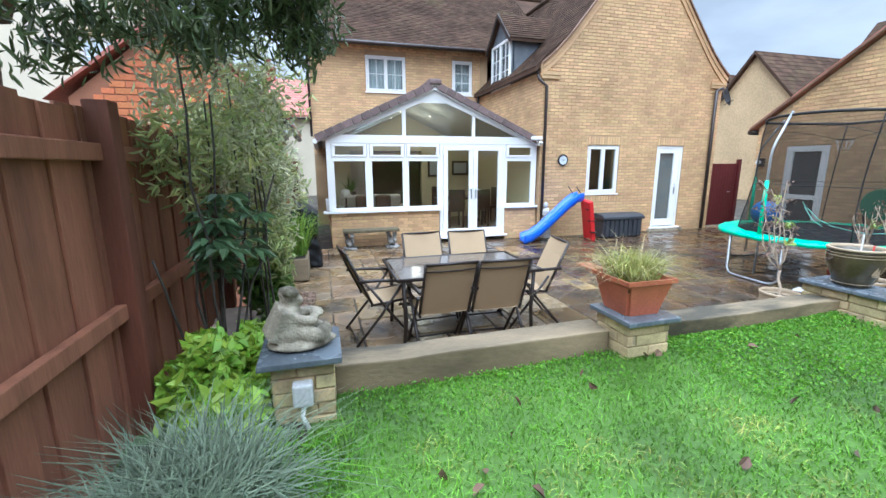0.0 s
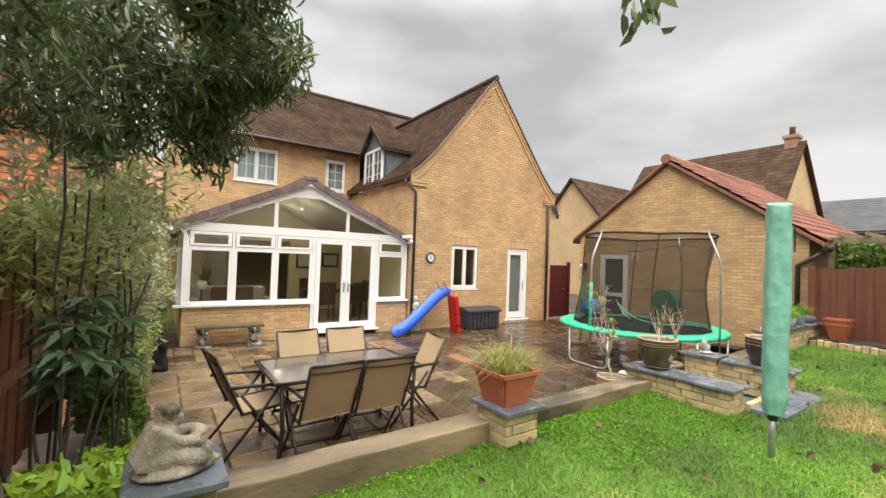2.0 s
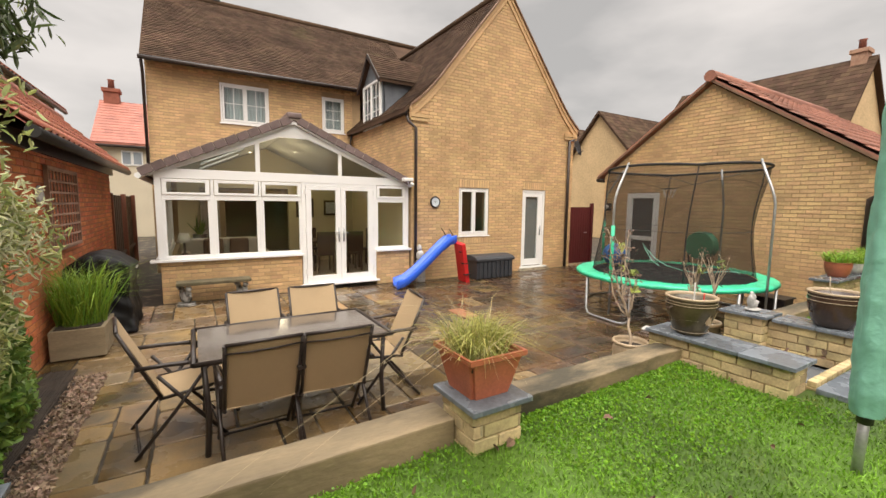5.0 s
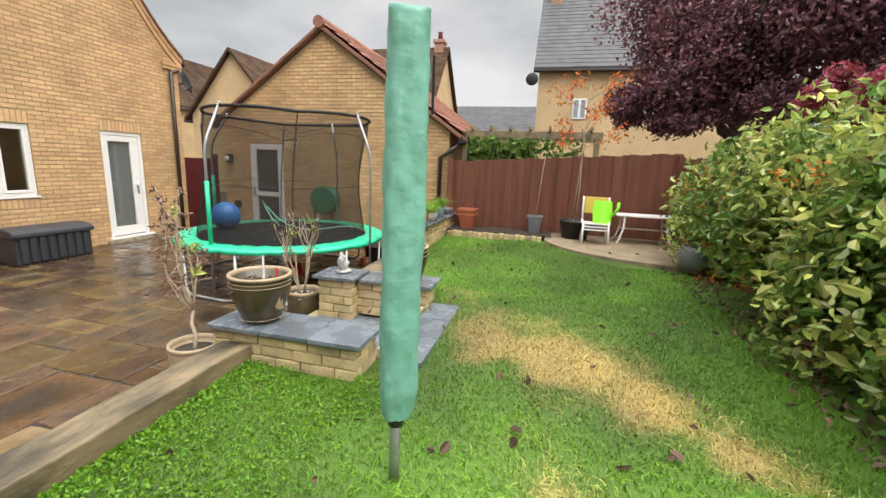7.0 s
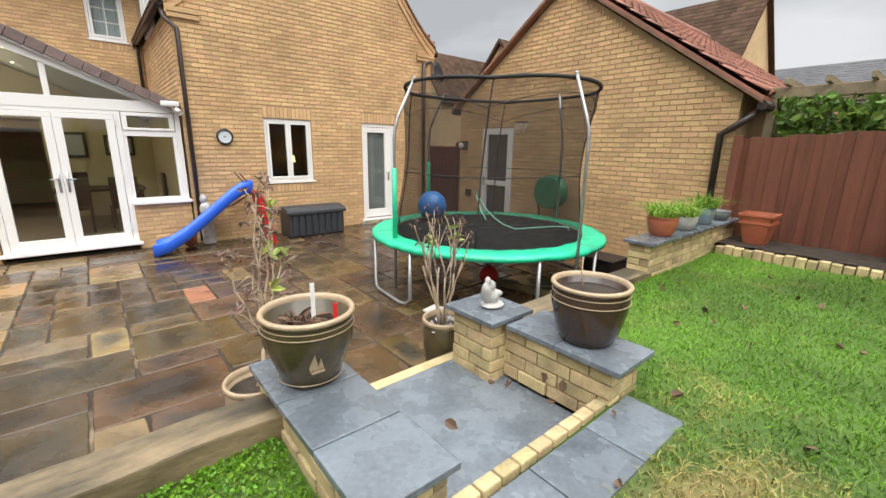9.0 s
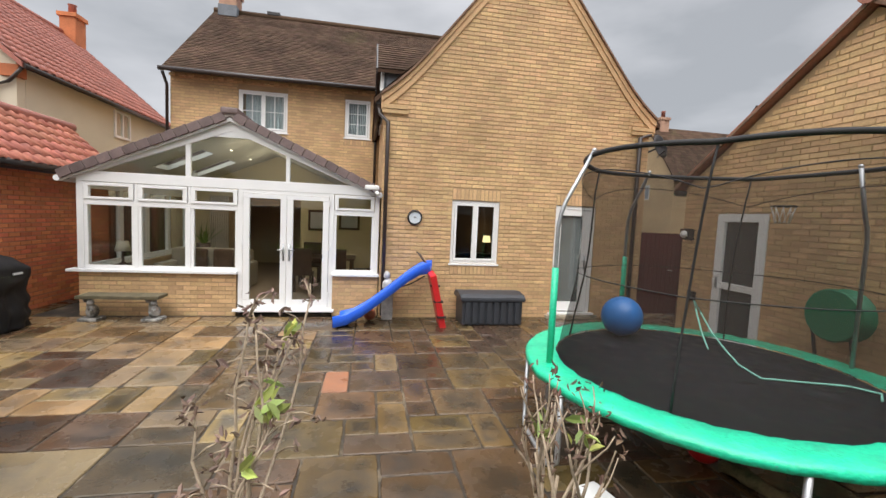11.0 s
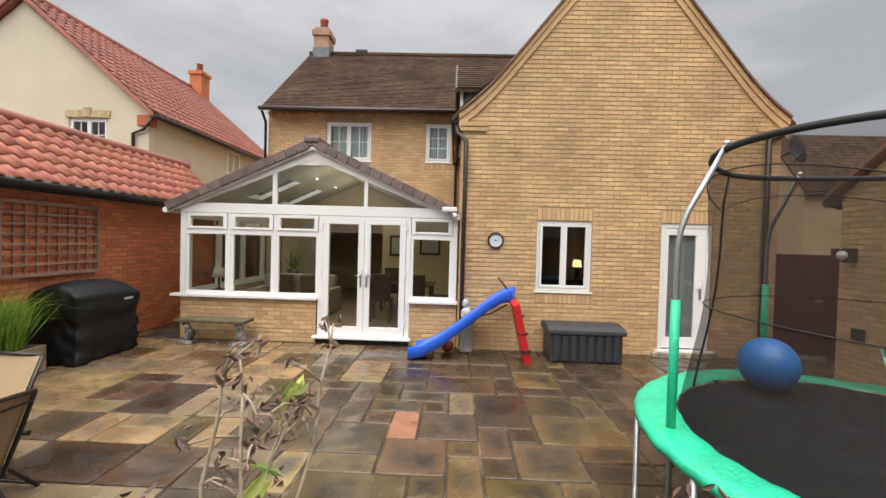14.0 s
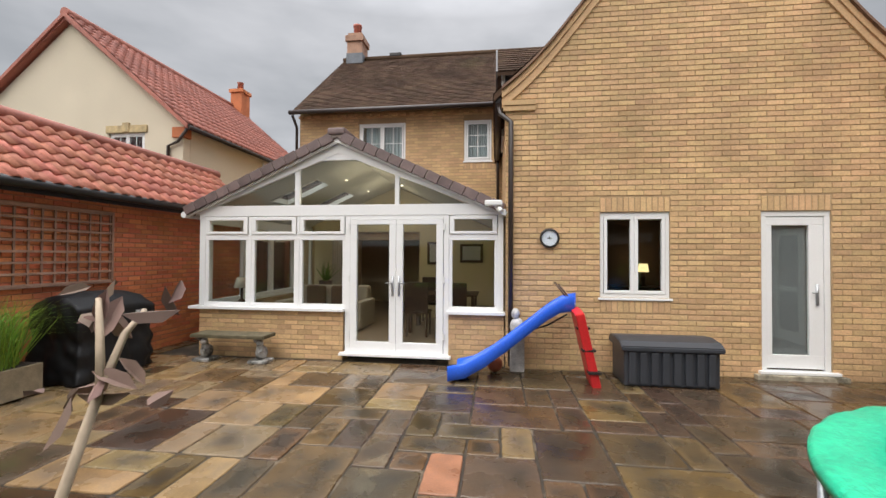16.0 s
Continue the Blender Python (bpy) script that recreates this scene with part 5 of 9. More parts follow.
def slope(x_top, x_low, y0, y1, zt, zb, holes):
    """A sloping slab from the ridge to the eaves; zt and zb give the height of its faces at x; holes go right through."""
    xs_ = sorted({x_top, x_low, *(h[0] for h in holes), *(h[1] for h in holes)})
    ys_ = sorted({y0, y1, *(h[2] for h in holes), *(h[3] for h in holes)})
    bm_ = B()
    top = {(x, y): bm_.verts.new((x, y, zt(x))) for x in xs_ for y in ys_}
    bot = {(x, y): bm_.verts.new((x, y, zb(x))) for x in xs_ for y in ys_}
    solid = {}
    for i in range(len(xs_) - 1):
        for j in range(len(ys_) - 1):
            mx_, my_ = (xs_[i] + xs_[i + 1]) / 2, (ys_[j] + ys_[j + 1]) / 2
            solid[i, j] = not any(h[0] < mx_ < h[1] and h[2] < my_ < h[3] for h in holes)
    for (i, j), full in solid.items():
        if not full:
            continue
        c4 = [(xs_[i], ys_[j]), (xs_[i + 1], ys_[j]), (xs_[i + 1], ys_[j + 1]), (xs_[i], ys_[j + 1])]
        bm_.faces.new([top[c] for c in c4])
        bm_.faces.new([bot[c] for c in reversed(c4)])
        for a_, b_, nb_ in ((0, 1, (i, j - 1)), (1, 2, (i + 1, j)), (2, 3, (i, j + 1)), (3, 0, (i - 1, j))):
            if not solid.get(nb_):
                bm_.faces.new([top[c4[a_]], bot[c4[a_]], bot[c4[b_]], top[c4[b_]]])
    bmesh.ops.recalc_face_normals(bm_, faces=bm_.faces)
    return bm_


for x0, x1, y0, y1 in ROOF_LIGHTS:
    rt = lambda x: 3.50 - 0.455 * (AX - x)
    rw = part("roof_window", slope(x0 - 0.06, x1 + 0.06, y0 - 0.06, y1 + 0.06, lambda x: rt(x) + 0.03, lambda x: rt(x) + 0.002, [(x0, x1, y0, y1)]), GUTTER, cons, "dark-framed roof window in the conservatory roof")
    part("shaft", slope(x0 - 0.02, x1 + 0.02, y0 - 0.02, y1 + 0.02, lambda x: rt(x) - 0.082, lambda x: rt(x) - 0.175, [(x0 + 0.01, x1 - 0.01, y0 + 0.01, y1 - 0.01)]), UPVC, rw)
    part("pane", slope(x0 + 0.002, x1 - 0.002, y0 + 0.002, y1 - 0.002, lambda x: rt(x) - 0.02, lambda x: rt(x) - 0.026, []), GLASS, rw).visible_shadow = False
for s in (-1, 1):
    xe = AX + s * 2.56
    ze = 3.50 - 0.455 * 2.56
    bm = slope(AX, xe, CY - 0.06, CY + 3.99, lambda x: 3.50 - 0.455 * abs(x - AX), lambda x: 3.42 - 0.455 * abs(x - AX), ROOF_LIGHTS if s < 0 else ())
    roof = part("roof_slab", bm, TILE_VERGE, cons)
    bm = B()
    poly(bm, [(AX, CY - 0.05, 3.425), (xe, CY - 0.05, ze - 0.075), (xe, CY - 0.05, ze - 0.13), (AX, CY - 0.05, 3.36)], (0, 0.05, 0))
    part("bargeboard", bm, UPVC, cons)
    bm = B()
    poly(bm, [(AX, CY - 0.075, 3.52), (xe, CY - 0.075, ze + 0.02), (xe, CY - 0.075, ze - 0.06), (AX, CY - 0.075, 3.44)], (0, 0.07, 0))
    part("verge_mortar", bm, MORTAR_PALE, cons)
    ang = math.atan2(3.50 - ze, 2.56)
    for k in range(13):
        t = 0.1 + 2.72 * (k + 0.5) / 13
        cx_, cz_ = AX + s * t * math.cos(ang), 3.515 - t * math.sin(ang)
        bm = B()
        box(bm, -0.099, 0.099, -0.035, 0.16, -0.11, 0.034, 0.008, pose(cx_, CY - 0.06, cz_, 0, math.degrees(ang) * s + (3 if s > 0 else -3), 0))
        part("verge_tile", bm, TILE_VERGE, cons)
    bm = B()
    tube(bm, [(xe, CY - 0.08, ze - 0.08), (xe, CY + 3.9, ze - 0.08)], 0.05, 8)
    part("gutter", bm, UPVC, cons)
part("ridge_cap", box(B(), AX - 0.14, AX + 0.14, CY - 0.11, CY + 3.9, 3.47, 3.58, 0.03), TILE_VERGE, cons)
# west side glazing
for k in range(4):
    y0, y1 = CY + 0.14 + k * 0.95, CY + 0.14 + (k + 1) * 0.95
    bm = B()
    for a, b, c, d in ((y0, y1, 0.79, 0.86), (y0, y1, 2.12, 2.3), (y0, y0 + 0.06, 0.86, 2.12), (y1 - 0.06, y1, 0.86, 2.12)):
        box(bm, 0.31, 0.38, a, b, c, d, 0.005)
    part("side_frame", bm, UPVC, cons)
    part("pane", box(B(), 0.34, 0.344, y0 + 0.05, y1 - 0.05, 0.86, 2.12), GLASS, cons).visible_shadow = False
part("side_sill", box(B(), 0.22, 0.42, CY, 13.1, 0.745, 0.79, 0.006), UPVC, cons)
part("floor", box(B(), 0.5, 5.2, CY + 0.2, 13.28, 0.02, 0.1), FLOOR_IN, cons)
for s in (-1, 1):
    bm = slope(AX, AX + s * 2.4, CY + 0.14, CY + 3.94, lambda x: 3.36 - 0.4417 * abs(x - AX), lambda x: 3.32 - 0.4417 * abs(x - AX), ROOF_LIGHTS if s < 0 else ())
    part("ceiling_lining", bm, CEIL, cons)
part("inner_wall", box(B(), 5.1, 5.19, CY + 0.15, 13.2, 0.1, 2.3), CREAM_WALL, cons)
bm = B()
poly(bm, [(0.5, 13.1, 0.1), (1.0, 13.1, 0.1), (1.0, 13.1, 2.6), (0.5, 13.1, 2.38)], (0, 0.18, 0))
poly(bm, [(3.2, 13.1, 0.1), (5.1, 13.1, 0.1), (5.1, 13.1, 2.2), (3.2, 13.1, 3.05)], (0, 0.18, 0))
poly(bm, [(1.0, 13.1, 2.2), (3.2, 13.1, 2.2), (3.2, 13.1, 3.05), (2.62, 13.1, 3.3), (1.0, 13.1, 2.6)], (0, 0.18, 0))
part("inner_wall", bm, CREAM_WALL, cons)
for x, y in ((2.15, 10.9), (2.15, 12.3), (3.1, 11.6)):
    z = cg(x) - 0.06
    sp = thing("ceiling_spotlight", (x, y, z), "small lit recessed spotlight in the conservatory ceiling", "spotlight", "ceiling spotlights")
    part("lamp", lathe(B(), [(0.022, -0.012), (0.022, 0.0)], (x, y, z), 12), glow("spot_glow", (1.0, 0.9, 0.7), 5), sp)
for y in (10.6, 12.0):
    ld = bpy.data.lights.new("conservatory_spots", "POINT")
    ld.energy, ld.color, ld.shadow_soft_size = 8.0, (1, 0.86, 0.64), 0.15
    lo2 = new("conservatory_spots", ld)
    lo2.location = (2.7, y, 2.7)
# room beyond the inner opening
bm = B()
box(bm, 0.6, 5.0, 16.5, 16.6, 0, 2.4)
box(bm, 0.5, 0.6, 13.3, 16.6, 0, 2.4)
box(bm, 5.0, 5.1, 13.3, 16.6, 0, 2.4)
tagged(part("wall_inner_room", bm, CREAM_WALL), "cream walls of the room behind the conservatory", "wall", kind="structure")
tagged(part("floor_inner_room", box(B(), 0.5, 5.1, 13.28, 16.6, 0.02, 0.1), FLOOR_IN), "indoor floor behind the conservatory", "floor", kind="structure")
tagged(part("ceiling", box(B(), 0.5, 5.1, 13.5, 16.6, 2.4, 2.45), CEIL), "white ceiling of the inner room", "ceiling", kind="structure")

# ---------------------------------------------------------------- neighbouring buildings
ng = thing("brick_garage", (-1.5, 8.7, 0), "orange-red brick garage with red clay pantile roof", "garage")
bm = B()
GS, GN, GRX, GRZ = 5.8, 11.9, -1.45, 3.46
box(bm, -0.90, -0.678, GS, GN, -0.05, 2.5)
box(bm, -2.45, -2.25, GS, GN, -0.05, 2.5)
box(bm, -2.25, -0.9, GN - 0.22, GN, -0.05, 2.5)
box(bm, -2.25, -0.9, GS, GS + 0.22, -0.05, 2.5)
for yy in (GS, GN - 0.22):
    poly(bm, [(-0.678, yy, 2.5), (-2.45, yy, 2.5), (GRX, yy, GRZ - 0.12)], (0, 0.22, 0))
gwall = part("wall", bm, RED_MORTAR, ng)
rr = courses(GS, GN, 0.0, 2.4, lambda a, b, z0, z1: [(a, b)], seed=15)
brick_wall(gwall, rr, -0.67, "x", 1, RED_BRICK, RED_BRICK_O, lambda r: 8.6 < r[0] < 10.6)


def south_gable(a, b, z0, z1):
    top = lambda x: GRZ - 0.14 - abs(x - GRX) * 1.0
    while b > a and top(b) < z1:
        b -= 0.03
    while b > a and top(a) < z1:
        a += 0.03
    return [(a, b)] if b > a else []


v, f = bricks(courses(-2.45, -0.68, 1.2, 3.5, south_gable, seed=16), (GS - 0.008, 0.012), "y", -1)
raw("brickwork", v, f, RED_BRICK, gwall)["kind"] = "stuff"
bm = B()
poly(bm, [(-0.36, GS - 0.1, 2.46), (GRX, GS - 0.1, GRZ), (-2.64, GS - 0.1, 2.46), (GRX, GS - 0.1, GRZ - 0.1)], (0, GN - GS + 0.2, 0))
groof = part("roof", bm, PANTILE_S, ng)
vv = Vector((GRX + 0.36, 0, GRZ - 2.46)).normalized()
pantiles((-0.34, GS - 0.1, 2.45), (0, 1, 0), vv, GN - GS + 0.2, 1.50, 0.23, 0.247, PANTILE, groof)
part("ridge_tiles", tube(B(), [(GRX, GS - 0.15, GRZ + 0.02), (GRX, GN + 0.15, GRZ + 0.02)], 0.10, 12), PANTILE_S, ng)
part("gutter", tube(B(), [(-0.36, GS - 0.15, 2.44), (-0.36, GN + 0.15, 2.44)], 0.06, 10), BLACK_PL, ng)
part("fascia", box(B(), -0.66, -0.62, GS - 0.1, GN + 0.1, 2.36, 2.52), BLACK_PL, ng)

nh = thing("cream_house", (-6.5, 17, 0), "cream-rendered house with red pantile roof and brick chimney", "house")
bm = B()
box(bm, -3.45, -3.2, 13.36, 20.6, -0.05, 5.1)
part("side_wall", bm, RENDER_CREAM, nh)
part("side_wall", box(B(), -10.2, -9.9, 13.36, 20.6, -0.05, 5.1), RENDER_CREAM, nh)
part("back_wall", box(B(), -9.9, -3.45, 20.35, 20.6, -0.05, 5.1), RENDER_CREAM, nh)
bm = B()
WN = (-5.42, -4.34, 4.0, 4.9)
for x0, x1, z0, z1 in ((-10.2, WN[0], -0.05, 5.1), (WN[1], -3.2, -0.05, 5.1), (WN[0], WN[1], -0.05, WN[2]), (WN[0], WN[1], WN[3], 5.1)):
    box(bm, x0, x1, 13.1, 13.35, z0, z1)
bmesh.ops.remove_doubles(bm, verts=bm.verts, dist=0.001)
part("gable", poly(B(), [(-3.2, 13.1, 5.1), (-10.2, 13.1, 5.1), (-6.7, 13.1, 8.0)], (0, 0.25, 0)), RENDER_CREAM, nh)
part("front_wall", bm, RENDER_CREAM, nh)
window("window", WN[0], WN[1], WN[2], WN[3], 13.14, 2, nh, (1, 1))
bm = B()
box(bm, WN[0] - 0.08, WN[1] + 0.08, 13.06, 13.12, WN[3], WN[3] + 0.2, 0.01)
box(bm, -4.98, -4.78, 13.04, 13.12, WN[3] + 0.02, WN[3] + 0.27, 0.01)
part("stone_lintel", bm, STONE_BRICK, nh)
bm = B()
poly(bm, [(-2.95, 12.95, 4.98), (-6.7, 12.95, 8.2), (-10.45, 12.95, 4.98), (-6.7, 12.95, 8.05)], (0, 7.9, 0))
part("roof", bm, PANTILE_S, nh)
vv = Vector((-3.75, 0, 3.22)).normalized()
pantiles((-2.93, 12.95, 5.0), (0, 1, 0), vv, 7.9, 4.95, 0.27, 0.33, PANTILE_S, nh, single=False)
part("verge_trim", poly(B(), [(-2.95, 12.9, 5.03), (-6.7, 12.9, 8.25), (-6.7, 12.9, 8.13), (-2.95, 12.9, 4.91)], (0, 0.08, 0)), PANTILE_S, nh)
part("verge_trim", poly(B(), [(-10.45, 12.9, 5.03), (-6.7, 12.9, 8.25), (-6.7, 12.9, 8.13), (-10.45, 12.9, 4.91)], (0, 0.08, 0)), PANTILE_S, nh)
part("ridge_tiles", tube(B(), [(-6.7, 12.92, 8.25), (-6.7, 20.85, 8.25)], 0.13, 12), PANTILE_S, nh)
part("gutter", tube(B(), [(-2.95, 12.95, 4.96), (-2.95, 20.8, 4.96)], 0.065, 10), GUTTER, nh)
part("downpipe", tube(B(), [(-3.0, 13.0, 4.93), (-3.3, 13.03, 4.6), (-3.6, 13.05, 4.5), (-3.6, 13.05, 0)], 0.04, 10), GUTTER, nh)
part("kneeler", box(B(), -3.5, -3.12, 13.05, 13.3, 4.72, 5.0, 0.01), RED_BRICK, nh)
nc = part("chimney", box(box(B(), -6.72, -6.18, 20.1, 20.7, 7.8, 8.85, 0.01), -6.78, -6.12, 20.05, 20.75, 8.85, 9.0, 0.01), RED_BRICK, nh)
part("chimney_pot", lathe(B(), [(0.14, 0), (0.12, 0.35), (0.15, 0.38), (0.1, 0.38)], (-6.45, 20.4, 9.0), 16), PANTILE_S, nc)
bm = B()
for a, b, c, d in ((16.85, 17.75, 4.03, 4.1), (16.85, 17.75, 4.83, 4.9), (16.85, 16.92, 4.1, 4.83), (17.68, 17.75, 4.1, 4.83), (17.27, 17.33, 4.1, 4.83)):
    box(bm, -3.22, -3.15, a, b, c, d)
sw_ = part("side_window", bm, UPVC, nh)
part("pane", box(B(), -3.195, -3.19, 16.9, 17.7, 4.08, 4.85), GLASS, sw_)

# detached garage east of the patio
dg = thing("garage", (13, 5.4, 0), "buff brick garage with gable end and red pantile roof", "garage")
D0, D1, DA, DZ = 2.62, 8.02, 5.42, 4.45


def dgz(y):
    return DZ - abs(y - DA) * 0.70


bm = B()
GD = (6.44, 7.29, 0.06, 2.15)
poly(bm, [(10.488, D0, -0.05), (10.488, GD[0], -0.05), (10.488, GD[0], dgz(GD[0])), (10.488, DA, DZ), (10.488, D0, dgz(D0))], (0.25, 0, 0))
poly(bm, [(10.488, GD[1], -0.05), (10.488, D1, -0.05), (10.488, D1, dgz(D1)), (10.488, GD[1], dgz(GD[1]))], (0.25, 0, 0))
poly(bm, [(10.488, GD[0], GD[3]), (10.488, GD[1], GD[3]), (10.488, GD[1], dgz(GD[1])), (10.488, GD[0], dgz(GD[0]))], (0.25, 0, 0))
box(bm, 10.74, 16.5, D0, D0 + 0.25, -0.05, 2.5)
box(bm, 10.74, 16.5, D1 - 0.25, D1, -0.05, 2.5)
dgw = part("gable_wall", bm, MORTAR, dg)


def in_dg(a, b, z0, z1):
    while b > a and dgz(b) < z1 + 0.05:
        b -= 0.02
    while b > a and dgz(a) < z1 + 0.05:
        a += 0.02
    return clip_holes(a, b, z0, z1, [(GD[0], GD[1], -1, GD[3] + 0.03)]) if b - a > 0.03 else []


brick_wall(dgw, courses(D0, D1, 0.0, 4.4, in_dg, seed=20), 10.48, "x", -1, BRICK, BRICK_O, lambda r: False)
for s in (-1, 1):
    run = 3.05 if s < 0 else 2.76
    ye = DA + s * run
    ze = dgz(ye) + 0.06
    bm = B()
    poly(bm, [(10.38, DA, DZ + 0.12), (10.38, ye, ze + 0.06), (10.38, ye, ze - 0.03), (10.38, DA, DZ + 0.03)], (6.3, 0, 0))
    part("roof", bm, PANTILE_DULL, dg)
    bm = B()
    poly(bm, [(10.36, DA, DZ + 0.08), (10.36, ye, ze + 0.02), (10.36, ye, ze - 0.02), (10.36, DA, DZ + 0.035)], (0.1, 0, 0))
    part("verge_mortar", bm, VERGE_CLAY, dg)
    vv = Vector((0, -s * run, DZ + 0.12 - ze - 0.06)).normalized()
    if s < 0:
        pantiles((10.38, ye, ze + 0.08), (1, 0, 0), vv, 6.3, 3.7, 0.25, 0.33, PANTILE_DULL, dg, single=False)
    part("gutter", tube(B(), [(10.4, ye, ze - 0.05), (16.6, ye, ze - 0.05)], 0.06, 8), GUTTER, dg)
part("ridge_tiles", tube(B(), [(10.33, DA, DZ + 0.14), (16.7, DA, DZ + 0.14)], 0.12, 10), PANTILE_DULL, dg)
part("downpipe", tube(B(), [(10.5, 2.38, 2.3), (10.42, 2.6, 2.1), (10.42, 2.78, 1.98), (10.42, 2.78, 0.7)], 0.045, 10), GUTTER, dg)
gd = part("side_door", B(), UPVC, dg, "white half-glazed garage side door")
bm = B()
for a, b, c, d in ((GD[0], GD[1], 2.03, 2.15), (GD[0], GD[0] + 0.14, 0.06, 2.03), (GD[1] - 0.14, GD[1], 0.06, 2.03), (GD[0] + 0.14, GD[1] - 0.14, 0.98, 1.08), (GD[0] + 0.14, GD[1] - 0.14, 0.06, 0.25)):
    box(bm, 10.47, 10.56, a, b, c, d, 0.006)
part("frame", bm, UPVC, gd)
for c, d in ((1.08, 2.03), (0.25, 0.98)):
    part("panel", box(B(), 10.515, 10.54, GD[0] + 0.14, GD[1] - 0.14, c, d), mat("dark_obscured_glass", (0.05, 0.055, 0.06), 0.15, 0.1, 6, 90, 0.2), gd)
part("handle", box(B(), 10.44, 10.47, GD[1] - 0.1, GD[1] - 0.07, 0.98, 1.16, 0.006), STEEL, gd)
wl_ = thing("wall_light", (10.4, 7.8, 1.78), "small outdoor bulkhead wall light on the garage", "wall light")
part("body", box(B(), 10.34, 10.48, 7.75, 7.85, 1.7, 1.9, 0.02), BLACK_PL, wl_)
part("globe", ball(B(), (10.31, 7.8, 1.8), 0.06), WHITE_PL, wl_)
# side gate
gate = thing("side_gate", (11.0, 9.35, 0), "maroon-painted boarded side gate", "gate")
for k in range(10):
    part("board", box(B(), 10.54 + k * 0.104, 10.64 + k * 0.104, 9.34, 9.37, 0.05, 1.78, 0.005), MAROON, gate)
for z in (0.3, 1.55):
    part("rail", box(B(), 10.54, 11.58, 9.37, 9.41, z, z + 0.09, 0.005), MAROON, gate)
part("latch", box(B(), 11.3, 11.42, 9.32, 9.345, 0.98, 1.0), STEEL, gate)
part("post", box(B(), 11.58, 11.68, 9.3, 9.4, 0, 1.9, 0.01), MAROON, gate)
bm = B()
box(bm, 10.7, 13.5, 13.4, 17.5, 0.5, 2.35, 0.12)
van = thing("white_van", (12, 15, 0), "white van roof parked behind the side gate", "van")
part("body", bm, WHITE_PL, van)
for x, y in ((10.8, 14.2), (13.4, 14.2), (10.8, 16.8), (13.4, 16.8)):
    bm = lathe(B(), [(0.3, -0.1), (0.3, 0.1)], (0, 0, 0), 20)
    bmesh.ops.transform(bm, matrix=pose(x, y, 0.3, 0, 90, 0), verts=bm.verts)
    part("wheel", bm, BLACK_PL, van)


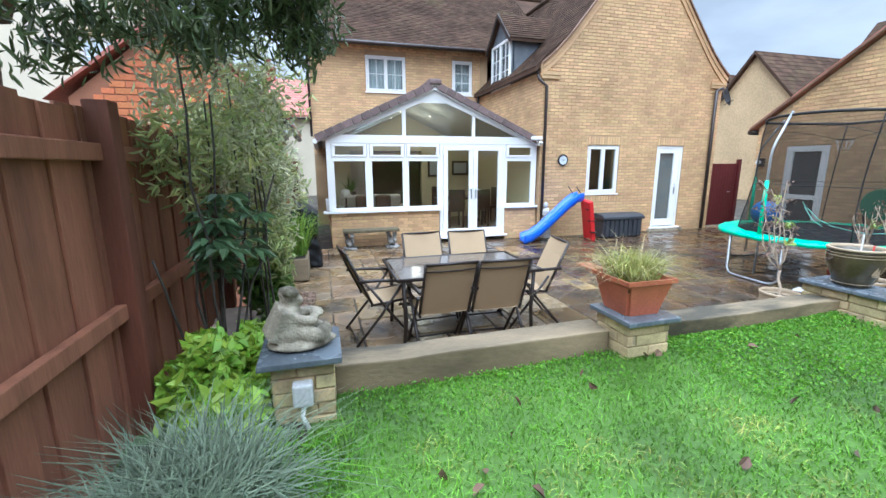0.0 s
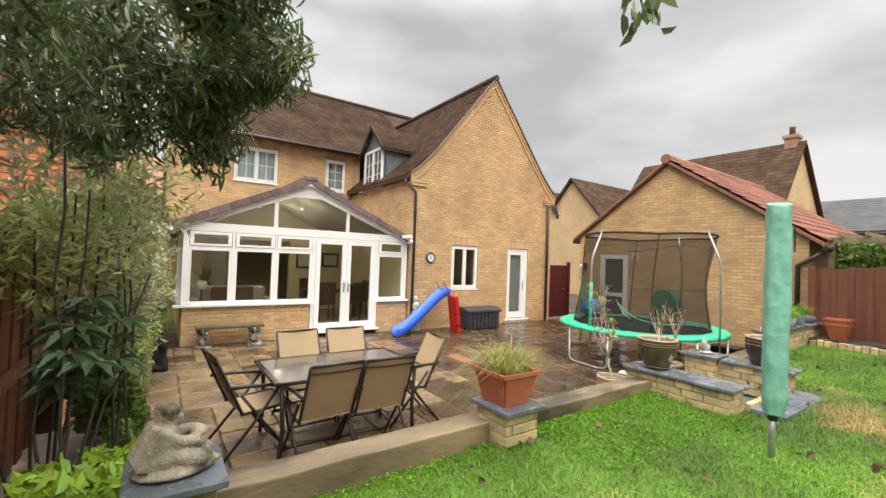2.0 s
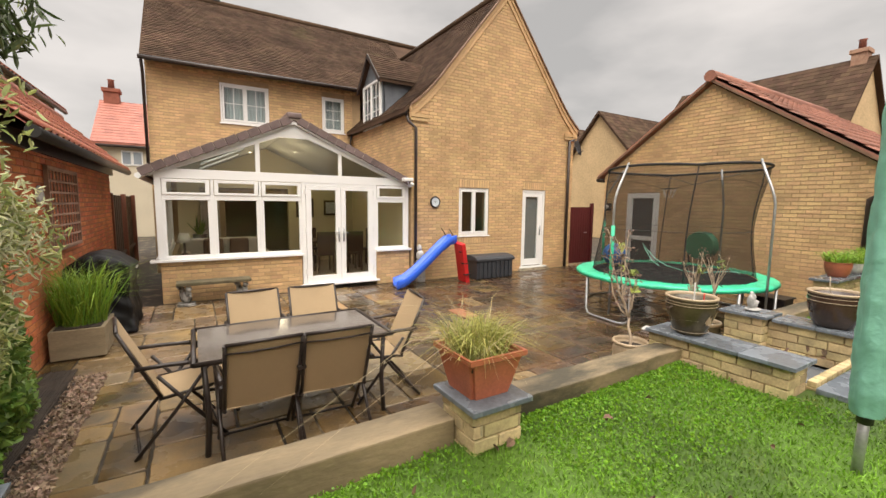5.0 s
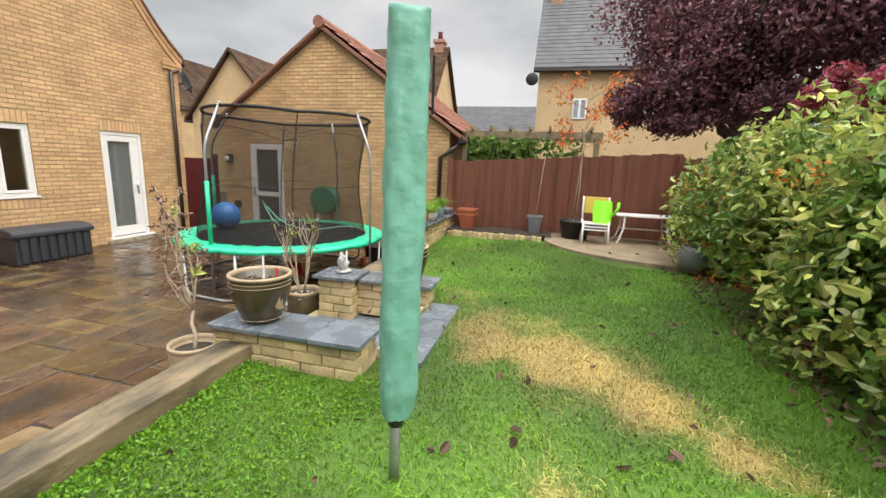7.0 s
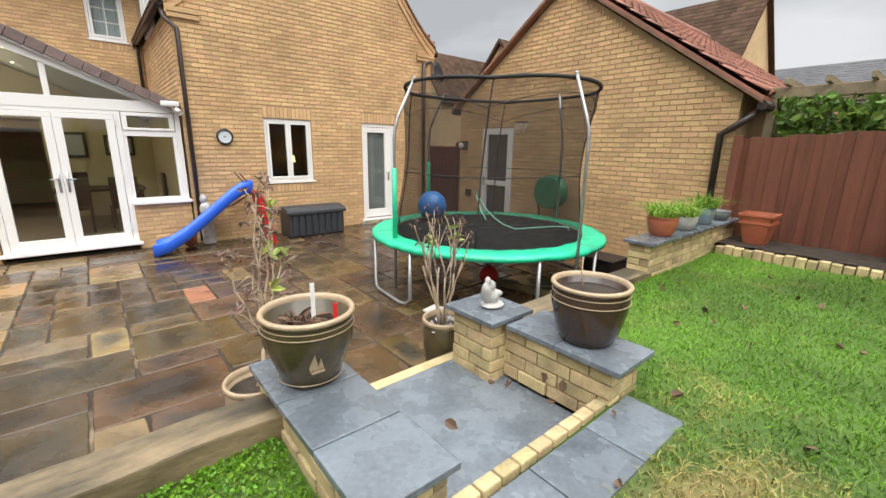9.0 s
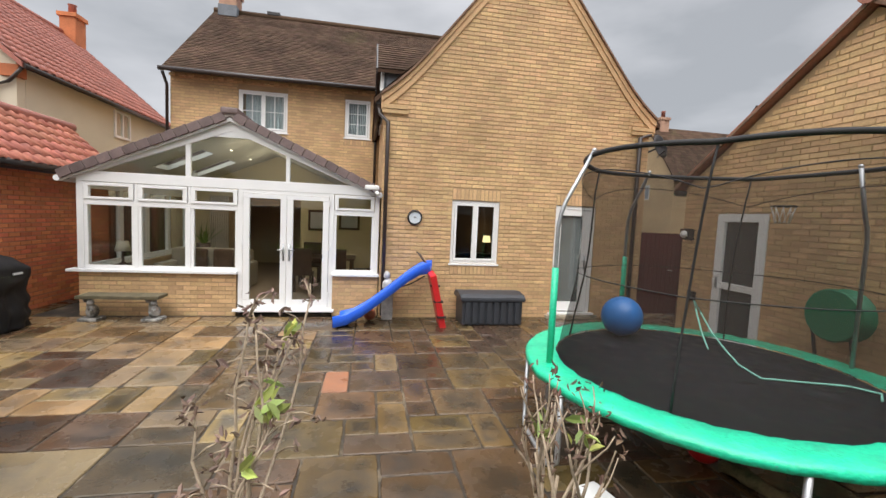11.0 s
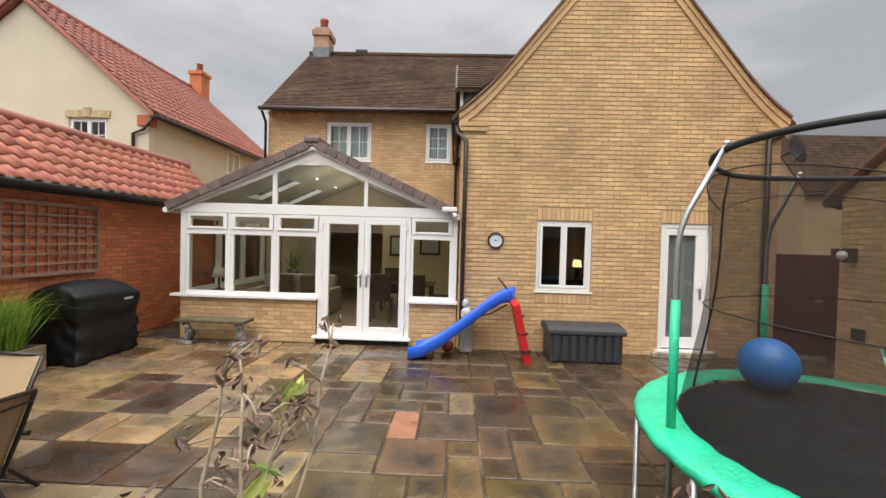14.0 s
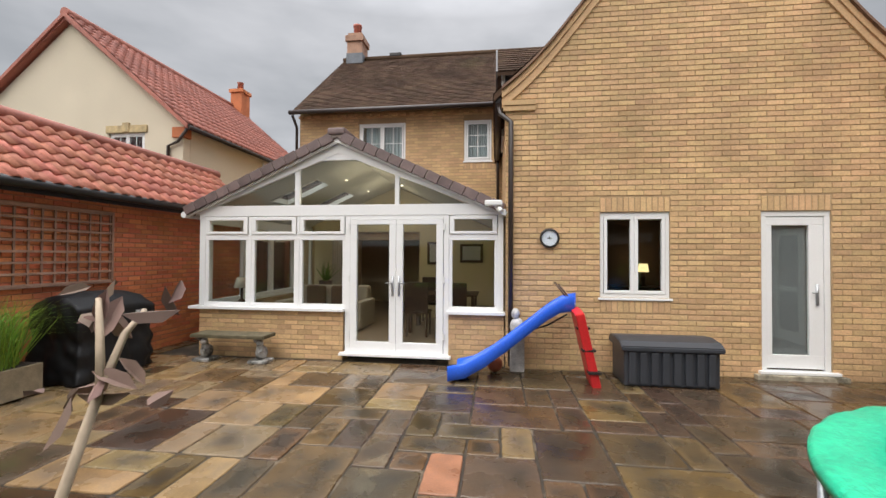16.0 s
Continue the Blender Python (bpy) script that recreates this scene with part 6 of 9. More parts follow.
def far_house(name, x0, x1, y0, y1, eave, ridge, axis, wall_m, roof_m, label, wins=(), chim=None, gx=0.25):
    h = thing(name, ((x0 + x1) / 2, (y0 + y1) / 2, 0), label, "house")
    bm = B()
    box(bm, x0, x1, y0, y1, -0.05, eave)
    xm, ym_ = (x0 + x1) / 2, (y0 + y1) / 2
    if axis == "x":
        poly(bm, [(x0, y0, eave), (x0, y1, eave), (x0, ym_, ridge)], (x1 - x0, 0, 0))
    else:
        poly(bm, [(x0, y0, eave), (x1, y0, eave), (xm, y0, ridge)], (0, y1 - y0, 0))
    part("wall", bm, wall_m, h)
    o = 0.3
    if axis == "x":
        k = (ridge - eave) / (ym_ - y0)
        for s, ye in ((-1, y0 - o), (1, y1 + o)):
            bm = B()
            poly(bm, [(x0 - gx, ym_, ridge + 0.15), (x0 - gx, ye, eave - o * k + 0.15), (x0 - gx, ye, eave - o * k), (x0 - gx, ym_, ridge)], (x1 - x0 + 2 * gx, 0, 0))
            part("roof", bm, roof_m, h)
            vv_ = Vector((0, ym_ - ye, ridge - eave + o * k)).normalized()
            roof_tiles("roof_tiles", (x0 - gx, ye, eave - o * k + 0.16), (1, 0, 0), vv_, x1 - x0 + 2 * gx, math.hypot(ym_ - ye, ridge - eave + o * k), 0.33, 0.3, roof_m, h)
            part("gutter", tube(B(), [(x0 - gx, ye, eave - o * k), (x1 + gx, ye, eave - o * k)], 0.07, 6), GUTTER, h)
    else:
        k = (ridge - eave) / (xm - x0)
        for s, xe in ((-1, x0 - o), (1, x1 + o)):
            bm = B()
            poly(bm, [(xm, y0 - gx, ridge + 0.15), (xe, y0 - gx, eave - o * k + 0.15), (xe, y0 - gx, eave - o * k), (xm, y0 - gx, ridge)], (0, y1 - y0 + 2 * gx, 0))
            part("roof", bm, roof_m, h)
            vv_ = Vector((xm - xe, 0, ridge - eave + o * k)).normalized()
            roof_tiles("roof_tiles", (xe, y0 - gx, eave - o * k + 0.16), (0, 1, 0), vv_, y1 - y0 + 2 * gx, math.hypot(xm - xe, ridge - eave + o * k), 0.33, 0.3, roof_m, h)
            part("gutter", tube(B(), [(xe, y0 - gx, eave - o * k), (xe, y1 + gx, eave - o * k)], 0.07, 6), GUTTER, h)
    for (wx, wy, wz, w_, hh, face) in wins:
        if face == "x":
            win = part("window", box(B(), wx - 0.05, wx + 0.02, wy, wy + w_, wz, wz + hh, 0.01), UPVC, h)
            for i in range(2):
                part("pane", box(B(), wx - 0.06, wx - 0.052, wy + 0.06 + i * w_ / 2, wy + (i + 1) * w_ / 2 - 0.06, wz + 0.08, wz + hh - 0.08), mat("far_pane", (0.3, 0.34, 0.38), 0.1, 0.1), win)
        else:
            win = part("window", box(B(), wx, wx + w_, wy - 0.05, wy + 0.02, wz, wz + hh, 0.01), UPVC, h)
            for i in range(2):
                part("pane", box(B(), wx + 0.06 + i * w_ / 2, wx + (i + 1) * w_ / 2 - 0.06, wy - 0.06, wy - 0.052, wz + 0.08, wz + hh - 0.08), mat("far_pane", (0.3, 0.34, 0.38), 0.1, 0.1), win)
    if chim:
        cx_, cy_, cz0, cz1 = chim
        c_ = part("chimney", box(box(B(), cx_ - 0.35, cx_ + 0.35, cy_ - 0.3, cy_ + 0.3, cz0, cz1, 0.02), cx_ - 0.42, cx_ + 0.42, cy_ - 0.37, cy_ + 0.37, cz1 - 0.2, cz1, 0.02), RED_CHIMNEY if wall_m == RENDER_CREAM else CHIMNEY_BRICK, h)
        part("chimney_pot", lathe(B(), [(0.16, 0), (0.14, 0.45), (0.18, 0.5), (0.1, 0.5)], (cx_, cy_, cz1), 12), PANTILE_S, c_)
    return h


far_house("detached_house", 24, 31, -9, 1.6, 6.8, 10.8, "y", BRICK_FAR, SLATE_ROOF, "buff brick house with dark slate roof beyond the fence", [(24, -0.75, 4.3, 0.65, 0.95, "x"), (24, -4.2, 4.3, 1.0, 0.95, "x")], (27.5, 1.1, 10.2, 12.3))
part("satellite_dish", ball(B(), (23.7, 1.9, 6.1), (0.08, 0.3, 0.3), None, 14), BLACK_PL, bpy.data.objects["detached_house"])
far_house("roadside_house", 34, 41, 1.5, 9.5, 4.4, 6.6, "y", BRICK_FAR, SLATE_ROOF, "distant buff house with dark roof")
far_house("gable_house", 26.2, 33.8, 7.9, 17.0, 4.7, 9.2, "y", BRICK_FAR, TILE_BROWN, "buff brick house with steep brown roof and gable chimney", (), (30, 8.3, 8.6, 9.75))
far_house("corner_house", 21.3, 29, 14.2, 19.6, 4.0, 7.1, "x", BRICK_FAR, TILE_BROWN, "buff brick house with brown roof behind the gate")
far_house("terrace_house", 26, 36, 27.5, 33.5, 5.6, 9.4, "x", BRICK_FAR, TILE_BROWN, "distant buff brick house with brown roof", [(26, 30, 4.0, 1.0, 1.1, "x")], (27, 30.5, 8.8, 10.3))

far_house("red_roofed_house", -3.2, 6.5, 27.2, 34.0, 4.75, 7.2, "x", RENDER_CREAM, PANTILE_S, "distant cream house with red tiled roof and chimney", [(-2.15, 27.2, 3.6, 0.9, 0.75, "y")], (-2.75, 30.6, 6.8, 8.0), 0.1)


# ---------------------------------------------------------------- fences
def fence(name, p0, p1, z0, z1a, z1b, label, board=0.12, rails=(0.55, 1.25), posts=1.8, inner=(0, 1), stain=FENCE):
    p0, p1 = Vector((*p0, 0)), Vector((*p1, 0))
    d = (p1 - p0)
    L = d.length
    d.normalize()
    nrm = Vector((inner[0], inner[1], 0))
    fe = thing(name, ((p0 + p1) / 2).to_tuple()[:2] + (z0,), label, "fence")
    n_ = int(L / board)
    cache_ = {}
    for k in range(n_):
        t = (k + 0.5) / n_
        zt = z1a + (z1b - z1a) * t + 0.012 * math.sin(k * 1.7)
        c = p0 + d * (L * t)
        bm_ = B()
        m_ = Matrix.Translation((c.x, c.y, 0)) @ Matrix(((d.x, nrm.x, 0, 0), (d.y, nrm.y, 0, 0), (0, 0, 1, 0), (0, 0, 0, 1)))
        off = 0.007 if k % 2 else -0.007
        box(bm_, -L / n_ / 2 - 0.012, L / n_ / 2 + 0.012, off - 0.007, off + 0.007, z0, zt, 0.003, m_)
        part("board", bm_, stain, fe)
    for r_ in rails:
        bm_ = B()
        a, b = p0 + nrm * 0.04, p1 + nrm * 0.04
        m_ = Matrix.Translation((a.x, a.y, 0)) @ Matrix(((d.x, nrm.x, 0, 0), (d.y, nrm.y, 0, 0), (0, 0, 1, 0), (0, 0, 0, 1)))
        box(bm_, 0, L, -0.022, 0.022, z0 + r_, z0 + r_ + 0.075, 0.006, m_)
        part("rail", bm_, stain, fe)
    k = 0.0
    while k <= L + 0.01:
        c = p0 + d * k + nrm * 0.06
        part("post", box(B(), c.x - 0.05, c.x + 0.05, c.y - 0.05, c.y + 0.05, z0, z1a + (z1b - z1a) * k / L + 0.04, 0.006), FENCE, fe)
        k += posts
    return fe


fence("side_fence", (-0.82, -1.6), (-0.82, 5.78), 0.42, 2.0, 2.0, "brown-stained close-boarded timber fence beside the lawn", 0.125, (0.62, 1.36), 1.98, (1, 0), FENCE_LIGHT)
fence("back_fence", (10.46, 2.55), (10.46, -1.62), 0.6, 1.92, 2.2, "reddish-brown boarded timber fence behind the lawn", 0.12, (), 9, (-1, 0))
fence("boundary_fence", (10.4, -1.66), (-0.8, -1.66), 0.5, 2.1, 2.0, "brown boarded timber fence behind the hedge", 0.14, (0.7,), 2.4, (0, 1))
fence("passage_fence", (-0.75, 11.95), (-0.75, 16.5), 0.0, 1.95, 1.95, "dark boarded fence along the side passage", 0.14, (0.5,), 2.0, (1, 0), FENCE_DARK)
pg = thing("pergola", (11.2, 1.2, 0), "weathered timber pergola beam with climbing plants behind the fence", "pergola")
part("beam", box(B(), 10.75, 10.85, -0.3, 2.5, 2.42, 2.56, 0.01), OAK, pg)
part("beam", box(B(), 11.5, 11.6, -0.3, 2.5, 2.42, 2.56, 0.01), OAK, pg)
for y in (-0.2, 2.35):
    part("post", box(B(), 10.75, 10.85, y - 0.05, y + 0.05, 0, 2.42, 0.01), OAK, pg)
for j in range(7):
    part("rafter", box(B(), 10.55, 11.8, -0.1 + j * 0.38, -0.05 + j * 0.38, 2.565, 2.64, 0.006), OAK, pg)
ivy = thing("climbing_plant", (11, 1.6, 0.6), "green climbing plant on the pergola behind the fence", "climber")
clump("foliage", np.column_stack([g.uniform(10.65, 11.3, 1500), np.where(g.uniform(0, 1, 1500) < .6, g.uniform(0.9, 2.3, 1500), g.uniform(0, 2.4, 1500)), g.uniform(1.7, 2.42, 1500)]), 0.1, 0.08, L_GREEN, ivy)
part("stem", tube(B(), [(11, 1.7, 0.3), (10.95, 1.5, 1.3), (10.9, 1.8, 2.3)], 0.02, 6), BARK, ivy)

# ---------------------------------------------------------------- garden walls, pond, pillars
def little_wall(parent, x0, x1, y0, y1, z0, z1, bl=0.21, bh=0.075, seed=1):
    """Rough garden-wall blocks on the four faces of a core."""
    rg = random.Random(seed)
    part("core", box(B(), x0 + 0.02, x1 - 0.02, y0 + 0.02, y1 - 0.02, z0, z1), MORTAR, parent)
    rows = max(1, round((z1 - z0) / bh))
    h = (z1 - z0) / rows
    for r_ in range(rows):
        za, zb = z0 + r_ * h + 0.004, z0 + (r_ + 1) * h - 0.004
        for axis in "xy":
            a0, a1 = (x0, x1) if axis == "x" else (y0, y1)
            a = a0 - (bl / 2 if r_ % 2 else 0)
            while a < a1 - 0.01:
                b = a + bl * rg.uniform(0.8, 1.2)
                s0, s1 = max(a, a0) + 0.004, min(b, a1) - 0.004
                if s1 - s0 > 0.03:
                    for side in (0, 1):
                        j = rg.uniform(-0.006, 0.006)
                        bm_ = B()
                        if axis == "x":
                            yy = (y0 - j, y0 + 0.05) if side == 0 else (y1 - 0.05, y1 + j)
                            box(bm_, s0, s1, yy[0], yy[1], za, zb, 0.006)
                        else:
                            xx = (x0 - j, x0 + 0.05) if side == 0 else (x1 - 0.05, x1 + j)
                            box(bm_, xx[0], xx[1], s0, s1, za, zb, 0.006)
                        part("brick", bm_, STONE_BRICK, parent)
                a = b


def slab(parent, x0, x1, y0, y1, z0, z1, name="slate_cap"):
    bm_ = B()
    box(bm_, x0, x1, y0, y1, z0, z1, 0.006)
    for v_ in bm_.verts:
        v_.co += Vector((1, 1, 0)) * 0.006 * noise.noise(v_.co * 9)
    return part(name, bm_, SLATE, parent)


pw_ = thing("statue_pillar", (0, 2.33, 0.3), "low buff brick pillar with a slate cap carrying a stone statue", "pillar")
little_wall(pw_, -0.14, 0.17, 2.18, 2.5, 0.3, 0.765, seed=2)
slab(pw_, -0.2, 0.21, 2.12, 2.56, 0.767, 0.80)
so = thing("outdoor_socket", (0.02, 2.15, 0.58), "grey weatherproof outdoor socket on the pillar", "socket")
part("box", box(B(), -0.04, 0.06, 2.10, 2.175, 0.56, 0.68, 0.012), GREY_LBL, so)
part("cable", tube(B(), [(0.01, 2.13, 0.56), (0.0, 2.12, 0.5), (0.03, 2.1, 0.44)], 0.012, 8), WHITE_PL, so)

pm = thing("planter_pier", (2.25, 2.5, 0.3), "low buff brick pier with a slate cap in the sleeper wall", "pier")
little_wall(pm, 2.08, 2.42, 2.26, 2.60, 0.3, 0.70, seed=3)
slab(pm, 2.04, 2.46, 2.21, 2.64, 0.702, 0.735)


def square_planter(name, c, top, bot, h, material, label, rim=0.03):
    p = thing(name, c, label, "planter")
    bm_ = B()
    rings = []
    for w_, z in ((bot, 0), (top * 0.93, h - rim * 1.3), (top * 0.93, h - rim * 1.3), (top, h - rim), (top, h), (top - 0.03, h), (top - 0.05, h - 0.05)):
        rings.append([bm_.verts.new((c[0] + sx * w_ / 2, c[1] + sy * w_ / 2, c[2] + z)) for sx, sy in ((-1, -1), (1, -1), (1, 1), (-1, 1))])
    for i in range(len(rings) - 1):
        for k in range(4):
            bm_.faces.new((rings[i][k], rings[i][(k + 1) % 4], rings[i + 1][(k + 1) % 4], rings[i + 1][k]))
    bm_.faces.new(rings[0][::-1])
    bmesh.ops.bevel(bm_, geom=[e for e in bm_.edges if abs((e.verts[0].co - e.verts[1].co).z) > 0.1], offset=0.02, segments=2, affect="EDGES")
    part("pot", bm_, material, p)
    part("soil", box(B(), c[0] - top / 2 + 0.035, c[0] + top / 2 - 0.035, c[1] - top / 2 + 0.035, c[1] + top / 2 - 0.035, c[2] + h - 0.08, c[2] + h - 0.05), SOIL, p)
    return p


def tuft(name, c, n_, h, r, material, label, lean=0.5, w=0.006, rng_seed=1):
    rg = np.random.default_rng(rng_seed)
    a, q = rg.uniform(0, 6.28, n_), r * np.sqrt(rg.uniform(0, 1, n_))
    base = np.column_stack([c[0] + q * np.cos(a), c[1] + q * np.sin(a), np.full(n_, c[2])])
    v_, f_ = blades(base, h, w, lean, rg)
    return tagged(raw(name, v_, f_, material), label, "plant")


square_planter("terracotta_planter", (2.25, 2.46, 0.736), 0.40, 0.27, 0.26, TERRA, "square terracotta plastic planter on the pier")
tuft("ornamental_grass", (2.25, 2.46, 0.94), 900, 0.24, 0.15, L_STRAW, "tufted yellow-green ornamental grass in the terracotta planter", 0.75, 0.006, 5)
tuft("trailing_grass", (2.15, 2.45, 0.96), 60, 0.36, 0.15, leaf_mat("dry_grass", (0.45, 0.36, 0.2)), "long dry trailing grass stems", 1.5, 0.004, 6)

pond = thing("pond_surround", (5.1, 2.1, 0.4), "low buff brick pond surround capped with grey slate", "pond", kind="structure")
little_wall(pond, 4.38, 4.70, 1.66, 2.72, 0.38, 0.688, seed=5)
for a, b in ((1.62, 1.98), (1.985, 2.33), (2.335, 2.74)):
    slab(pond, 4.345, 4.72, a, b, 0.69, 0.722)
little_wall(pond, 5.58, 5.88, 2.30, 2.64, 0.1, 0.735, seed=6)
slab(pond, 5.54, 5.92, 2.26, 2.68, 0.737, 0.768)
little_wall(pond, 5.70, 5.98, 1.60, 2.30, 0.38, 0.705, seed=7)
for a, b in ((1.55, 1.92), (1.925, 2.258)):
    slab(pond, 5.66, 6.03, a, b, 0.707, 0.738)
for k in range(9):
    part("brick", box(B(), 4.71 + k * 0.108, 4.81 + k * 0.108, 1.605, 1.665, 0.498, 0.548, 0.01), STONE_BRICK, pond)
for a, b in ((4.63, 5.05), (5.055, 5.45), (5.455, 5.85)):
    slab(pond, a, b, 1.31, 1.585, 0.49, 0.532, "slate_paver")
slab(pond, 4.69, 5.72, 1.69, 2.66, 0.22, 0.36, "slate_base")
part("basin_wall", box(B(), 4.705, 5.69, 1.595, 1.69, 0.25, 0.498, 0.004), STONE_BRICK, pond)
part("kerb_wall", box(B(), 4.70, 5.7, 2.66, 2.74, 0, 0.36), STONE_BRICK, pond)

bedw = thing("raised_bed", (9.2, 2.6, 0.4), "long buff brick raised bed wall with dark coping beside the garage", "raised bed", kind="structure")
little_wall(bedw, 7.9, 10.38, 2.42, 2.64, 0.3, 0.865, seed=8)
for k in range(6):
    slab(bedw, 7.86 + k * 0.425, 8.28 + k * 0.425, 2.38, 2.68, 0.867, 0.90)
edge = thing("lawn_edging", (9.7, 1.5, 0.5), "row of small buff edging bricks along the lawn", "edging", kind="structure")
for k in range(18):
    part("brick", box(B(), 9.60, 9.70, 0.66 + k * 0.096, 0.745 + k * 0.096, 0.5, 0.65 + 0.01 * math.sin(k * 2.1), 0.01), STONE_BRICK, edge)
pad = thing("corner_paving", (9.3, -0.6, 0.5), "curved corner of weathered riven paving under the plastic table", "paving", kind="structure")
bm = B()
arc = [(9.75 - 1.62 * math.sin(math.radians(a)), 0.62 - 1.95 * (1 - math.cos(math.radians(a)))) for a in range(0, 91, 9)]
poly(bm, [(x, y, 0.56) for x, y in arc] + [(8.1, -1.6, 0.56), (10.42, -1.6, 0.56), (10.42, 0.62, 0.56)], (0, 0, 0.075))
part("paving", bm, mat("riven_paving", (0.26, 0.20, 0.13), 0.6, 0.3, 4, 50, 0.6, second=(0.1, 0.08, 0.05), sec_pos=(0.5, 0.7)), pad)


def stone_figure(name, lumps, label, material=STONE, voxel=0.012, blocks=()):
    """A carved stone figure as one plain mesh."""
    bm_ = B()
    for c, r, rot in lumps:
        ball(bm_, c, r, pose(0, 0, 0, *rot), 14)
    for c, r, rot in blocks:
        box(bm_, -r[0], r[0], -r[1], r[1], -r[2], r[2], 0.0, pose(*c, *rot))
    me = bpy.data.meshes.new(name)
    bm_.to_mesh(me)
    bm_.free()
    me.materials.append(material)
    ob = new(name, me)
    rm = ob.modifiers.new("remesh", "REMESH")
    rm.mode, rm.voxel_size, rm.use_smooth_shade = "VOXEL", voxel, True
    sm = ob.modifiers.new("smooth", "SMOOTH")
    sm.iterations, sm.factor = 4, 0.5
    tagged(ob, label, "statue")
    return ob


z = 0.80
stone_figure("garden_statue", [((0.0, 2.33, z + 0.025), (0.175, 0.125, 0.032), (0, 0, 0)), ((-0.05, 2.33, z + 0.10), (0.09, 0.10, 0.10), (0, 10, 0)), ((-0.05, 2.33, z + 0.18), (0.065, 0.08, 0.09), (0, 18, 0)),
             ((-0.035, 2.32, z + 0.275), (0.052, 0.05, 0.058), (0, 15, 0)), ((0.01, 2.315, z + 0.262), (0.024, 0.028, 0.024), (0, 0, 0)), ((-0.03, 2.30, z + 0.315), (0.045, 0.05, 0.028), (0, 20, 0)), ((-0.06, 2.33, z + 0.30), (0.035, 0.045, 0.035), (0, 0, 0)),
             ((0.03, 2.265, z + 0.165), (0.08, 0.026, 0.026), (0, 8, -8)), ((0.05, 2.39, z + 0.175), (0.08, 0.026, 0.026), (0, 4, 8)), ((0.095, 2.315, z + 0.185), (0.04, 0.05, 0.022), (0, 0, 0)),
             ((0.05, 2.27, z + 0.085), (0.095, 0.042, 0.045), (0, 22, -10)), ((0.06, 2.385, z + 0.085), (0.095, 0.042, 0.045), (0, 22, 10)), ((0.125, 2.29, z + 0.075), (0.03, 0.03, 0.05), (0, -10, 0)), ((0.14, 2.36, z + 0.07), (0.03, 0.03, 0.045), (0, -10, 0)), ((0.15, 2.31, z + 0.04), (0.045, 0.03, 0.022), (0, 0, 0))],
             "weathered grey stone seated garden statue on the pillar", STONE, 0.009, [((-0.095, 2.30, z + 0.15), (0.042, 0.07, 0.09), (12, 24, 25))])
z = 0.768
stone_figure("small_statue", [((5.75, 2.46, z + 0.015), (0.085, 0.075, 0.018), (0, 0, 0)), ((5.74, 2.46, z + 0.07), (0.05, 0.045, 0.06), (0, 0, 0)), ((5.73, 2.46, z + 0.14), (0.032, 0.032, 0.04), (0, 10, 0)),
             ((5.69, 2.46, z + 0.10), (0.03, 0.035, 0.07), (0, -10, 0)), ((5.78, 2.44, z + 0.09), (0.04, 0.02, 0.02), (0, 20, 0)), ((5.79, 2.48, z + 0.05), (0.04, 0.025, 0.025), (0, 0, 0)), ((5.70, 2.46, z + 0.18), (0.02, 0.02, 0.03), (0, 0, 0))],
             "small pale stone squirrel ornament on the brick plinth", STONE_PALE, 0.007)


def round_pot(name, c, r, h, material, label, rim_m=None, base=0.68, belly=1.0, soil=0.06):
    p = thing(name, c, label, "plant pot")
    prof = [(r * base * 0.9, 0), (r * base, 0.01), (r * (base + 0.14), h * 0.25), (r * 0.95 * belly, h * 0.6), (r * 0.97, h * 0.84), (r * 0.945, h * 0.9), (r * 0.955, h * 0.94)]
    part("body", lathe(B(), prof + [(r * 0.85, h * 0.92), (r * 0.84, h - soil - 0.02)], c), material, p)
    part("rim", lathe(B(), [(r * 0.95, h * 0.935), (r * 1.0, h * 0.945), (r * 1.01, h * 0.98), (r * 0.99, h), (r * 0.91, h), (r * 0.89, h * 0.95), (r * 0.85, h - soil - 0.01)], c, 32, False), rim_m or material, p)
    part("soil", lathe(B(), [(r * 0.86, h - soil - 0.015), (r * 0.86, h - soil), (0.01, h - soil + 0.01)], c), SOIL, p)
    return p


pot1 = round_pot("glazed_pot", (4.54, 2.45, 0.723), 0.205, 0.335, POT_BROWN, "large olive-brown glazed pot with a cream rim", POT_RIM, base=0.6, soil=0.11)
for zf, rf in ((0.87, 0.962), (0.80, 0.985), (0.10, 0.70)):
    part("glaze_line", tube(B(), [(4.54 + 0.205 * rf * math.cos(k * math.pi / 24), 2.45 + 0.205 * rf * math.sin(k * math.pi / 24), 0.723 + 0.335 * zf) for k in range(49)], 0.0025, 5), POT_RIM, pot1)
bm = B()
for dx, w_, z0_, z1_ in ((-0.012, 0.018, 0.85, 0.925), (0.014, 0.014, 0.85, 0.90)):
    poly(bm, [(4.50 + dx - w_, 2.272, z0_), (4.50 + dx + w_, 2.272, z0_), (4.50 + dx, 2.262, z1_)], (0, 0.02, 0))
box(bm, 4.475, 4.53, 2.268, 2.29, 0.835, 0.844)
part("sail_motif", bm, POT_RIM, pot1)
tagged(part("plant_label", box(B(), 4.555, 4.575, 2.44, 2.444, 0.94, 1.17, 0.001), WHITE_PL), "white plastic plant label stuck in the pot", "plant label")
tagged(part("plant_label", box(B(), 4.64, 4.66, 2.40, 2.404, 0.94, 1.07, 0.001), RED_SL), "red plastic plant label stuck in the pot", "plant label")
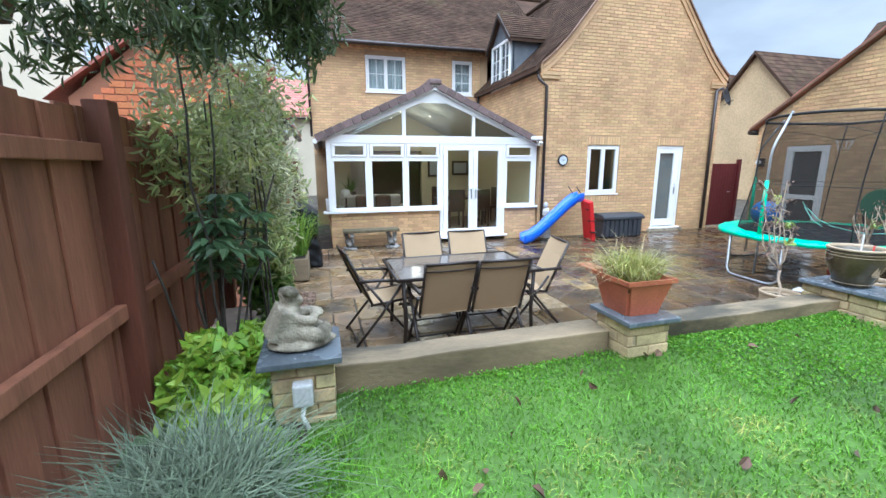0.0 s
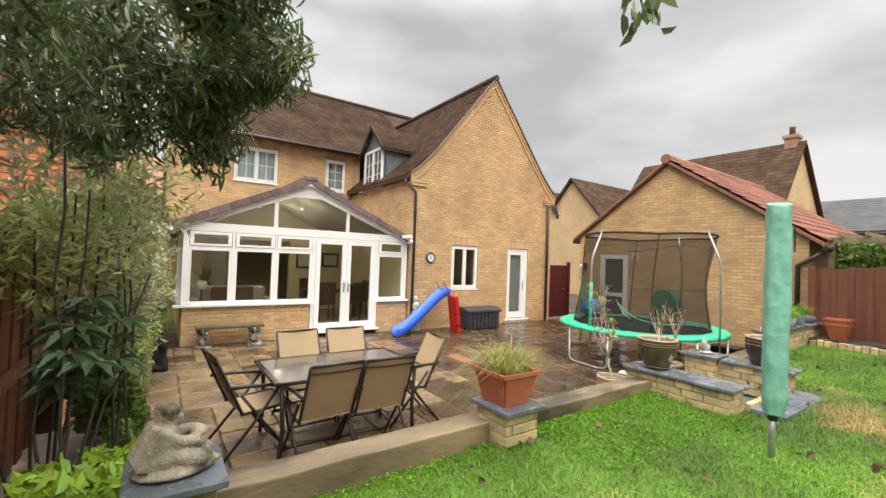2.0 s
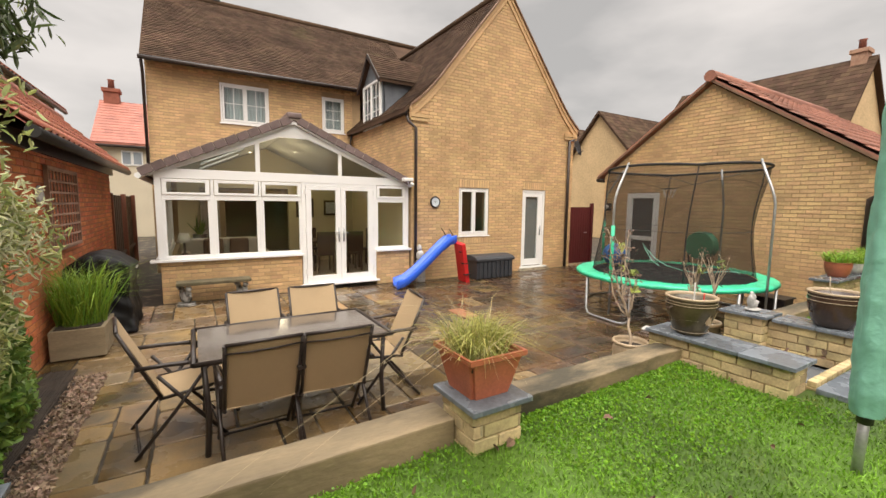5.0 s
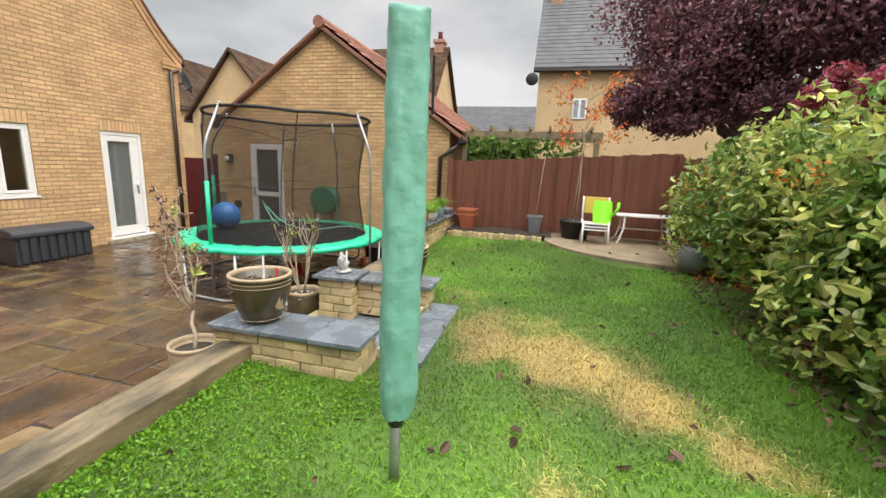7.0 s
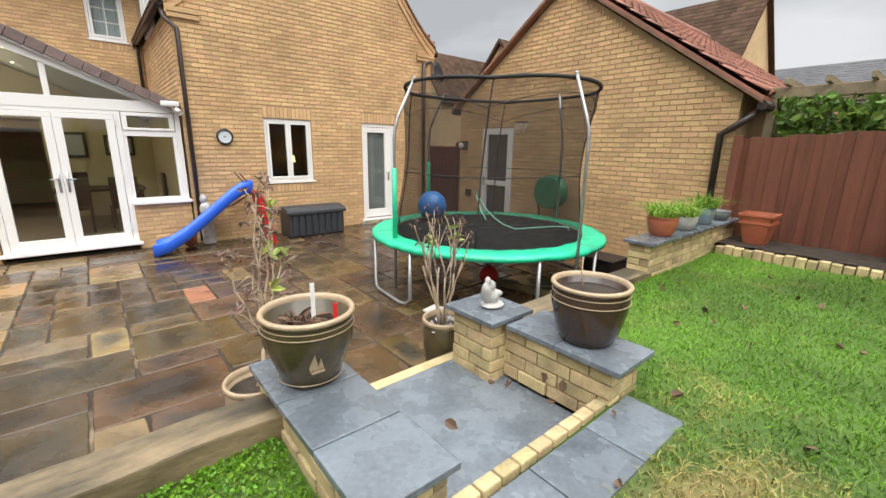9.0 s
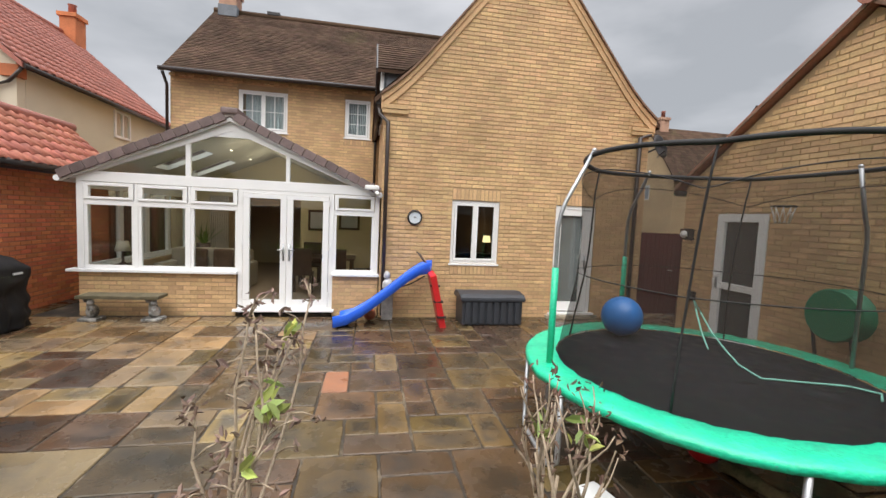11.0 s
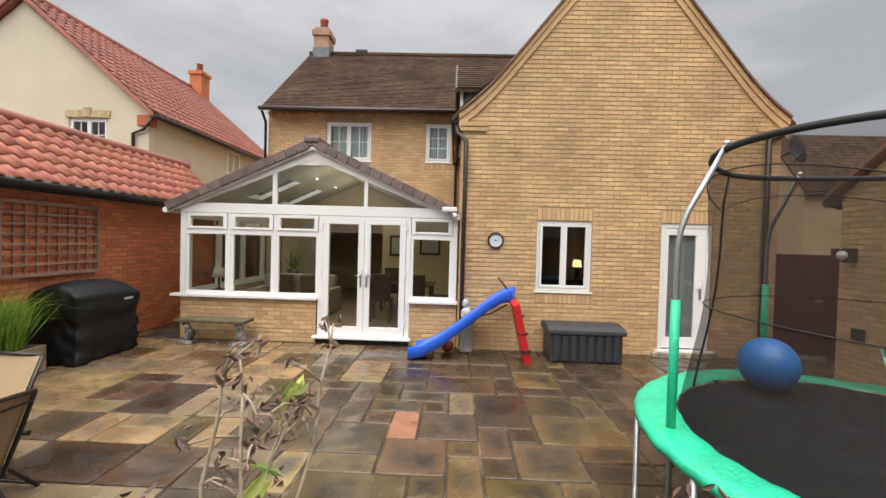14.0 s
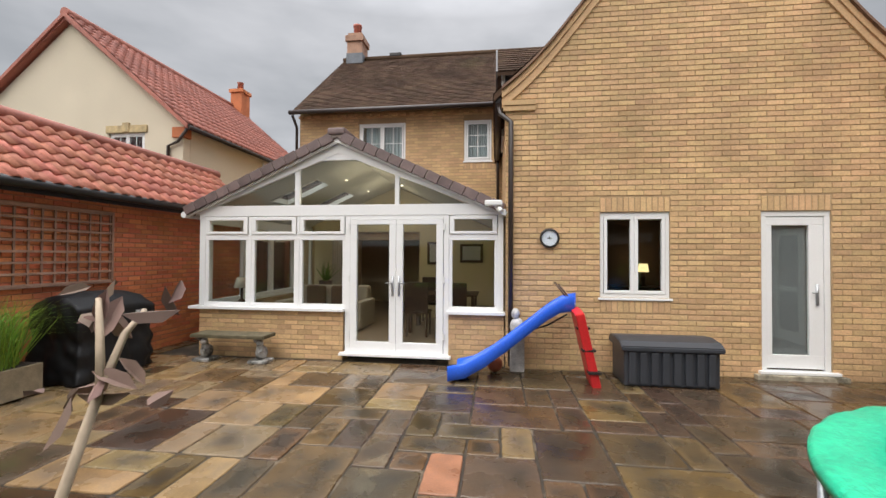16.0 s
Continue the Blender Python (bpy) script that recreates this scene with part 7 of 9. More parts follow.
clump_p = np.column_stack([4.52 + g.normal(size=130) * 0.06, 2.45 + g.normal(size=130) * 0.06, 0.95 + g.uniform(0, 0.06, 130)])
tagged(clump("dead_foliage", clump_p, 0.07, 0.02, DRY), "withered brown plant remains in the pot", "plant")
pot2 = round_pot("dark_glazed_pot", (5.87, 1.86, 0.739), 0.21, 0.33, POT_DARK, "dark brown glazed pot with a pale rim on the slate", POT_RIM)
for zf, rf in ((0.86, 0.965), (0.74, 0.985)):
    part("glaze_line", tube(B(), [(5.87 + 0.21 * rf * math.cos(k * math.pi / 24), 1.86 + 0.21 * rf * math.sin(k * math.pi / 24), 0.739 + 0.33 * zf) for k in range(49)], 0.003, 5), POT_RIM, pot2)
tagged(part("dead_stalk", tube(B(), [(5.84, 1.88, 1.0), (5.83, 1.9, 1.1), (5.85, 1.91, 1.2)], 0.004, 5), TWIG), "single dead stalk standing in the dark pot", "stalk")
round_pot("round_pot", (5.73, 2.9, 0.0), 0.165, 0.55, POT_BROWN, "olive glazed pot holding bare stems", POT_RIM, soil=0.07)
st = np.column_stack([5.73 + g.normal(size=60) * 0.06, 2.9 + g.normal(size=60) * 0.06, np.full(60, 0.495)])
tagged(clump("pebbles", st, 0.035, 0.03, STONE_PALE), "pale pebbles on the soil of the pot", "pebbles", kind="stuff")
round_pot("low_pot", (4.42, 2.93, 0.0), 0.165, 0.53, POT_RIM, "cream-rimmed low pot holding a bare shrub", POT_RIM, base=0.7)


def bare_shrub(name, base, height, spread, seed, label, green=40, lean=(0, 0), forks=4, levels=4, open_=0.6):
    rg = random.Random(seed)
    sh = thing(name, base, label, "shrub")
    tips = []

    def grow(p, d, L, r, lev, stem):
        pts = [p]
        q = p.copy()
        dd = d.copy()
        for i in range(4):
            dd = (dd + Vector((rg.uniform(-1, 1), rg.uniform(-1, 1), rg.uniform(-0.3, 0.7))) * 0.22).normalized()
            q = q + dd * L / 4
            pts.append(q.copy())
        piece = part("twig" if stem else "stem", tube(B(), pts, r, 5, r * 0.62), TWIG, stem or sh)
        stem = stem or piece
        tips.append(q)
        if lev > 0:
            for _ in range(rg.choice((2, 2, 3))):
                k = rg.choice((2, 3, 4))
                nd = (dd + Vector((rg.uniform(-1, 1), rg.uniform(-1, 1), rg.uniform(-0.2, 0.9))) * open_).normalized()
                grow(pts[k], nd, L * rg.uniform(0.55, 0.8), r * 0.6, lev - 1, stem)

    for k in range(forks):
        a = rg.uniform(0, 6.28)
        d0 = Vector((math.cos(a) * spread + lean[0], math.sin(a) * spread + lean[1], 1)).normalized()
        grow(Vector(base) + Vector((math.cos(a) * 0.04, math.sin(a) * 0.04, 0)), d0, height * rg.uniform(0.4, 0.55), 0.011, levels - 1, None)
    tp = np.array([t.to_tuple() for t in tips])
    if len(tp):
        rn = np.random.default_rng(seed)
        pk = tp[rn.integers(0, len(tp), int(len(tp) * 4))] + rn.normal(size=(int(len(tp) * 4), 3)) * 0.022
        clump("withered_leaves", pk, 0.032, 0.012, DRY, sh)
        gk = tp[rn.integers(0, len(tp), max(2, green // 7))]
        gp = np.repeat(gk, 7, axis=0) + rn.normal(size=(len(gk) * 7, 3)) * 0.02
        clump("green_leaves", gp, 0.075, 0.022, L_VAR, sh)
    return sh


def spreading_shrub(name, base, tips, seed, label):
    """A sparse shrub: each limb runs from the base to one tip and carries short twigs with curled leaves."""
    rg = random.Random(seed)
    sh = thing(name, base, label, "shrub")
    curled, fresh = [], []
    base = Vector(base)
    fork = base + Vector((0.12, 0.11, 0.25))
    part("trunk", tube(B(), [base, base + Vector((0.05, 0.03, 0.09)), base + Vector((0.07, 0.08, 0.17)), fork], 0.015, 8, 0.011), TWIG, sh)
    for k, (tip, leafy) in enumerate(tips):
        tip = Vector(tip)
        bend = Vector((rg.uniform(-0.06, 0.06), rg.uniform(-0.06, 0.06), rg.uniform(-0.10, -0.02)))
        pts_ = [fork + (tip - fork) * u_ + bend * math.sin(math.pi * u_) + Vector((rg.uniform(-1, 1), rg.uniform(-1, 1), rg.uniform(-1, 1))) * 0.016 for u_ in (0, 0.18, 0.36, 0.54, 0.72, 0.88, 1.0)]
        pts_[0], pts_[-1] = fork.copy(), tip
        limb_ = part("branch", tube(B(), pts_, 0.0085, 6, 0.004), TWIG, sh)
        for u_ in (2, 3, 4, 5, 6, 6):
            d_ = Vector((rg.uniform(-1, 1), rg.uniform(-1, 1), rg.uniform(-0.25, 0.9))).normalized() * rg.uniform(0.05, 0.14)
            q = pts_[u_] + d_
            part("twig", tube(B(), [pts_[u_], pts_[u_] + d_ * 0.5 + Vector((0, 0, 0.012)), q], 0.0042, 5, 0.0026), TWIG, limb_)
            curled += [q + Vector((rg.gauss(0, 0.016), rg.gauss(0, 0.016), rg.gauss(0, 0.014))) for _ in range(5)]
        curled += [tip + Vector((rg.gauss(0, 0.022), rg.gauss(0, 0.022), rg.gauss(0, 0.018))) for _ in range(9)]
        if leafy:
            fresh += [tip + Vector((rg.gauss(0, 0.02), rg.gauss(0, 0.02), rg.uniform(0, 0.05))) for _ in range(6)]
            fresh += [pts_[4] + Vector((rg.gauss(0, 0.02), rg.gauss(0, 0.02), rg.uniform(0, 0.05))) for _ in range(4)]
    clump("withered_leaves", np.array([c.to_tuple() for c in curled]), 0.036, 0.014, WITHERED, sh)
    clump("green_leaves", np.array([c.to_tuple() for c in fresh]), 0.09, 0.036, L_VAR, sh, "", (0, 0, 0.8), 0.6)
    return sh


WITHERED = mat("withered_leaf", (0.17, 0.11, 0.085), 0.8, 0.3, 8, 40, 0.2, rand="island", rvar=0.4, hue=0.02)
spreading_shrub("bare_shrub", (4.42, 2.93, 0.46), (((4.56, 3.12, 1.50), False), ((4.73, 3.45, 1.50), False), ((4.38, 3.12, 1.18), False), ((4.66, 3.10, 1.13), True), ((4.69, 3.26, 1.38), True), ((4.56, 3.22, 1.42), False),
                ((4.62, 3.32, 1.27), False), ((4.60, 3.20, 1.30), False)), 3, "mostly bare magnolia shrub with withered buds and few green leaves")
bare_shrub("potted_twigs", (5.73, 2.9, 0.48), 0.85, 0.07, 8, "bare pale stems with small dry leaves in the pot", 20, (0, 0), 5, 3)

# ---------------------------------------------------------------- patio furniture
def chair_at(m, first=[None]):
    if first[0] is None:
        c = thing("patio_chair", (0, 0, 0), "folding patio chair with tan mesh fabric and dark brown metal frame", "chair", "patio chairs")
        # faces +y; the back leans towards -y
        bm_ = B()
        for x in (-0.24, 0.24):
            tube(bm_, [(x, 0.02, 0.40), (x, -0.10, 0.66), (x, -0.215, 0.93)], 0.013, 8)
        tube(bm_, [(-0.24, -0.215, 0.93), (0.24, -0.215, 0.93)], 0.013, 8)
        tube(bm_, [(-0.24, -0.2, 0.87), (-0.08, -0.2, 0.862), (0.08, -0.2, 0.862), (0.24, -0.2, 0.87)], 0.007, 6)
        part("back_frame", bm_, FRAME_BR, c)
        bm_ = B()
        bmesh.ops.create_grid(bm_, x_segments=10, y_segments=14, size=0.5)
        for v_ in bm_.verts:
            u_, w_ = v_.co.x * 0.46, v_.co.y + 0.5
            v_.co = Vector((u_, 0.03 - 0.235 * w_ - 0.02 * (1 - (u_ / 0.23) ** 2), 0.41 + 0.52 * w_))
        ob_ = part("backrest", bm_, TEXTILENE, c)
        ob_.modifiers.new("thickness", "SOLIDIFY").thickness = 0.004
        bm_ = B()
        bmesh.ops.create_grid(bm_, x_segments=10, y_segments=10, size=0.5)
        for v_ in bm_.verts:
            u_, w_ = v_.co.x * 0.46, v_.co.y + 0.5
            v_.co = Vector((u_, 0.02 + 0.43 * w_, 0.405 + 0.025 * w_ - 0.02 * (1 - (u_ / 0.23) ** 2) * math.sin(math.pi * w_)))
        ob_ = part("seat", bm_, TEXTILENE, c)
        ob_.modifiers.new("thickness", "SOLIDIFY").thickness = 0.004
        bm_ = B()
        for x in (-0.24, 0.24):
            tube(bm_, [(x, 0.0, 0.40), (x, 0.45, 0.43)], 0.013, 8)
        tube(bm_, [(-0.24, 0.45, 0.43), (0.24, 0.45, 0.43)], 0.013, 8)
        part("seat_frame", bm_, FRAME_BR, c)
        for x in (-0.265, 0.265):
            part("leg", tube(B(), [(x, -0.16, 0.0), (x, 0.10, 0.30), (x, 0.34, 0.62)], 0.014, 8), FRAME_BR, c)
            part("leg", tube(B(), [(x * 0.96, 0.43, 0.0), (x * 0.96, 0.2, 0.3), (x * 0.96, -0.0, 0.58)], 0.014, 8), FRAME_BR, c)
            part("armrest", tube(B(), [(x, -0.13, 0.66), (x, 0.05, 0.655), (x, 0.25, 0.635), (x, 0.38, 0.61)], 0.017, 8), FRAME_BR, c)
        part("stretcher", tube(B(), [(-0.265, -0.13, 0.035), (0.265, -0.13, 0.035)], 0.01, 8), FRAME_BR, c)
        part("stretcher", tube(B(), [(-0.255, 0.4, 0.035), (0.255, 0.4, 0.035)], 0.01, 8), FRAME_BR, c)
        c.matrix_basis = m
        first[0] = c
        return c
    return copy_thing(first[0], m)


for x, y, rz in ((1.19, 3.60, 2), (1.70, 3.58, -3), (1.32, 4.86, 183), (1.89, 4.84, 178), (0.52, 4.27, -82), (2.50, 4.2, 82)):
    chair_at(pose(x, y, 0, 0, 0, rz))
tb = thing("patio_table", (1.52, 4.2, 0), "rectangular glass-topped patio table with dark brown metal frame", "table")
TX0, TX1, TY0, TY1 = 0.78, 2.26, 3.74, 4.66
part("tabletop", box(B(), TX0 + 0.03, TX1 - 0.03, TY0 + 0.03, TY1 - 0.03, 0.712, 0.72, 0.002), TINT, tb)
bm = B()
for a, b in (((TX0, TY0), (TX1, TY0)), ((TX0, TY1), (TX1, TY1)), ((TX0, TY0), (TX0, TY1)), ((TX1, TY0), (TX1, TY1))):
    tube(bm, [(*a, 0.71), (*b, 0.71)], 0.018, 8)
part("rim", bm, FRAME_BR, tb)
for x, y in ((TX0 + 0.06, TY0 + 0.06), (TX1 - 0.06, TY0 + 0.06), (TX0 + 0.06, TY1 - 0.06), (TX1 - 0.06, TY1 - 0.06)):
    part("leg", tube(B(), [(x, y, 0.7), (x + 0.02 * (1 if x < 1.5 else -1), y, 0.3), (x, y, 0.0)], 0.02, 8), FRAME_BR, tb)
part("cross_bar", tube(B(), [(TX0 + 0.08, 4.2, 0.33), (TX1 - 0.08, 4.2, 0.33)], 0.014, 8), FRAME_BR, tb)

# covered rotary airer
air = thing("rotary_airer", (3.61, 1.11, 0.48), "folded rotary clothes airer under a green fabric cover", "clothes airer")
part("pole", tube(B(), [(3.665, 1.13, 0.43), (3.64, 1.115, 0.86)], 0.022, 12), STEEL, air)
part("collar", tube(B(), [(3.647, 1.118, 0.77), (3.642, 1.115, 0.83)], 0.034, 12), BLACK_PL, air)
bm = B()
rows, segs = 80, 28
rings = []
for i in range(rows + 1):
    t = i / rows
    cx_, cy_ = 3.645 + 0.055 * t, 1.113
    zz = 0.815 + 1.545 * t
    ring = []
    for k in range(segs):
        a = 2 * math.pi * k / segs
        sq = 1.0 / max(abs(math.cos(a)), abs(math.sin(a))) ** 0.55
        r_ = 0.070 * sq * (1.0 + 0.05 * math.sin(t * 3.0)) * (0.72 + 0.28 * min(1, t * 14))
        r_ += 0.012 * noise.noise((math.cos(a) * 2.2, math.sin(a) * 2.2, zz * 5.5)) + 0.010 * (0.5 - abs(noise.noise((math.cos(a) * 3, math.sin(a) * 3, zz * 11 + math.cos(a) * 2))))
        ring.append(bm.verts.new((cx_ + r_ * math.cos(a + 0.5), cy_ + r_ * math.sin(a + 0.5), zz + (0.02 * math.cos(a) if i == rows else 0))))
    rings.append(ring)
for i in range(rows):
    for k in range(segs):
        bm.faces.new((rings[i][k], rings[i][(k + 1) % segs], rings[i + 1][(k + 1) % segs], rings[i + 1][k])).smooth = True
bm.faces.new(rings[-1])
part("cover", bm, GREEN_COVER, air)
part("label_print", box(B(), 3.70, 3.715, 1.018, 1.024, 2.0, 2.2), BLACK_PL, air)

# trampoline
TC, TZ = (7.89, 4.60), 0.68
tr = thing("trampoline", (*TC, 0), "round trampoline with green edge pad and black safety net", "trampoline")


def circ(r, z, a):
    return Vector((TC[0] + r * math.cos(a), TC[1] + r * math.sin(a), z))


SEG = 144
for nm, prof, m_ in (("mat", [(0.0, TZ + 0.012), (1.22, TZ + 0.012), (1.24, TZ + 0.004)], MAT_BLACK), ("edge_pad", [(1.245, TZ + 0.018), (1.255, TZ + 0.026), (1.33, TZ + 0.03), (1.42, TZ + 0.028), (1.50, TZ + 0.022), (1.525, TZ + 0.002), (1.525, TZ - 0.042), (1.515, TZ - 0.042)], GREEN_PAD)):
    bm = B()
    rings = []
    for r_, z_ in prof:
        rings.append([bm.verts.new(circ(r_ * (1 + (0.006 * noise.noise((k * 0.7, z_ * 9, r_)) if nm == "edge_pad" else 0)), z_ + ((0.012 * noise.noise((k * 0.45, r_ * 7, 3)) + 0.007 * noise.noise((k * 1.9, r_ * 2, 8))) if nm == "edge_pad" else 0), 2 * math.pi * k / SEG)) for k in range(SEG)])
    for i in range(len(rings) - 1):
        for k in range(SEG):
            bm.faces.new((rings[i][k], rings[i][(k + 1) % SEG], rings[i + 1][(k + 1) % SEG], rings[i + 1][k])).smooth = True
    bmesh.ops.remove_doubles(bm, verts=bm.verts, dist=0.0005)
    part(nm, bm, m_, tr)
bm = B()
tube(bm, [circ(1.5, TZ - 0.02, 2 * math.pi * k / SEG) for k in range(SEG + 1)], 0.02, 8)
part("rim_tube", bm, STEEL, tr)
ANG = [math.radians(174), math.radians(263), math.radians(354), math.radians(83)]
for a in ANG:
    a0, a1 = a - 0.3, a + 0.3
    part("leg", tube(B(), [circ(1.5, TZ - 0.02, a0), circ(1.5, 0.10, a0), circ(1.5, 0.03, a0 + 0.05), circ(1.5, 0.02, a0 + 0.12), circ(1.5, 0.02, a1 - 0.12), circ(1.5, 0.03, a1 - 0.05), circ(1.5, 0.10, a1), circ(1.5, TZ - 0.02, a1)], 0.02, 8), STEEL, tr)
for a, r0, r1 in zip(ANG, (1.38, 1.54, 1.40, 1.52), (1.12, 1.32, 1.26, 1.12)):
    p = part("net_pole", tube(B(), [circ(r0, 0.08, a), circ(r0, 1.85, a), circ(r0 - 0.015, 1.96, a), circ(r0 - 0.05, 2.07, a), circ(r1, 2.49, a)], 0.0175, 8), STEEL, tr)
    if a in (ANG[0], ANG[3]):
        part("foam_sleeve", tube(B(), [circ(r0, TZ + 0.03, a), circ(r0, 1.52, a)], 0.028, 10), GREEN_PAD, p)
    part("pole_cap", ball(B(), circ(r1, 2.495, a), 0.021, None, 10), STEEL, p)
# net: hangs between the pole tops, pulled in towards the mat
NS, NR = 96, 16
NET_TOP = 2.46


def net_point(t, a, out=0.0):
    """A point of the net: t from the mat (0) to the top hoop (1), which stands a little off the mat's centre."""
    da = min(abs((a - b + math.pi) % (2 * math.pi) - math.pi) for b in ANG)
    sag = (da / (math.pi / 4)) ** 2
    r_ = 1.23 - 0.02 * t - 0.06 * sag * t - 0.10 * math.sin(math.pi * min(1.0, t * 1.08)) ** 1.3 * (1 - 0.3 * sag) + out
    q = circ(r_, TZ + 0.02 + (NET_TOP - 0.03 * sag - TZ - 0.02) * t, a)
    return q + Vector((0.08, -0.08, 0)) * t ** 2


bm = B()
grid = [[bm.verts.new(net_point(i / NR, 2 * math.pi * k / NS)) for k in range(NS)] for i in range(NR + 1)]
for i in range(NR):
    for k in range(NS):
        bm.faces.new((grid[i][k], grid[i][(k + 1) % NS], grid[i + 1][(k + 1) % NS], grid[i + 1][k])).smooth = True
part("safety_net", bm, NET, tr, "black see-through safety net")


def band(height, droop, rad, name):
    """A strap round the net that droops between the poles."""
    pts_ = []
    for k in range(NS + 1):
        a = 2 * math.pi * k / NS
        da = min(abs((a - b + math.pi) % (2 * math.pi) - math.pi) for b in ANG)
        pts_.append(net_point(height - droop * (da / (math.pi / 4)) ** 2, a, 0.006))
    part(name, tube(B(), pts_, rad, 6), NET_BAND, tr)


band(1.0, 0.0, 0.022, "top_band")
band(0.92, 0.09, 0.004, "webbing")
band(0.43, 0.0, 0.0045, "webbing")
for k in range(4):
    a = ANG[k] + math.pi / 4
    part("webbing", tube(B(), [net_point(u_ / 8, a, 0.005) for u_ in range(9)], 0.009, 6), NET_BAND, tr)
rp = thing("skipping_rope", (8.3, 3.9, 0.7), "mint-green cord hanging and trailing over the trampoline mat", "cord")
part("cord", tube(B(), [(8.35, 5.05, 0.705), (8.52, 5.32, 0.78), (8.6, 5.5, 0.95), (8.64, 5.6, 1.08), (8.66, 5.52, 0.97), (8.62, 5.3, 0.8), (8.5, 5.0, 0.71), (8.25, 4.6, 0.705), (8.15, 4.3, 0.705), (8.45, 4.2, 0.705), (8.75, 4.1, 0.705), (8.85, 3.95, 0.705), (8.7, 3.85, 0.705)], 0.009, 6), mat("mint_cord", (0.25, 0.62, 0.5), 0.6, 0.1), rp)
tagged(part("exercise_ball", ball(B(), (7.74, 5.59, 0.905), 0.215, None, 28), BLUE_BALL), "shiny blue exercise ball on the trampoline mat", "ball")
# clutter under the trampoline
for x, y, r_, m_, lab in ((7.72, 4.35, 0.13, RED_SL, "faded red play ball under the trampoline"), (8.68, 3.60, 0.11, TERRA, "orange play ball under the trampoline")):
    tagged(part("play_ball", ball(B(), (x, y, r_), r_), m_), lab, "ball")
wbd = thing("white_board", (6.62, 3.9, 0.0), "grubby white plastic board lying beside the trampoline leg", "board")
part("sheet", box(B(), -0.10, 0.10, -0.26, 0.26, 0.004, 0.03, 0.008, pose(6.62, 3.9, 0, 0, 0, 14)), WHITE_PL, wbd)
lg = thing("rotting_log", (7.85, 3.78, 0.0), "rough mossy log lying under the trampoline", "log")
bm = tube(B(), [(7.78, 4.22, 0.05), (7.82, 4.0, 0.055), (7.87, 3.7, 0.05), (7.92, 3.38, 0.045)], 0.055, 10)
bmesh.ops.subdivide_edges(bm, edges=list(bm.edges), cuts=3, use_grid_fill=True)
for v_ in bm.verts:
    v_.co += Vector((1, 1, 0.6)) * 0.03 * noise.noise(v_.co * 11)
    v_.co.z = max(v_.co.z, 0.002)
part("wood", bm, mat("rotten_wood", (0.16, 0.12, 0.06), 0.9, 0.4, 9, 60, 0.8, second=(0.05, 0.06, 0.02), sec_pos=(0.45, 0.65)), lg)
crt = thing("dark_crate", (9.0, 3.45, 0.0), "dark plastic crate stored under the trampoline", "crate")
part("body", box(B(), 8.82, 9.22, 3.25, 3.68, 0.0, 0.34, 0.02), BLACK_PL, crt)
part("rim", box(B(), 8.80, 9.24, 3.23, 3.70, 0.34, 0.37, 0.01), BLACK_PL, crt)

# ---------------------------------------------------------------- things against the house
sl = thing("toddler_slide", (5.4, 8.75, 0), "plastic toddler slide with blue chute and red ladder", "slide")
ctr = [(4.50, 0.075), (4.72, 0.12), (4.98, 0.27), (5.25, 0.47), (5.5, 0.665), (5.72, 0.84), (5.92, 0.96), (6.1, 0.99)]
bm = B()
prof = [(-0.23, 0.11), (-0.21, 0.13), (-0.18, 0.11), (-0.16, 0.02), (-0.1, 0.0), (0.1, 0.0), (0.16, 0.02), (0.18, 0.11), (0.21, 0.13), (0.23, 0.11), (0.215, -0.06), (0.19, -0.07), (0.15, -0.04), (-0.15, -0.04), (-0.19, -0.07), (-0.215, -0.06)]
rings = [[bm.verts.new((x + 0.22 * p, 8.60 + 0.11 * (x - 4.5) + p, z_ + q)) for p, q in prof] for x, z_ in ctr]
for i in range(len(rings) - 1):
    for k in range(len(prof)):
        bm.faces.new((rings[i][k], rings[i][(k + 1) % len(prof)], rings[i + 1][(k + 1) % len(prof)], rings[i + 1][k])).smooth = True
bm.faces.new(rings[0][::-1])
bm.faces.new(rings[-1])
bmesh.ops.recalc_face_normals(bm, faces=bm.faces)
part("chute", bm, BLUE_SL, sl)
part("ladder", box(B(), -0.055, 0.055, -0.17, 0.17, 0, 0.98, 0.02, pose(6.30, 8.60, 0, 8, -14, 0)), RED_SL, sl, "red plastic ladder")
for k in range(3):
    part("tread", box(B(), 6.18 - 0.068 * k, 6.34 - 0.068 * k, 8.36 + 0.0 * k, 8.46, 0.18 + k * 0.27, 0.21 + k * 0.27, 0.006), BLACK_PL, sl)
for y in (8.6, 8.95):
    part("handrail", tube(B(), [(6.1, y, 0.85), (6.02, y, 1.05), (5.86, y, 1.26)], 0.012, 6), DARK_WOOD, sl)
part("strut", tube(B(), [(6.0, 8.78, 0.85), (5.75, 8.78, 0.7), (5.5, 8.78, 0.62)], 0.012, 6), BLACK_PL, sl)

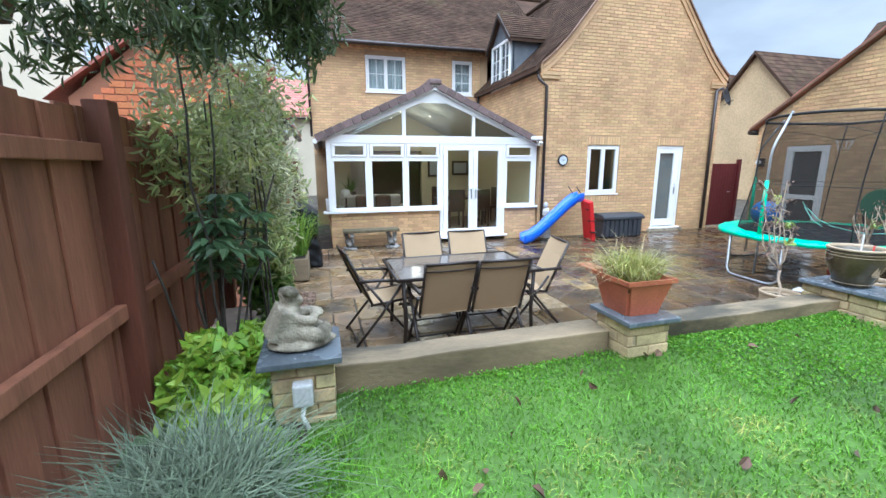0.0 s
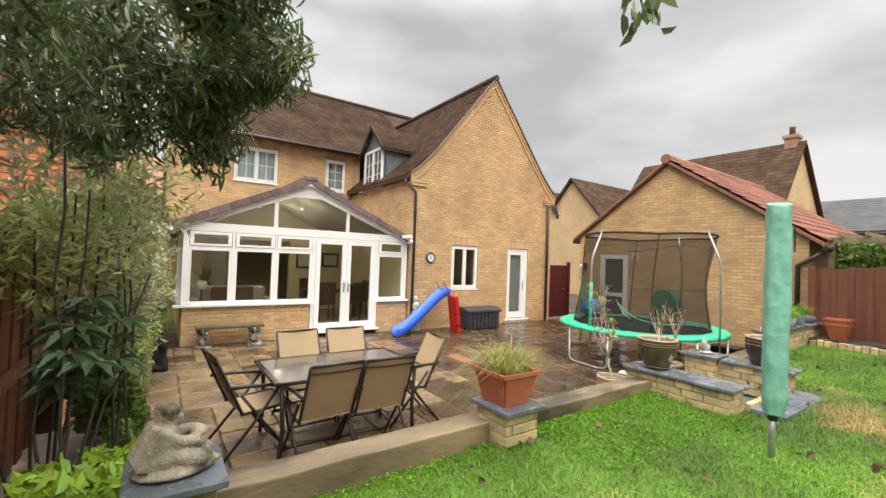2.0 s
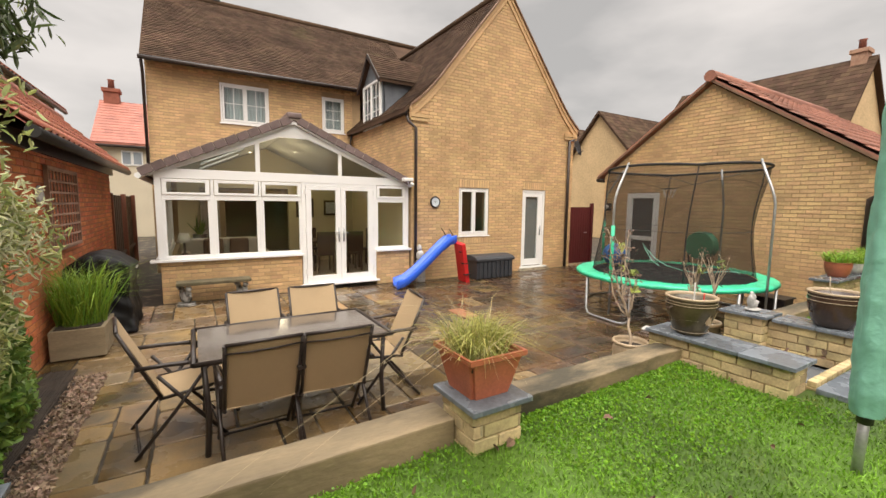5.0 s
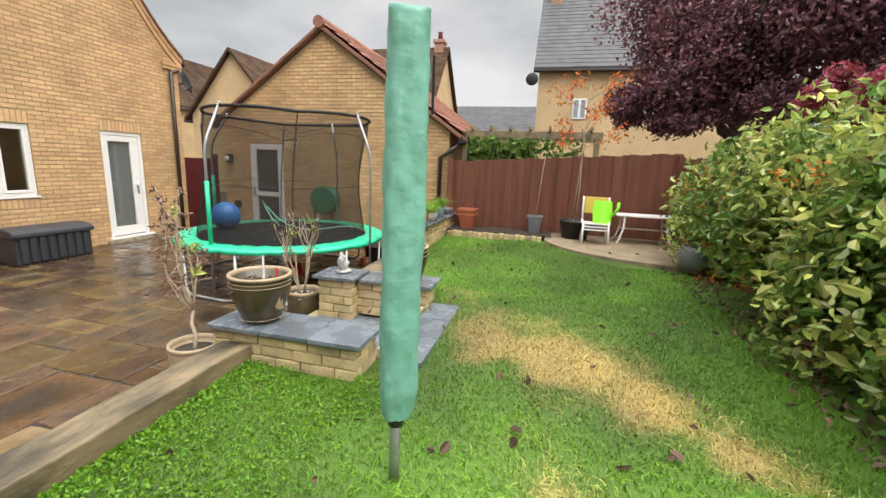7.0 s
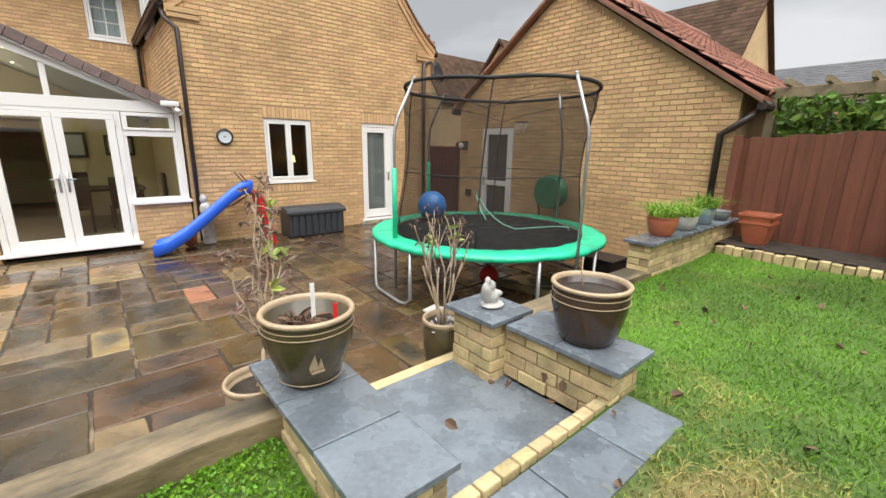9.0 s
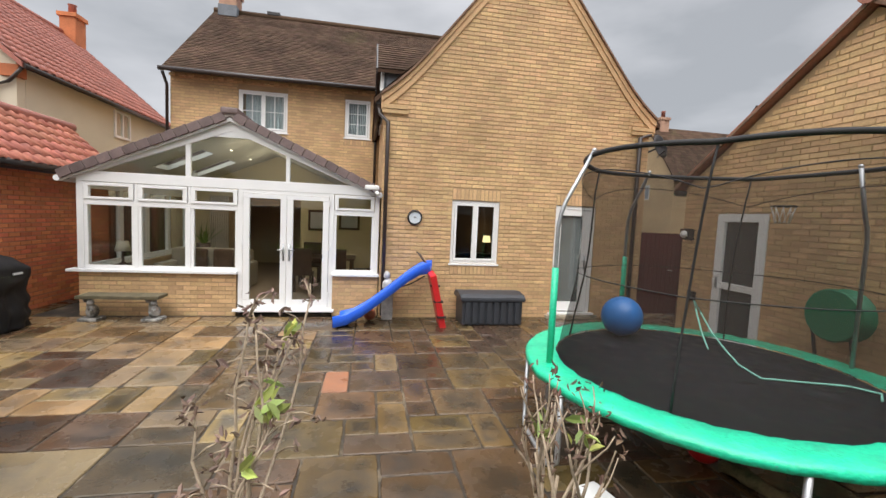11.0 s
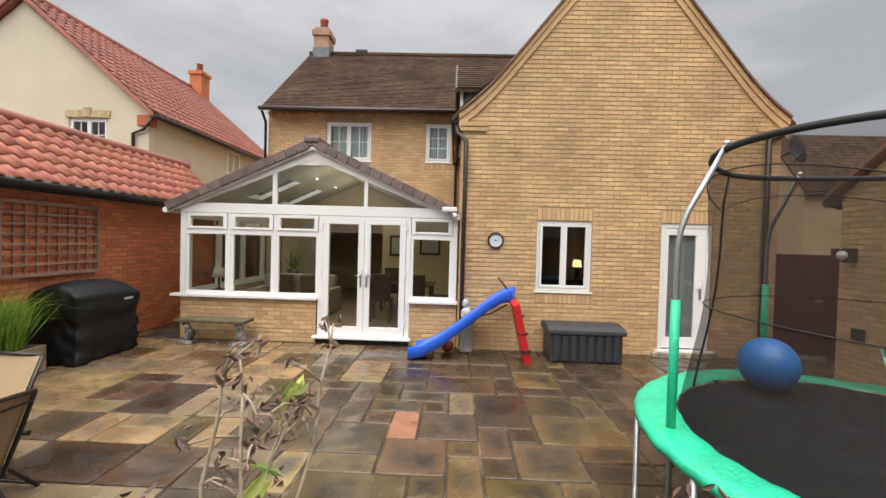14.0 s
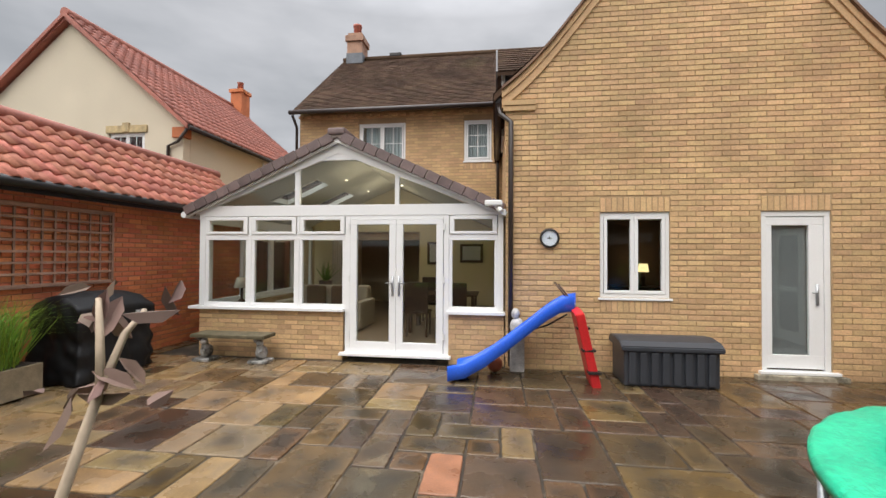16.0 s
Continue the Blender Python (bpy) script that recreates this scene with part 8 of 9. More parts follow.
sb = thing("storage_box", (7.17, 8.84, 0), "charcoal resin garden storage box with ribbed front and domed lid", "storage box")
part("body", box(B(), 6.66, 7.78, 8.58, 9.12, 0.0, 0.45, 0.02), BOX_GREY, sb)
for k in range(8):
    part("rib", box(B(), 6.71 + k * 0.132, 6.80 + k * 0.132, 8.545, 8.6, 0.03, 0.43, 0.016), BOX_GREY, sb)
bm = B()
poly(bm, [(6.62, 8.53, 0.44), (6.62, 8.53, 0.50), (6.62, 8.62, 0.555), (6.62, 8.85, 0.585), (6.62, 9.08, 0.565), (6.62, 9.15, 0.51), (6.62, 9.15, 0.45)], (1.2, 0, 0))
bmesh.ops.bevel(bm, geom=list(bm.edges), offset=0.012, segments=2, affect="EDGES")
part("lid", bm, BOX_GREY, sb)

ck = thing("wall_clock", (5.82, 9.19, 1.87), "round outdoor clock with a dark rim on the brick wall", "clock")
bm = B()
lathe(bm, [(0.135, 0), (0.14, 0.02), (0.125, 0.045), (0.11, 0.04), (0.11, 0.02)], (0, 0, 0), 32)
bmesh.ops.transform(bm, matrix=pose(5.82, 9.195, 1.875, 90, 0, 0), verts=bm.verts)
part("rim", bm, BLACK_PL, ck)
bm = B()
lathe(bm, [(0.112, 0.0), (0.112, 0.022)], (0, 0, 0), 32)
bmesh.ops.transform(bm, matrix=pose(5.82, 9.195, 1.875, 90, 0, 0), verts=bm.verts)
part("dial", bm, DIALW, ck)
part("clock_hand", box(B(), 5.79, 5.855, 9.166, 9.17, 1.87, 1.878), BLACK_PL, ck)
part("clock_hand", box(B(), 5.815, 5.823, 9.164, 9.168, 1.86, 1.90), BLACK_PL, ck)

dish = thing("satellite_dish", (10.6, 9.0, 3.5), "dark grey satellite dish on the house corner", "satellite dish")
bm = B()
lathe(bm, [(0.02, 0.0), (0.15, 0.02), (0.25, 0.07), (0.255, 0.075), (0.15, 0.03), (0.02, 0.012)], (0, 0, 0), 28)
bmesh.ops.transform(bm, matrix=pose(10.88, 9.42, 3.56, 75, 0, 25), verts=bm.verts)
part("reflector", bm, BLACK_PL, dish)
part("bracket", tube(B(), [(10.52, 9.6, 3.4), (10.72, 9.55, 3.45), (10.88, 9.44, 3.55)], 0.02, 8), BLACK_PL, dish)
part("arm", tube(B(), [(10.88, 9.40, 3.36), (10.8, 9.08, 3.44)], 0.012, 8), BLACK_PL, dish)
cc = thing("security_camera", (5.0, 9.1, 2.37), "white security camera under the conservatory eaves", "camera")
part("housing", box(B(), 4.9, 5.15, 9.0, 9.12, 2.33, 2.41, 0.02), WHITE_PL, cc)
part("lens_hood", tube(B(), [(5.1, 9.05, 2.3), (5.14, 9.0, 2.24)], 0.035, 10), WHITE_PL, cc)
part("bracket", tube(B(), [(5.05, 9.1, 2.34), (5.1, 9.15, 2.26)], 0.02, 8), WHITE_PL, cc)

MOSS_STONE = mat("mossy_stone", (0.115, 0.095, 0.055), 0.9, 0.35, 7, 60, 0.6, second=(0.07, 0.065, 0.03), sec_pos=(0.48, 0.7))
CARVED = mat("stained_carved_stone", (0.40, 0.39, 0.37), 0.85, 0.35, 16, 80, 0.6, second=(0.07, 0.068, 0.06), sec_pos=(0.44, 0.6))
bn = thing("stone_bench", (1.11, 8.98, 0), "weathered stone bench on two carved squirrel supports", "bench")
bm = B()
box(bm, 0.52, 1.70, 8.80, 9.14, 0.37, 0.425, 0.012)
part("seat", bm, MOSS_STONE, bn)
for x in (0.66, 1.56):
    bm = B()
    box(bm, x - 0.14, x + 0.14, 8.84, 9.1, 0.0, 0.05, 0.015)
    ball(bm, (x, 8.99, 0.14), (0.085, 0.10, 0.11))
    ball(bm, (x + 0.03, 8.91, 0.22), (0.05, 0.055, 0.075))
    ball(bm, (x + 0.04, 8.875, 0.305), (0.05, 0.055, 0.045))
    ball(bm, (x + 0.015, 8.89, 0.345), (0.014, 0.014, 0.03))
    ball(bm, (x + 0.065, 8.89, 0.345), (0.014, 0.014, 0.03))
    ball(bm, (x + 0.06, 8.86, 0.18), (0.022, 0.045, 0.022))
    ball(bm, (x - 0.06, 9.03, 0.21), (0.045, 0.05, 0.15))
    ball(bm, (x - 0.09, 9.0, 0.33), (0.05, 0.045, 0.05))
    part("support", bm, CARVED, bn, "pale grey carved support")

bq = thing("barbecue", (-0.3, 8.15, 0), "barbecue under a draped black waterproof cover", "barbecue")
bm = B()
bmesh.ops.create_cube(bm, size=1.0)
bmesh.ops.subdivide_edges(bm, edges=list(bm.edges), cuts=20, use_grid_fill=True)
for v_ in bm.verts:
    x, y, z_ = v_.co
    t = z_ + 0.5
    ang = math.atan2(y * 1.7, x)
    rim_ = max(abs(x), abs(y)) * 2
    waist = 1.0 - 0.08 * math.exp(-((t - 0.62) / 0.16) ** 2) + 0.06 * max(0.0, 0.5 - t)
    low = max(0.0, 1 - t / 0.8)
    pleat = (0.030 * math.sin(ang * 11 + 3 * noise.noise((ang, t * 2.0, 1))) + 0.05 * noise.noise((math.cos(ang) * 4, math.sin(ang) * 5, t * 1.6))) * low * rim_
    crease = 0.032 * noise.noise((x * 5 + t * 4, y * 5 - t * 3, t * 6)) * rim_
    hump = 0.25 * (1 - (2 * x) ** 2 * 0.85) * (1 - 0.25 * abs(2 * y) ** 3) + 0.012 * noise.noise((x * 6, y * 8, 3)) - 0.05 * y
    r_ = waist + (pleat + crease) * 2.3
    v_.co = Vector((-0.31 + x * 0.70 * r_, 8.12 + y * 1.14 * r_, 0.012 + t * 0.86 + (hump * (t - 0.7) / 0.3 if t > 0.7 else 0)))
ob = part("cover", bm, COVER_BLACK, bq)
ob.data.polygons.foreach_set("use_smooth", [True] * len(ob.data.polygons))
part("badge", box(B(), 0.036, 0.05, 8.36, 8.52, 0.80, 0.83), GREY_LBL, bq)
tl = thing("wall_trellis", (-0.64, 8.0, 1.7), "brown square timber trellis on the red brick wall", "trellis")
for k in range(10):
    part("slat", box(B(), -0.655, -0.64, 7.2 + k * 0.155, 7.225 + k * 0.155, 1.2, 2.22, 0.002), TRELLIS, tl)
for k in range(8):
    part("slat", box(B(), -0.638, -0.622, 7.18, 8.62, 1.21 + k * 0.139, 1.24 + k * 0.139, 0.002), TRELLIS, tl)
for z_ in (1.19, 2.2):
    part("frame", box(B(), -0.66, -0.615, 7.17, 8.64, z_, z_ + 0.035, 0.003), TRELLIS, tl)
for y in (7.17, 8.61):
    part("frame", box(B(), -0.66, -0.615, y, y + 0.035, 1.2, 2.22, 0.003), TRELLIS, tl)
pq = thing("wall_plaque", (-0.64, 6.7, 1.9), "round pale decorative wall plaque on the red bricks", "plaque")
bm = B()
lathe(bm, [(0.12, 0), (0.12, 0.02), (0.1, 0.03), (0.02, 0.035)], (0, 0, 0), 24)
bmesh.ops.transform(bm, matrix=pose(-0.665, 6.95, 1.87, 0, 90, 0), verts=bm.verts)
part("disc", bm, STONE_PALE, pq)
tp = thing("timber_planter", (-0.35, 6.95, 0), "grey timber trough planter beside the brick wall", "planter")
part("trough", box(B(), -0.62, -0.12, 6.6, 7.3, 0.02, 0.36, 0.01), OAK, tp)
part("soil", box(B(), -0.58, -0.16, 6.64, 7.26, 0.33, 0.37), SOIL, tp)
tuft("bamboo_grass", (-0.38, 6.95, 0.36), 700, 0.72, 0.24, L_GRASSY, "tall green grassy bamboo in the timber trough", 0.45, 0.011, 9)
ur = thing("stone_urn", (5.32, 9.0, 0), "pale stone pedestal with a weathered ornament by the downpipe", "ornament")
part("pedestal", box(B(), 5.26, 5.46, 8.98, 9.16, 0.0, 0.5, 0.02), STONE_PALE, ur)
bm = B()
ball(bm, (5.36, 9.07, 0.62), (0.1, 0.08, 0.13))
ball(bm, (5.34, 9.07, 0.8), (0.06, 0.06, 0.08))
part("figure", bm, STONE_PALE, ur)
tagged(part("football", ball(B(), (5.05, 8.98, 0.11), 0.11), TERRA), "brown-red ball under the slide", "ball")
hr = thing("hose_reel", (10.3, 5.2, 0), "green garden hose reel on a stand by the garage wall", "hose reel")
bm = B()
lathe(bm, [(0.28, -0.12), (0.3, -0.1), (0.22, -0.09), (0.22, 0.09), (0.3, 0.1), (0.28, 0.12)], (0, 0, 0), 24)
bmesh.ops.transform(bm, matrix=pose(10.2, 5.25, 1.0, 0, 90, 0), verts=bm.verts)
part("drum", bm, mat("green_plastic", (0.02, 0.2, 0.1), 0.45, 0.1), hr)
for y in (5.05, 5.45):
    part("leg", tube(B(), [(10.3, y, 0), (10.2, y + 0.1, 1.0)], 0.02, 8), BLACK_PL, hr)
wb = thing("wall_vent", (10.45, 7.7, 0.75), "small dark square air vent on the garage wall", "vent")
part("cover", box(B(), 10.43, 10.478, 7.6, 7.76, 0.68, 0.84, 0.01), BLACK_PL, wb)
hp = thing("basketball_hoop", (10.4, 6.1, 2.1), "small hoop with pale net on the garage wall", "hoop")
part("hoop", tube(B(), [(10.3 + 0.12 * math.cos(a), 6.1 + 0.14 * math.sin(a), 2.24) for a in [k * math.pi / 10 for k in range(21)]], 0.01, 6), BLACK_PL, hp)
bm = B()
for k in range(10):
    a = k * math.pi / 5
    tube(bm, [(10.3 + 0.12 * math.cos(a), 6.1 + 0.14 * math.sin(a), 2.23), (10.3 + 0.07 * math.cos(a + 0.5), 6.1 + 0.08 * math.sin(a + 0.5), 2.02)], 0.005, 4)
part("hoop_net", bm, WHITE_PL, hp)

# ---------------------------------------------------------------- far corner of the lawn
square_planter("stacked_planter", (10.1, 2.1, 0.66), 0.34, 0.22, 0.28, TERRA, "terracotta plastic planter by the fence")
square_planter("nested_planter", (10.1, 2.1, 0.76), 0.36, 0.25, 0.27, TERRA, "second terracotta planter nested in another")
square_planter("grey_planter", (10.15, 0.82, 0.655), 0.28, 0.19, 0.32, POT_GREY, "tapered grey square planter with a cane by the fence")
tagged(part("bamboo_cane", tube(B(), [(10.15, 0.82, 0.9), (10.3, 0.72, 2.1)], 0.008, 6), TWIG), "thin bamboo cane standing in the grey planter", "cane")
bk = thing("black_tub", (9.98, 0.1, 0.63), "black rubber tub with a young tree", "tub")
part("tub", lathe(B(), [(0.22, 0), (0.27, 0.3), (0.285, 0.3), (0.285, 0.32), (0.255, 0.32), (0.25, 0.26), (0.01, 0.26)], (9.98, 0.1, 0.635), 28), BLACK_PL, bk)
yt = thing("young_tree", (9.98, 0.1, 0.85), "slim young maple with sparse orange autumn leaves", "tree")
part("trunk", tube(B(), [(9.98, 0.1, 0.85), (10.0, 0.08, 1.6), (9.99, 0.1, 2.3), (10.03, 0.06, 3.3)], 0.014, 7, 0.005), TWIG, yt)
part("cane", tube(B(), [(10.05, 0.16, 0.85), (10.02, 0.08, 2.3)], 0.009, 6), TWIG, yt)
tw = []
for k in range(9):
    a, z_ = k * 2.4, 1.9 + k * 0.16
    e = Vector((10.0 + 0.55 * math.cos(a), 0.08 + 0.6 * math.sin(a), z_ + 0.3))
    part("branch", tube(B(), [(10.0, 0.08, z_), e], 0.006, 5, 0.003), TWIG, yt)
    tw += [(Vector((10.0, 0.08, z_)).lerp(e, t)).to_tuple() for t in (0.5, 0.7, 0.85, 1.0)]
tw = np.array(tw)
tw = tw[tw[:, 2] > 2.25]
clump("foliage", np.repeat(tw, 11, axis=0) + g.normal(size=(len(tw) * 11, 3)) * 0.09, 0.08, 0.03, L_ORANGE, yt)

kt = thing("plastic_table", (9.95, -1.05, 0.63), "small white plastic folding table on the corner paving", "table")
part("top", box(B(), 9.7, 10.15, -1.46, -0.56, 1.10, 1.13, 0.012), WHITE_PL, kt)
for y in (-1.36, -0.68):
    for x, dx in ((9.74, -0.03), (10.11, 0.03)):
        part("leg", tube(B(), [(x, y, 1.1), (x + dx * 0.2, y, 0.9), (x + dx * 0.6, y + (0.05 if y > -1 else -0.05), 0.72), (x + dx * 2, y + (0.1 if y > -1 else -0.1), 0.636)], 0.018, 8), WHITE_PL, kt)
    part("brace", tube(B(), [(9.74, y, 0.88), (10.11, y, 0.88)], 0.014, 8), WHITE_PL, kt)
part("brace", tube(B(), [(9.92, -1.36, 0.88), (9.92, -0.68, 0.88)], 0.014, 8), WHITE_PL, kt)
kc = thing("stacked_chair", (9.62, -0.22, 0.63), "stack of white plastic chairs with a yellow back", "chair")
for x in (9.42, 9.78):
    for y in (-0.42, 0.0):
        part("leg", tube(B(), [(x, y, 0.636), (x + (0.04 if x < 9.6 else -0.02), y * 0.95, 1.02)], 0.018, 8), WHITE_PL, kc)
for k in range(3):
    part("seat", box(B(), 9.44, 9.78, -0.40, -0.02, 0.86 + 0.05 * k, 0.88 + 0.05 * k, 0.008), WHITE_PL, kc)
for y in (-0.42, 0.0):
    part("back_post", tube(B(), [(9.78, y, 1.0), (9.86, y, 1.40)], 0.016, 8), WHITE_PL, kc)
part("backrest", box(B(), 9.79, 9.82, -0.4, -0.02, 1.12, 1.4, 0.01, pose(0, 0, 0)), YELLOW_PL, kc, "yellow fabric backrest")
lc = thing("lime_chair", (9.6, -0.3, 1.0), "lime green plastic child's chair lying in the stack", "chair")
bm = B()
bmesh.ops.create_grid(bm, x_segments=8, y_segments=8, size=0.5)
for v_ in bm.verts:
    u_, w_ = v_.co.x, v_.co.y + 0.5
    v_.co = Vector((9.50 + 0.12 * w_ + 0.05 * (2 * u_) ** 2, -0.30 + u_ * (0.30 - 0.06 * abs(w_ - 0.5)), 0.95 + 0.40 * w_))
lo3 = part("shell", bm, LIME_PL, lc)
lo3.modifiers.new("thickness", "SOLIDIFY").thickness = 0.012
part("arm", tube(B(), [(9.55, -0.46, 1.12), (9.48, -0.52, 1.25), (9.6, -0.54, 1.33)], 0.025, 8), LIME_PL, lc)
# pots along the raised bed
for x, y, m_, r_, h_, lab in ((8.35, 2.53, TERRA, 0.15, 0.2, "terracotta pot of bushy green herbs on the raised bed"), (8.95, 2.53, STONE_PALE, 0.13, 0.15, "pale shallow pot on the raised bed"), (9.5, 2.53, POT_BLUE, 0.12, 0.2, "grey-blue pot on the raised bed"), (10.05, 2.53, POT_GREY, 0.13, 0.12, "low grey pot at the end of the raised bed")):
    round_pot("herb_pot", (x, y, 0.9), r_, h_, m_, lab)
    if m_ is not POT_GREY:
        tuft("herb_plant", (x, y, 0.9 + h_ - 0.04), 260, 0.22, r_ * 0.85, L_GRASSY, "bushy green herb leaves in a pot", 0.8, 0.012, int(x * 7))
tagged(part("grey_bowl", lathe(B(), [(0.12, 0), (0.2, 0.12), (0.21, 0.28), (0.17, 0.34), (0.15, 0.34), (0.18, 0.2), (0.01, 0.1)], (8.05, -1.3, 0.6), 24), POT_GREY), "dark grey round pot at the foot of the hedge", "plant pot")

# ---------------------------------------------------------------- planting
def limb(bm_, p, q, r0, r1, seed, wob=0.12, n_=7):
    p, q = Vector(p), Vector(q)
    L = (q - p).length
    pts_ = [p.lerp(q, i / n_) + Vector((noise.noise((seed, i * 0.7, 0)), noise.noise((seed, i * 0.7, 5)), noise.noise((seed, i * 0.7, 9)))) * wob * L * math.sin(math.pi * i / n_) for i in range(n_ + 1)]
    tube(bm_, pts_, r0, 7, r1)
    return pts_


def limb_mesh(p, q, seed):
    bm_ = B()
    limb(bm_, p, q, 0.005, 0.003, seed)
    return bm_


ov = thing("overhanging_tree", (-2.6, 3.6, 0.0), "dark narrow-leaved evergreen tree overhanging the fence", "tree")
bm = B()
limb(bm, (-2.6, 3.6, -0.1), (-1.3, 2.9, 2.9), 0.12, 0.06, 1)
limb(bm, (-1.35, 2.9, 2.6), (0.2, 2.4, 3.3), 0.05, 0.015, 2)
limb(bm, (-1.35, 2.9, 2.5), (-0.2, 1.5, 3.2), 0.05, 0.012, 3)
limb(bm, (-1.35, 2.9, 2.6), (-0.3, 4.2, 3.6), 0.05, 0.015, 4)
limb(bm, (-1.35, 2.9, 2.6), (-2.2, 2.2, 3.8), 0.05, 0.015, 5)
part("trunk", bm, BARK, ov)
gt = np.random.default_rng(31)
cs = []
for c, r, n_ in (((-0.75, 2.4, 3.1), (1.05, 0.8, 0.75), 2570), ((-0.05, 2.5, 2.85), (0.55, 0.6, 0.48), 2570), ((-1.5, 2.2, 3.0), (0.9, 0.9, 0.9), 1680), ((-0.6, 3.4, 3.0), (0.8, 0.8, 0.6), 2350), ((-0.7, 1.75, 2.75), (0.65, 0.4, 0.4), 2180), ((0.25, 2.3, 2.85), (0.30, 0.4, 0.36), 1840), ((0.05, 1.7, 2.85), (0.4, 0.4, 0.3), 1840), ((-0.5, 2.75, 2.5), (0.6, 0.55, 0.26), 1120), ((0.1, 2.85, 2.55), (0.3, 0.4, 0.25), 720), ((-0.35, 2.3, 2.32), (0.2, 0.25, 0.22), 250), ((0.06, 2.5, 2.4), (0.2, 0.2, 0.22), 250), ((-0.85, 2.3, 2.28), (0.28, 0.25, 0.26), 330)):
    cs.append(blob_points(int(n_ * 1.1), c, r, gt, 0.3, 18))
clump("crown", np.concatenate(cs), 0.076, 0.0135, L_DARK, ov, "", (0.15, -0.1, -0.8), 0.75)
part("long_branch", tube(B(), [(-0.35, 1.6, 3.15), (0.2, 1.3, 3.45), (0.9, 1.0, 3.4), (1.3, 0.88, 3.05), (1.37, 0.85, 2.8)], 0.012, 6, 0.003), BARK, ov)
clump("hanging_sprig", np.array([1.37, 0.86, 2.80]) + gt.normal(size=(18, 3)) * (0.05, 0.05, 0.035), 0.085, 0.035, L_DARK, ov, "", (0, 0, -0.9), 0.6)

CANE = mat("dark_cane", (0.045, 0.036, 0.028), 0.7, 0.3, 12, 60, 0.3)
ol = thing("olive_shrub", (-0.45, 3.4, 0.1), "tall shrub with narrow olive-green and cream leaves", "shrub")
for k in range(9):
    a = gt.uniform(0, 6.28)
    x0, y0 = -0.38 + 0.17 * math.cos(a) + gt.uniform(-.05, .05), 2.95 + 0.4 * math.sin(a)
    bm = B()
    limb(bm, (x0, y0, 0.05), (x0 + gt.uniform(-0.1, 0.1), y0 + gt.uniform(-0.1, 0.2), gt.uniform(1.9, 2.5)), 0.0095, 0.005, 40 + k, 0.025)
    part("stem", bm, CANE, ol)
cs = [blob_points(n_, c, r, gt, 0.3, 12) for c, r, n_ in (((-0.45, 3.5, 2.15), (0.58, 0.9, 0.6), 2340), ((-0.33, 4.1, 1.6), (0.42, 0.7, 0.7), 2160), ((-0.62, 2.9, 1.75), (0.25, 0.5, 0.4), 540), ((-0.25, 3.8, 1.2), (0.26, 0.5, 0.5), 600))]
clump("foliage", np.concatenate(cs), 0.072, 0.018, L_OLIVE, ol, "", (0.2, -0.1, -0.1), 0.9)
cs = [blob_points(n_, c, r, gt, 0.3, 10) for c, r, n_ in (((-0.45, 3.5, 2.15), (0.58, 0.9, 0.6), 2000), ((-0.35, 4.1, 1.6), (0.42, 0.7, 0.7), 1400))]
clump("variegated_leaves", np.concatenate(cs), 0.062, 0.015, leaf_mat("leaf_cream", (0.62, 0.62, 0.40)), ol, "", (0.2, -0.1, -0.1), 0.9)

gl_ = thing("broadleaf_shrub", (-0.55, 2.6, 0.2), "shrub with whorls of glossy broad dark green leaves", "shrub")
bm = B()
for k in range(5):
    limb(bm, (-0.5, 2.65, 0.1), (-0.66 + 0.13 * k, 2.4 + 0.17 * k, 1.3 + 0.1 * k), 0.010, 0.006, 60 + k, 0.05)
part("stem", bm, CANE, gl_)
wc = np.column_stack([gt.uniform(-0.56, -0.2, 24), gt.uniform(2.5, 3.1, 24), gt.uniform(0.95, 1.62, 24)])
V_, F_ = [], []
for c in wc:
    n_ = gt.integers(7, 11)
    a = np.arange(n_) * 2 * math.pi / n_ + gt.uniform(0, 1)
    d_ = np.column_stack([np.cos(a), np.sin(a), gt.uniform(-0.35, 0.15, n_)])
    k4 = np.arange(n_)[:, None] * 4
    f_ = np.concatenate([k4 + np.array([[0, 1, 2]]), k4 + np.array([[0, 2, 3]])], axis=0)
    v4 = np.stack([c + d_ * 0.01, c + d_ * 0.085 + np.cross(d_, (0, 0, 1)) * 0.024 + np.array([0, 0, 0.012]), c + d_ * 0.145 + np.array([0, 0, -0.035]), c + d_ * 0.085 - np.cross(d_, (0, 0, 1)) * 0.024 + np.array([0, 0, 0.004])], 1).reshape(-1, 3)
    b_ = len(V_)
    V_ += v4.tolist()
    F_ += (f_ + b_).tolist()
raw("foliage", np.array(V_), F_, L_GLOSS, gl_)

lm = thing("lime_groundcover", (-0.35, 2.5, 0.4), "bright lime-green low foliage plant beside the pillar", "shrub")
cs = [blob_points(n_, c, r, gt, 0.3, 10) for c, r, n_ in (((-0.42, 2.40, 0.56), (0.30, 0.55, 0.34), 3600), ((-0.3, 2.85, 0.55), (0.22, 0.34, 0.3), 1600), ((-0.2, 1.95, 0.46), (0.16, 0.25, 0.12), 700))]
clump("foliage", np.concatenate(cs), 0.08, 0.045, L_LIME, lm, "", (0, 0, 0.1), 1.0)
for k in range(6):
    part("stem", limb_mesh((-0.42 + 0.04 * k, 2.3 + 0.1 * k, 0.42), (-0.45 + 0.06 * k, 2.25 + 0.13 * k, 0.66), 120 + k), L_LIME, lm)
gb = thing("green_shrub", (-0.3, 4.4, 0.1), "rounded mid-green shrub beside the gravel", "shrub")
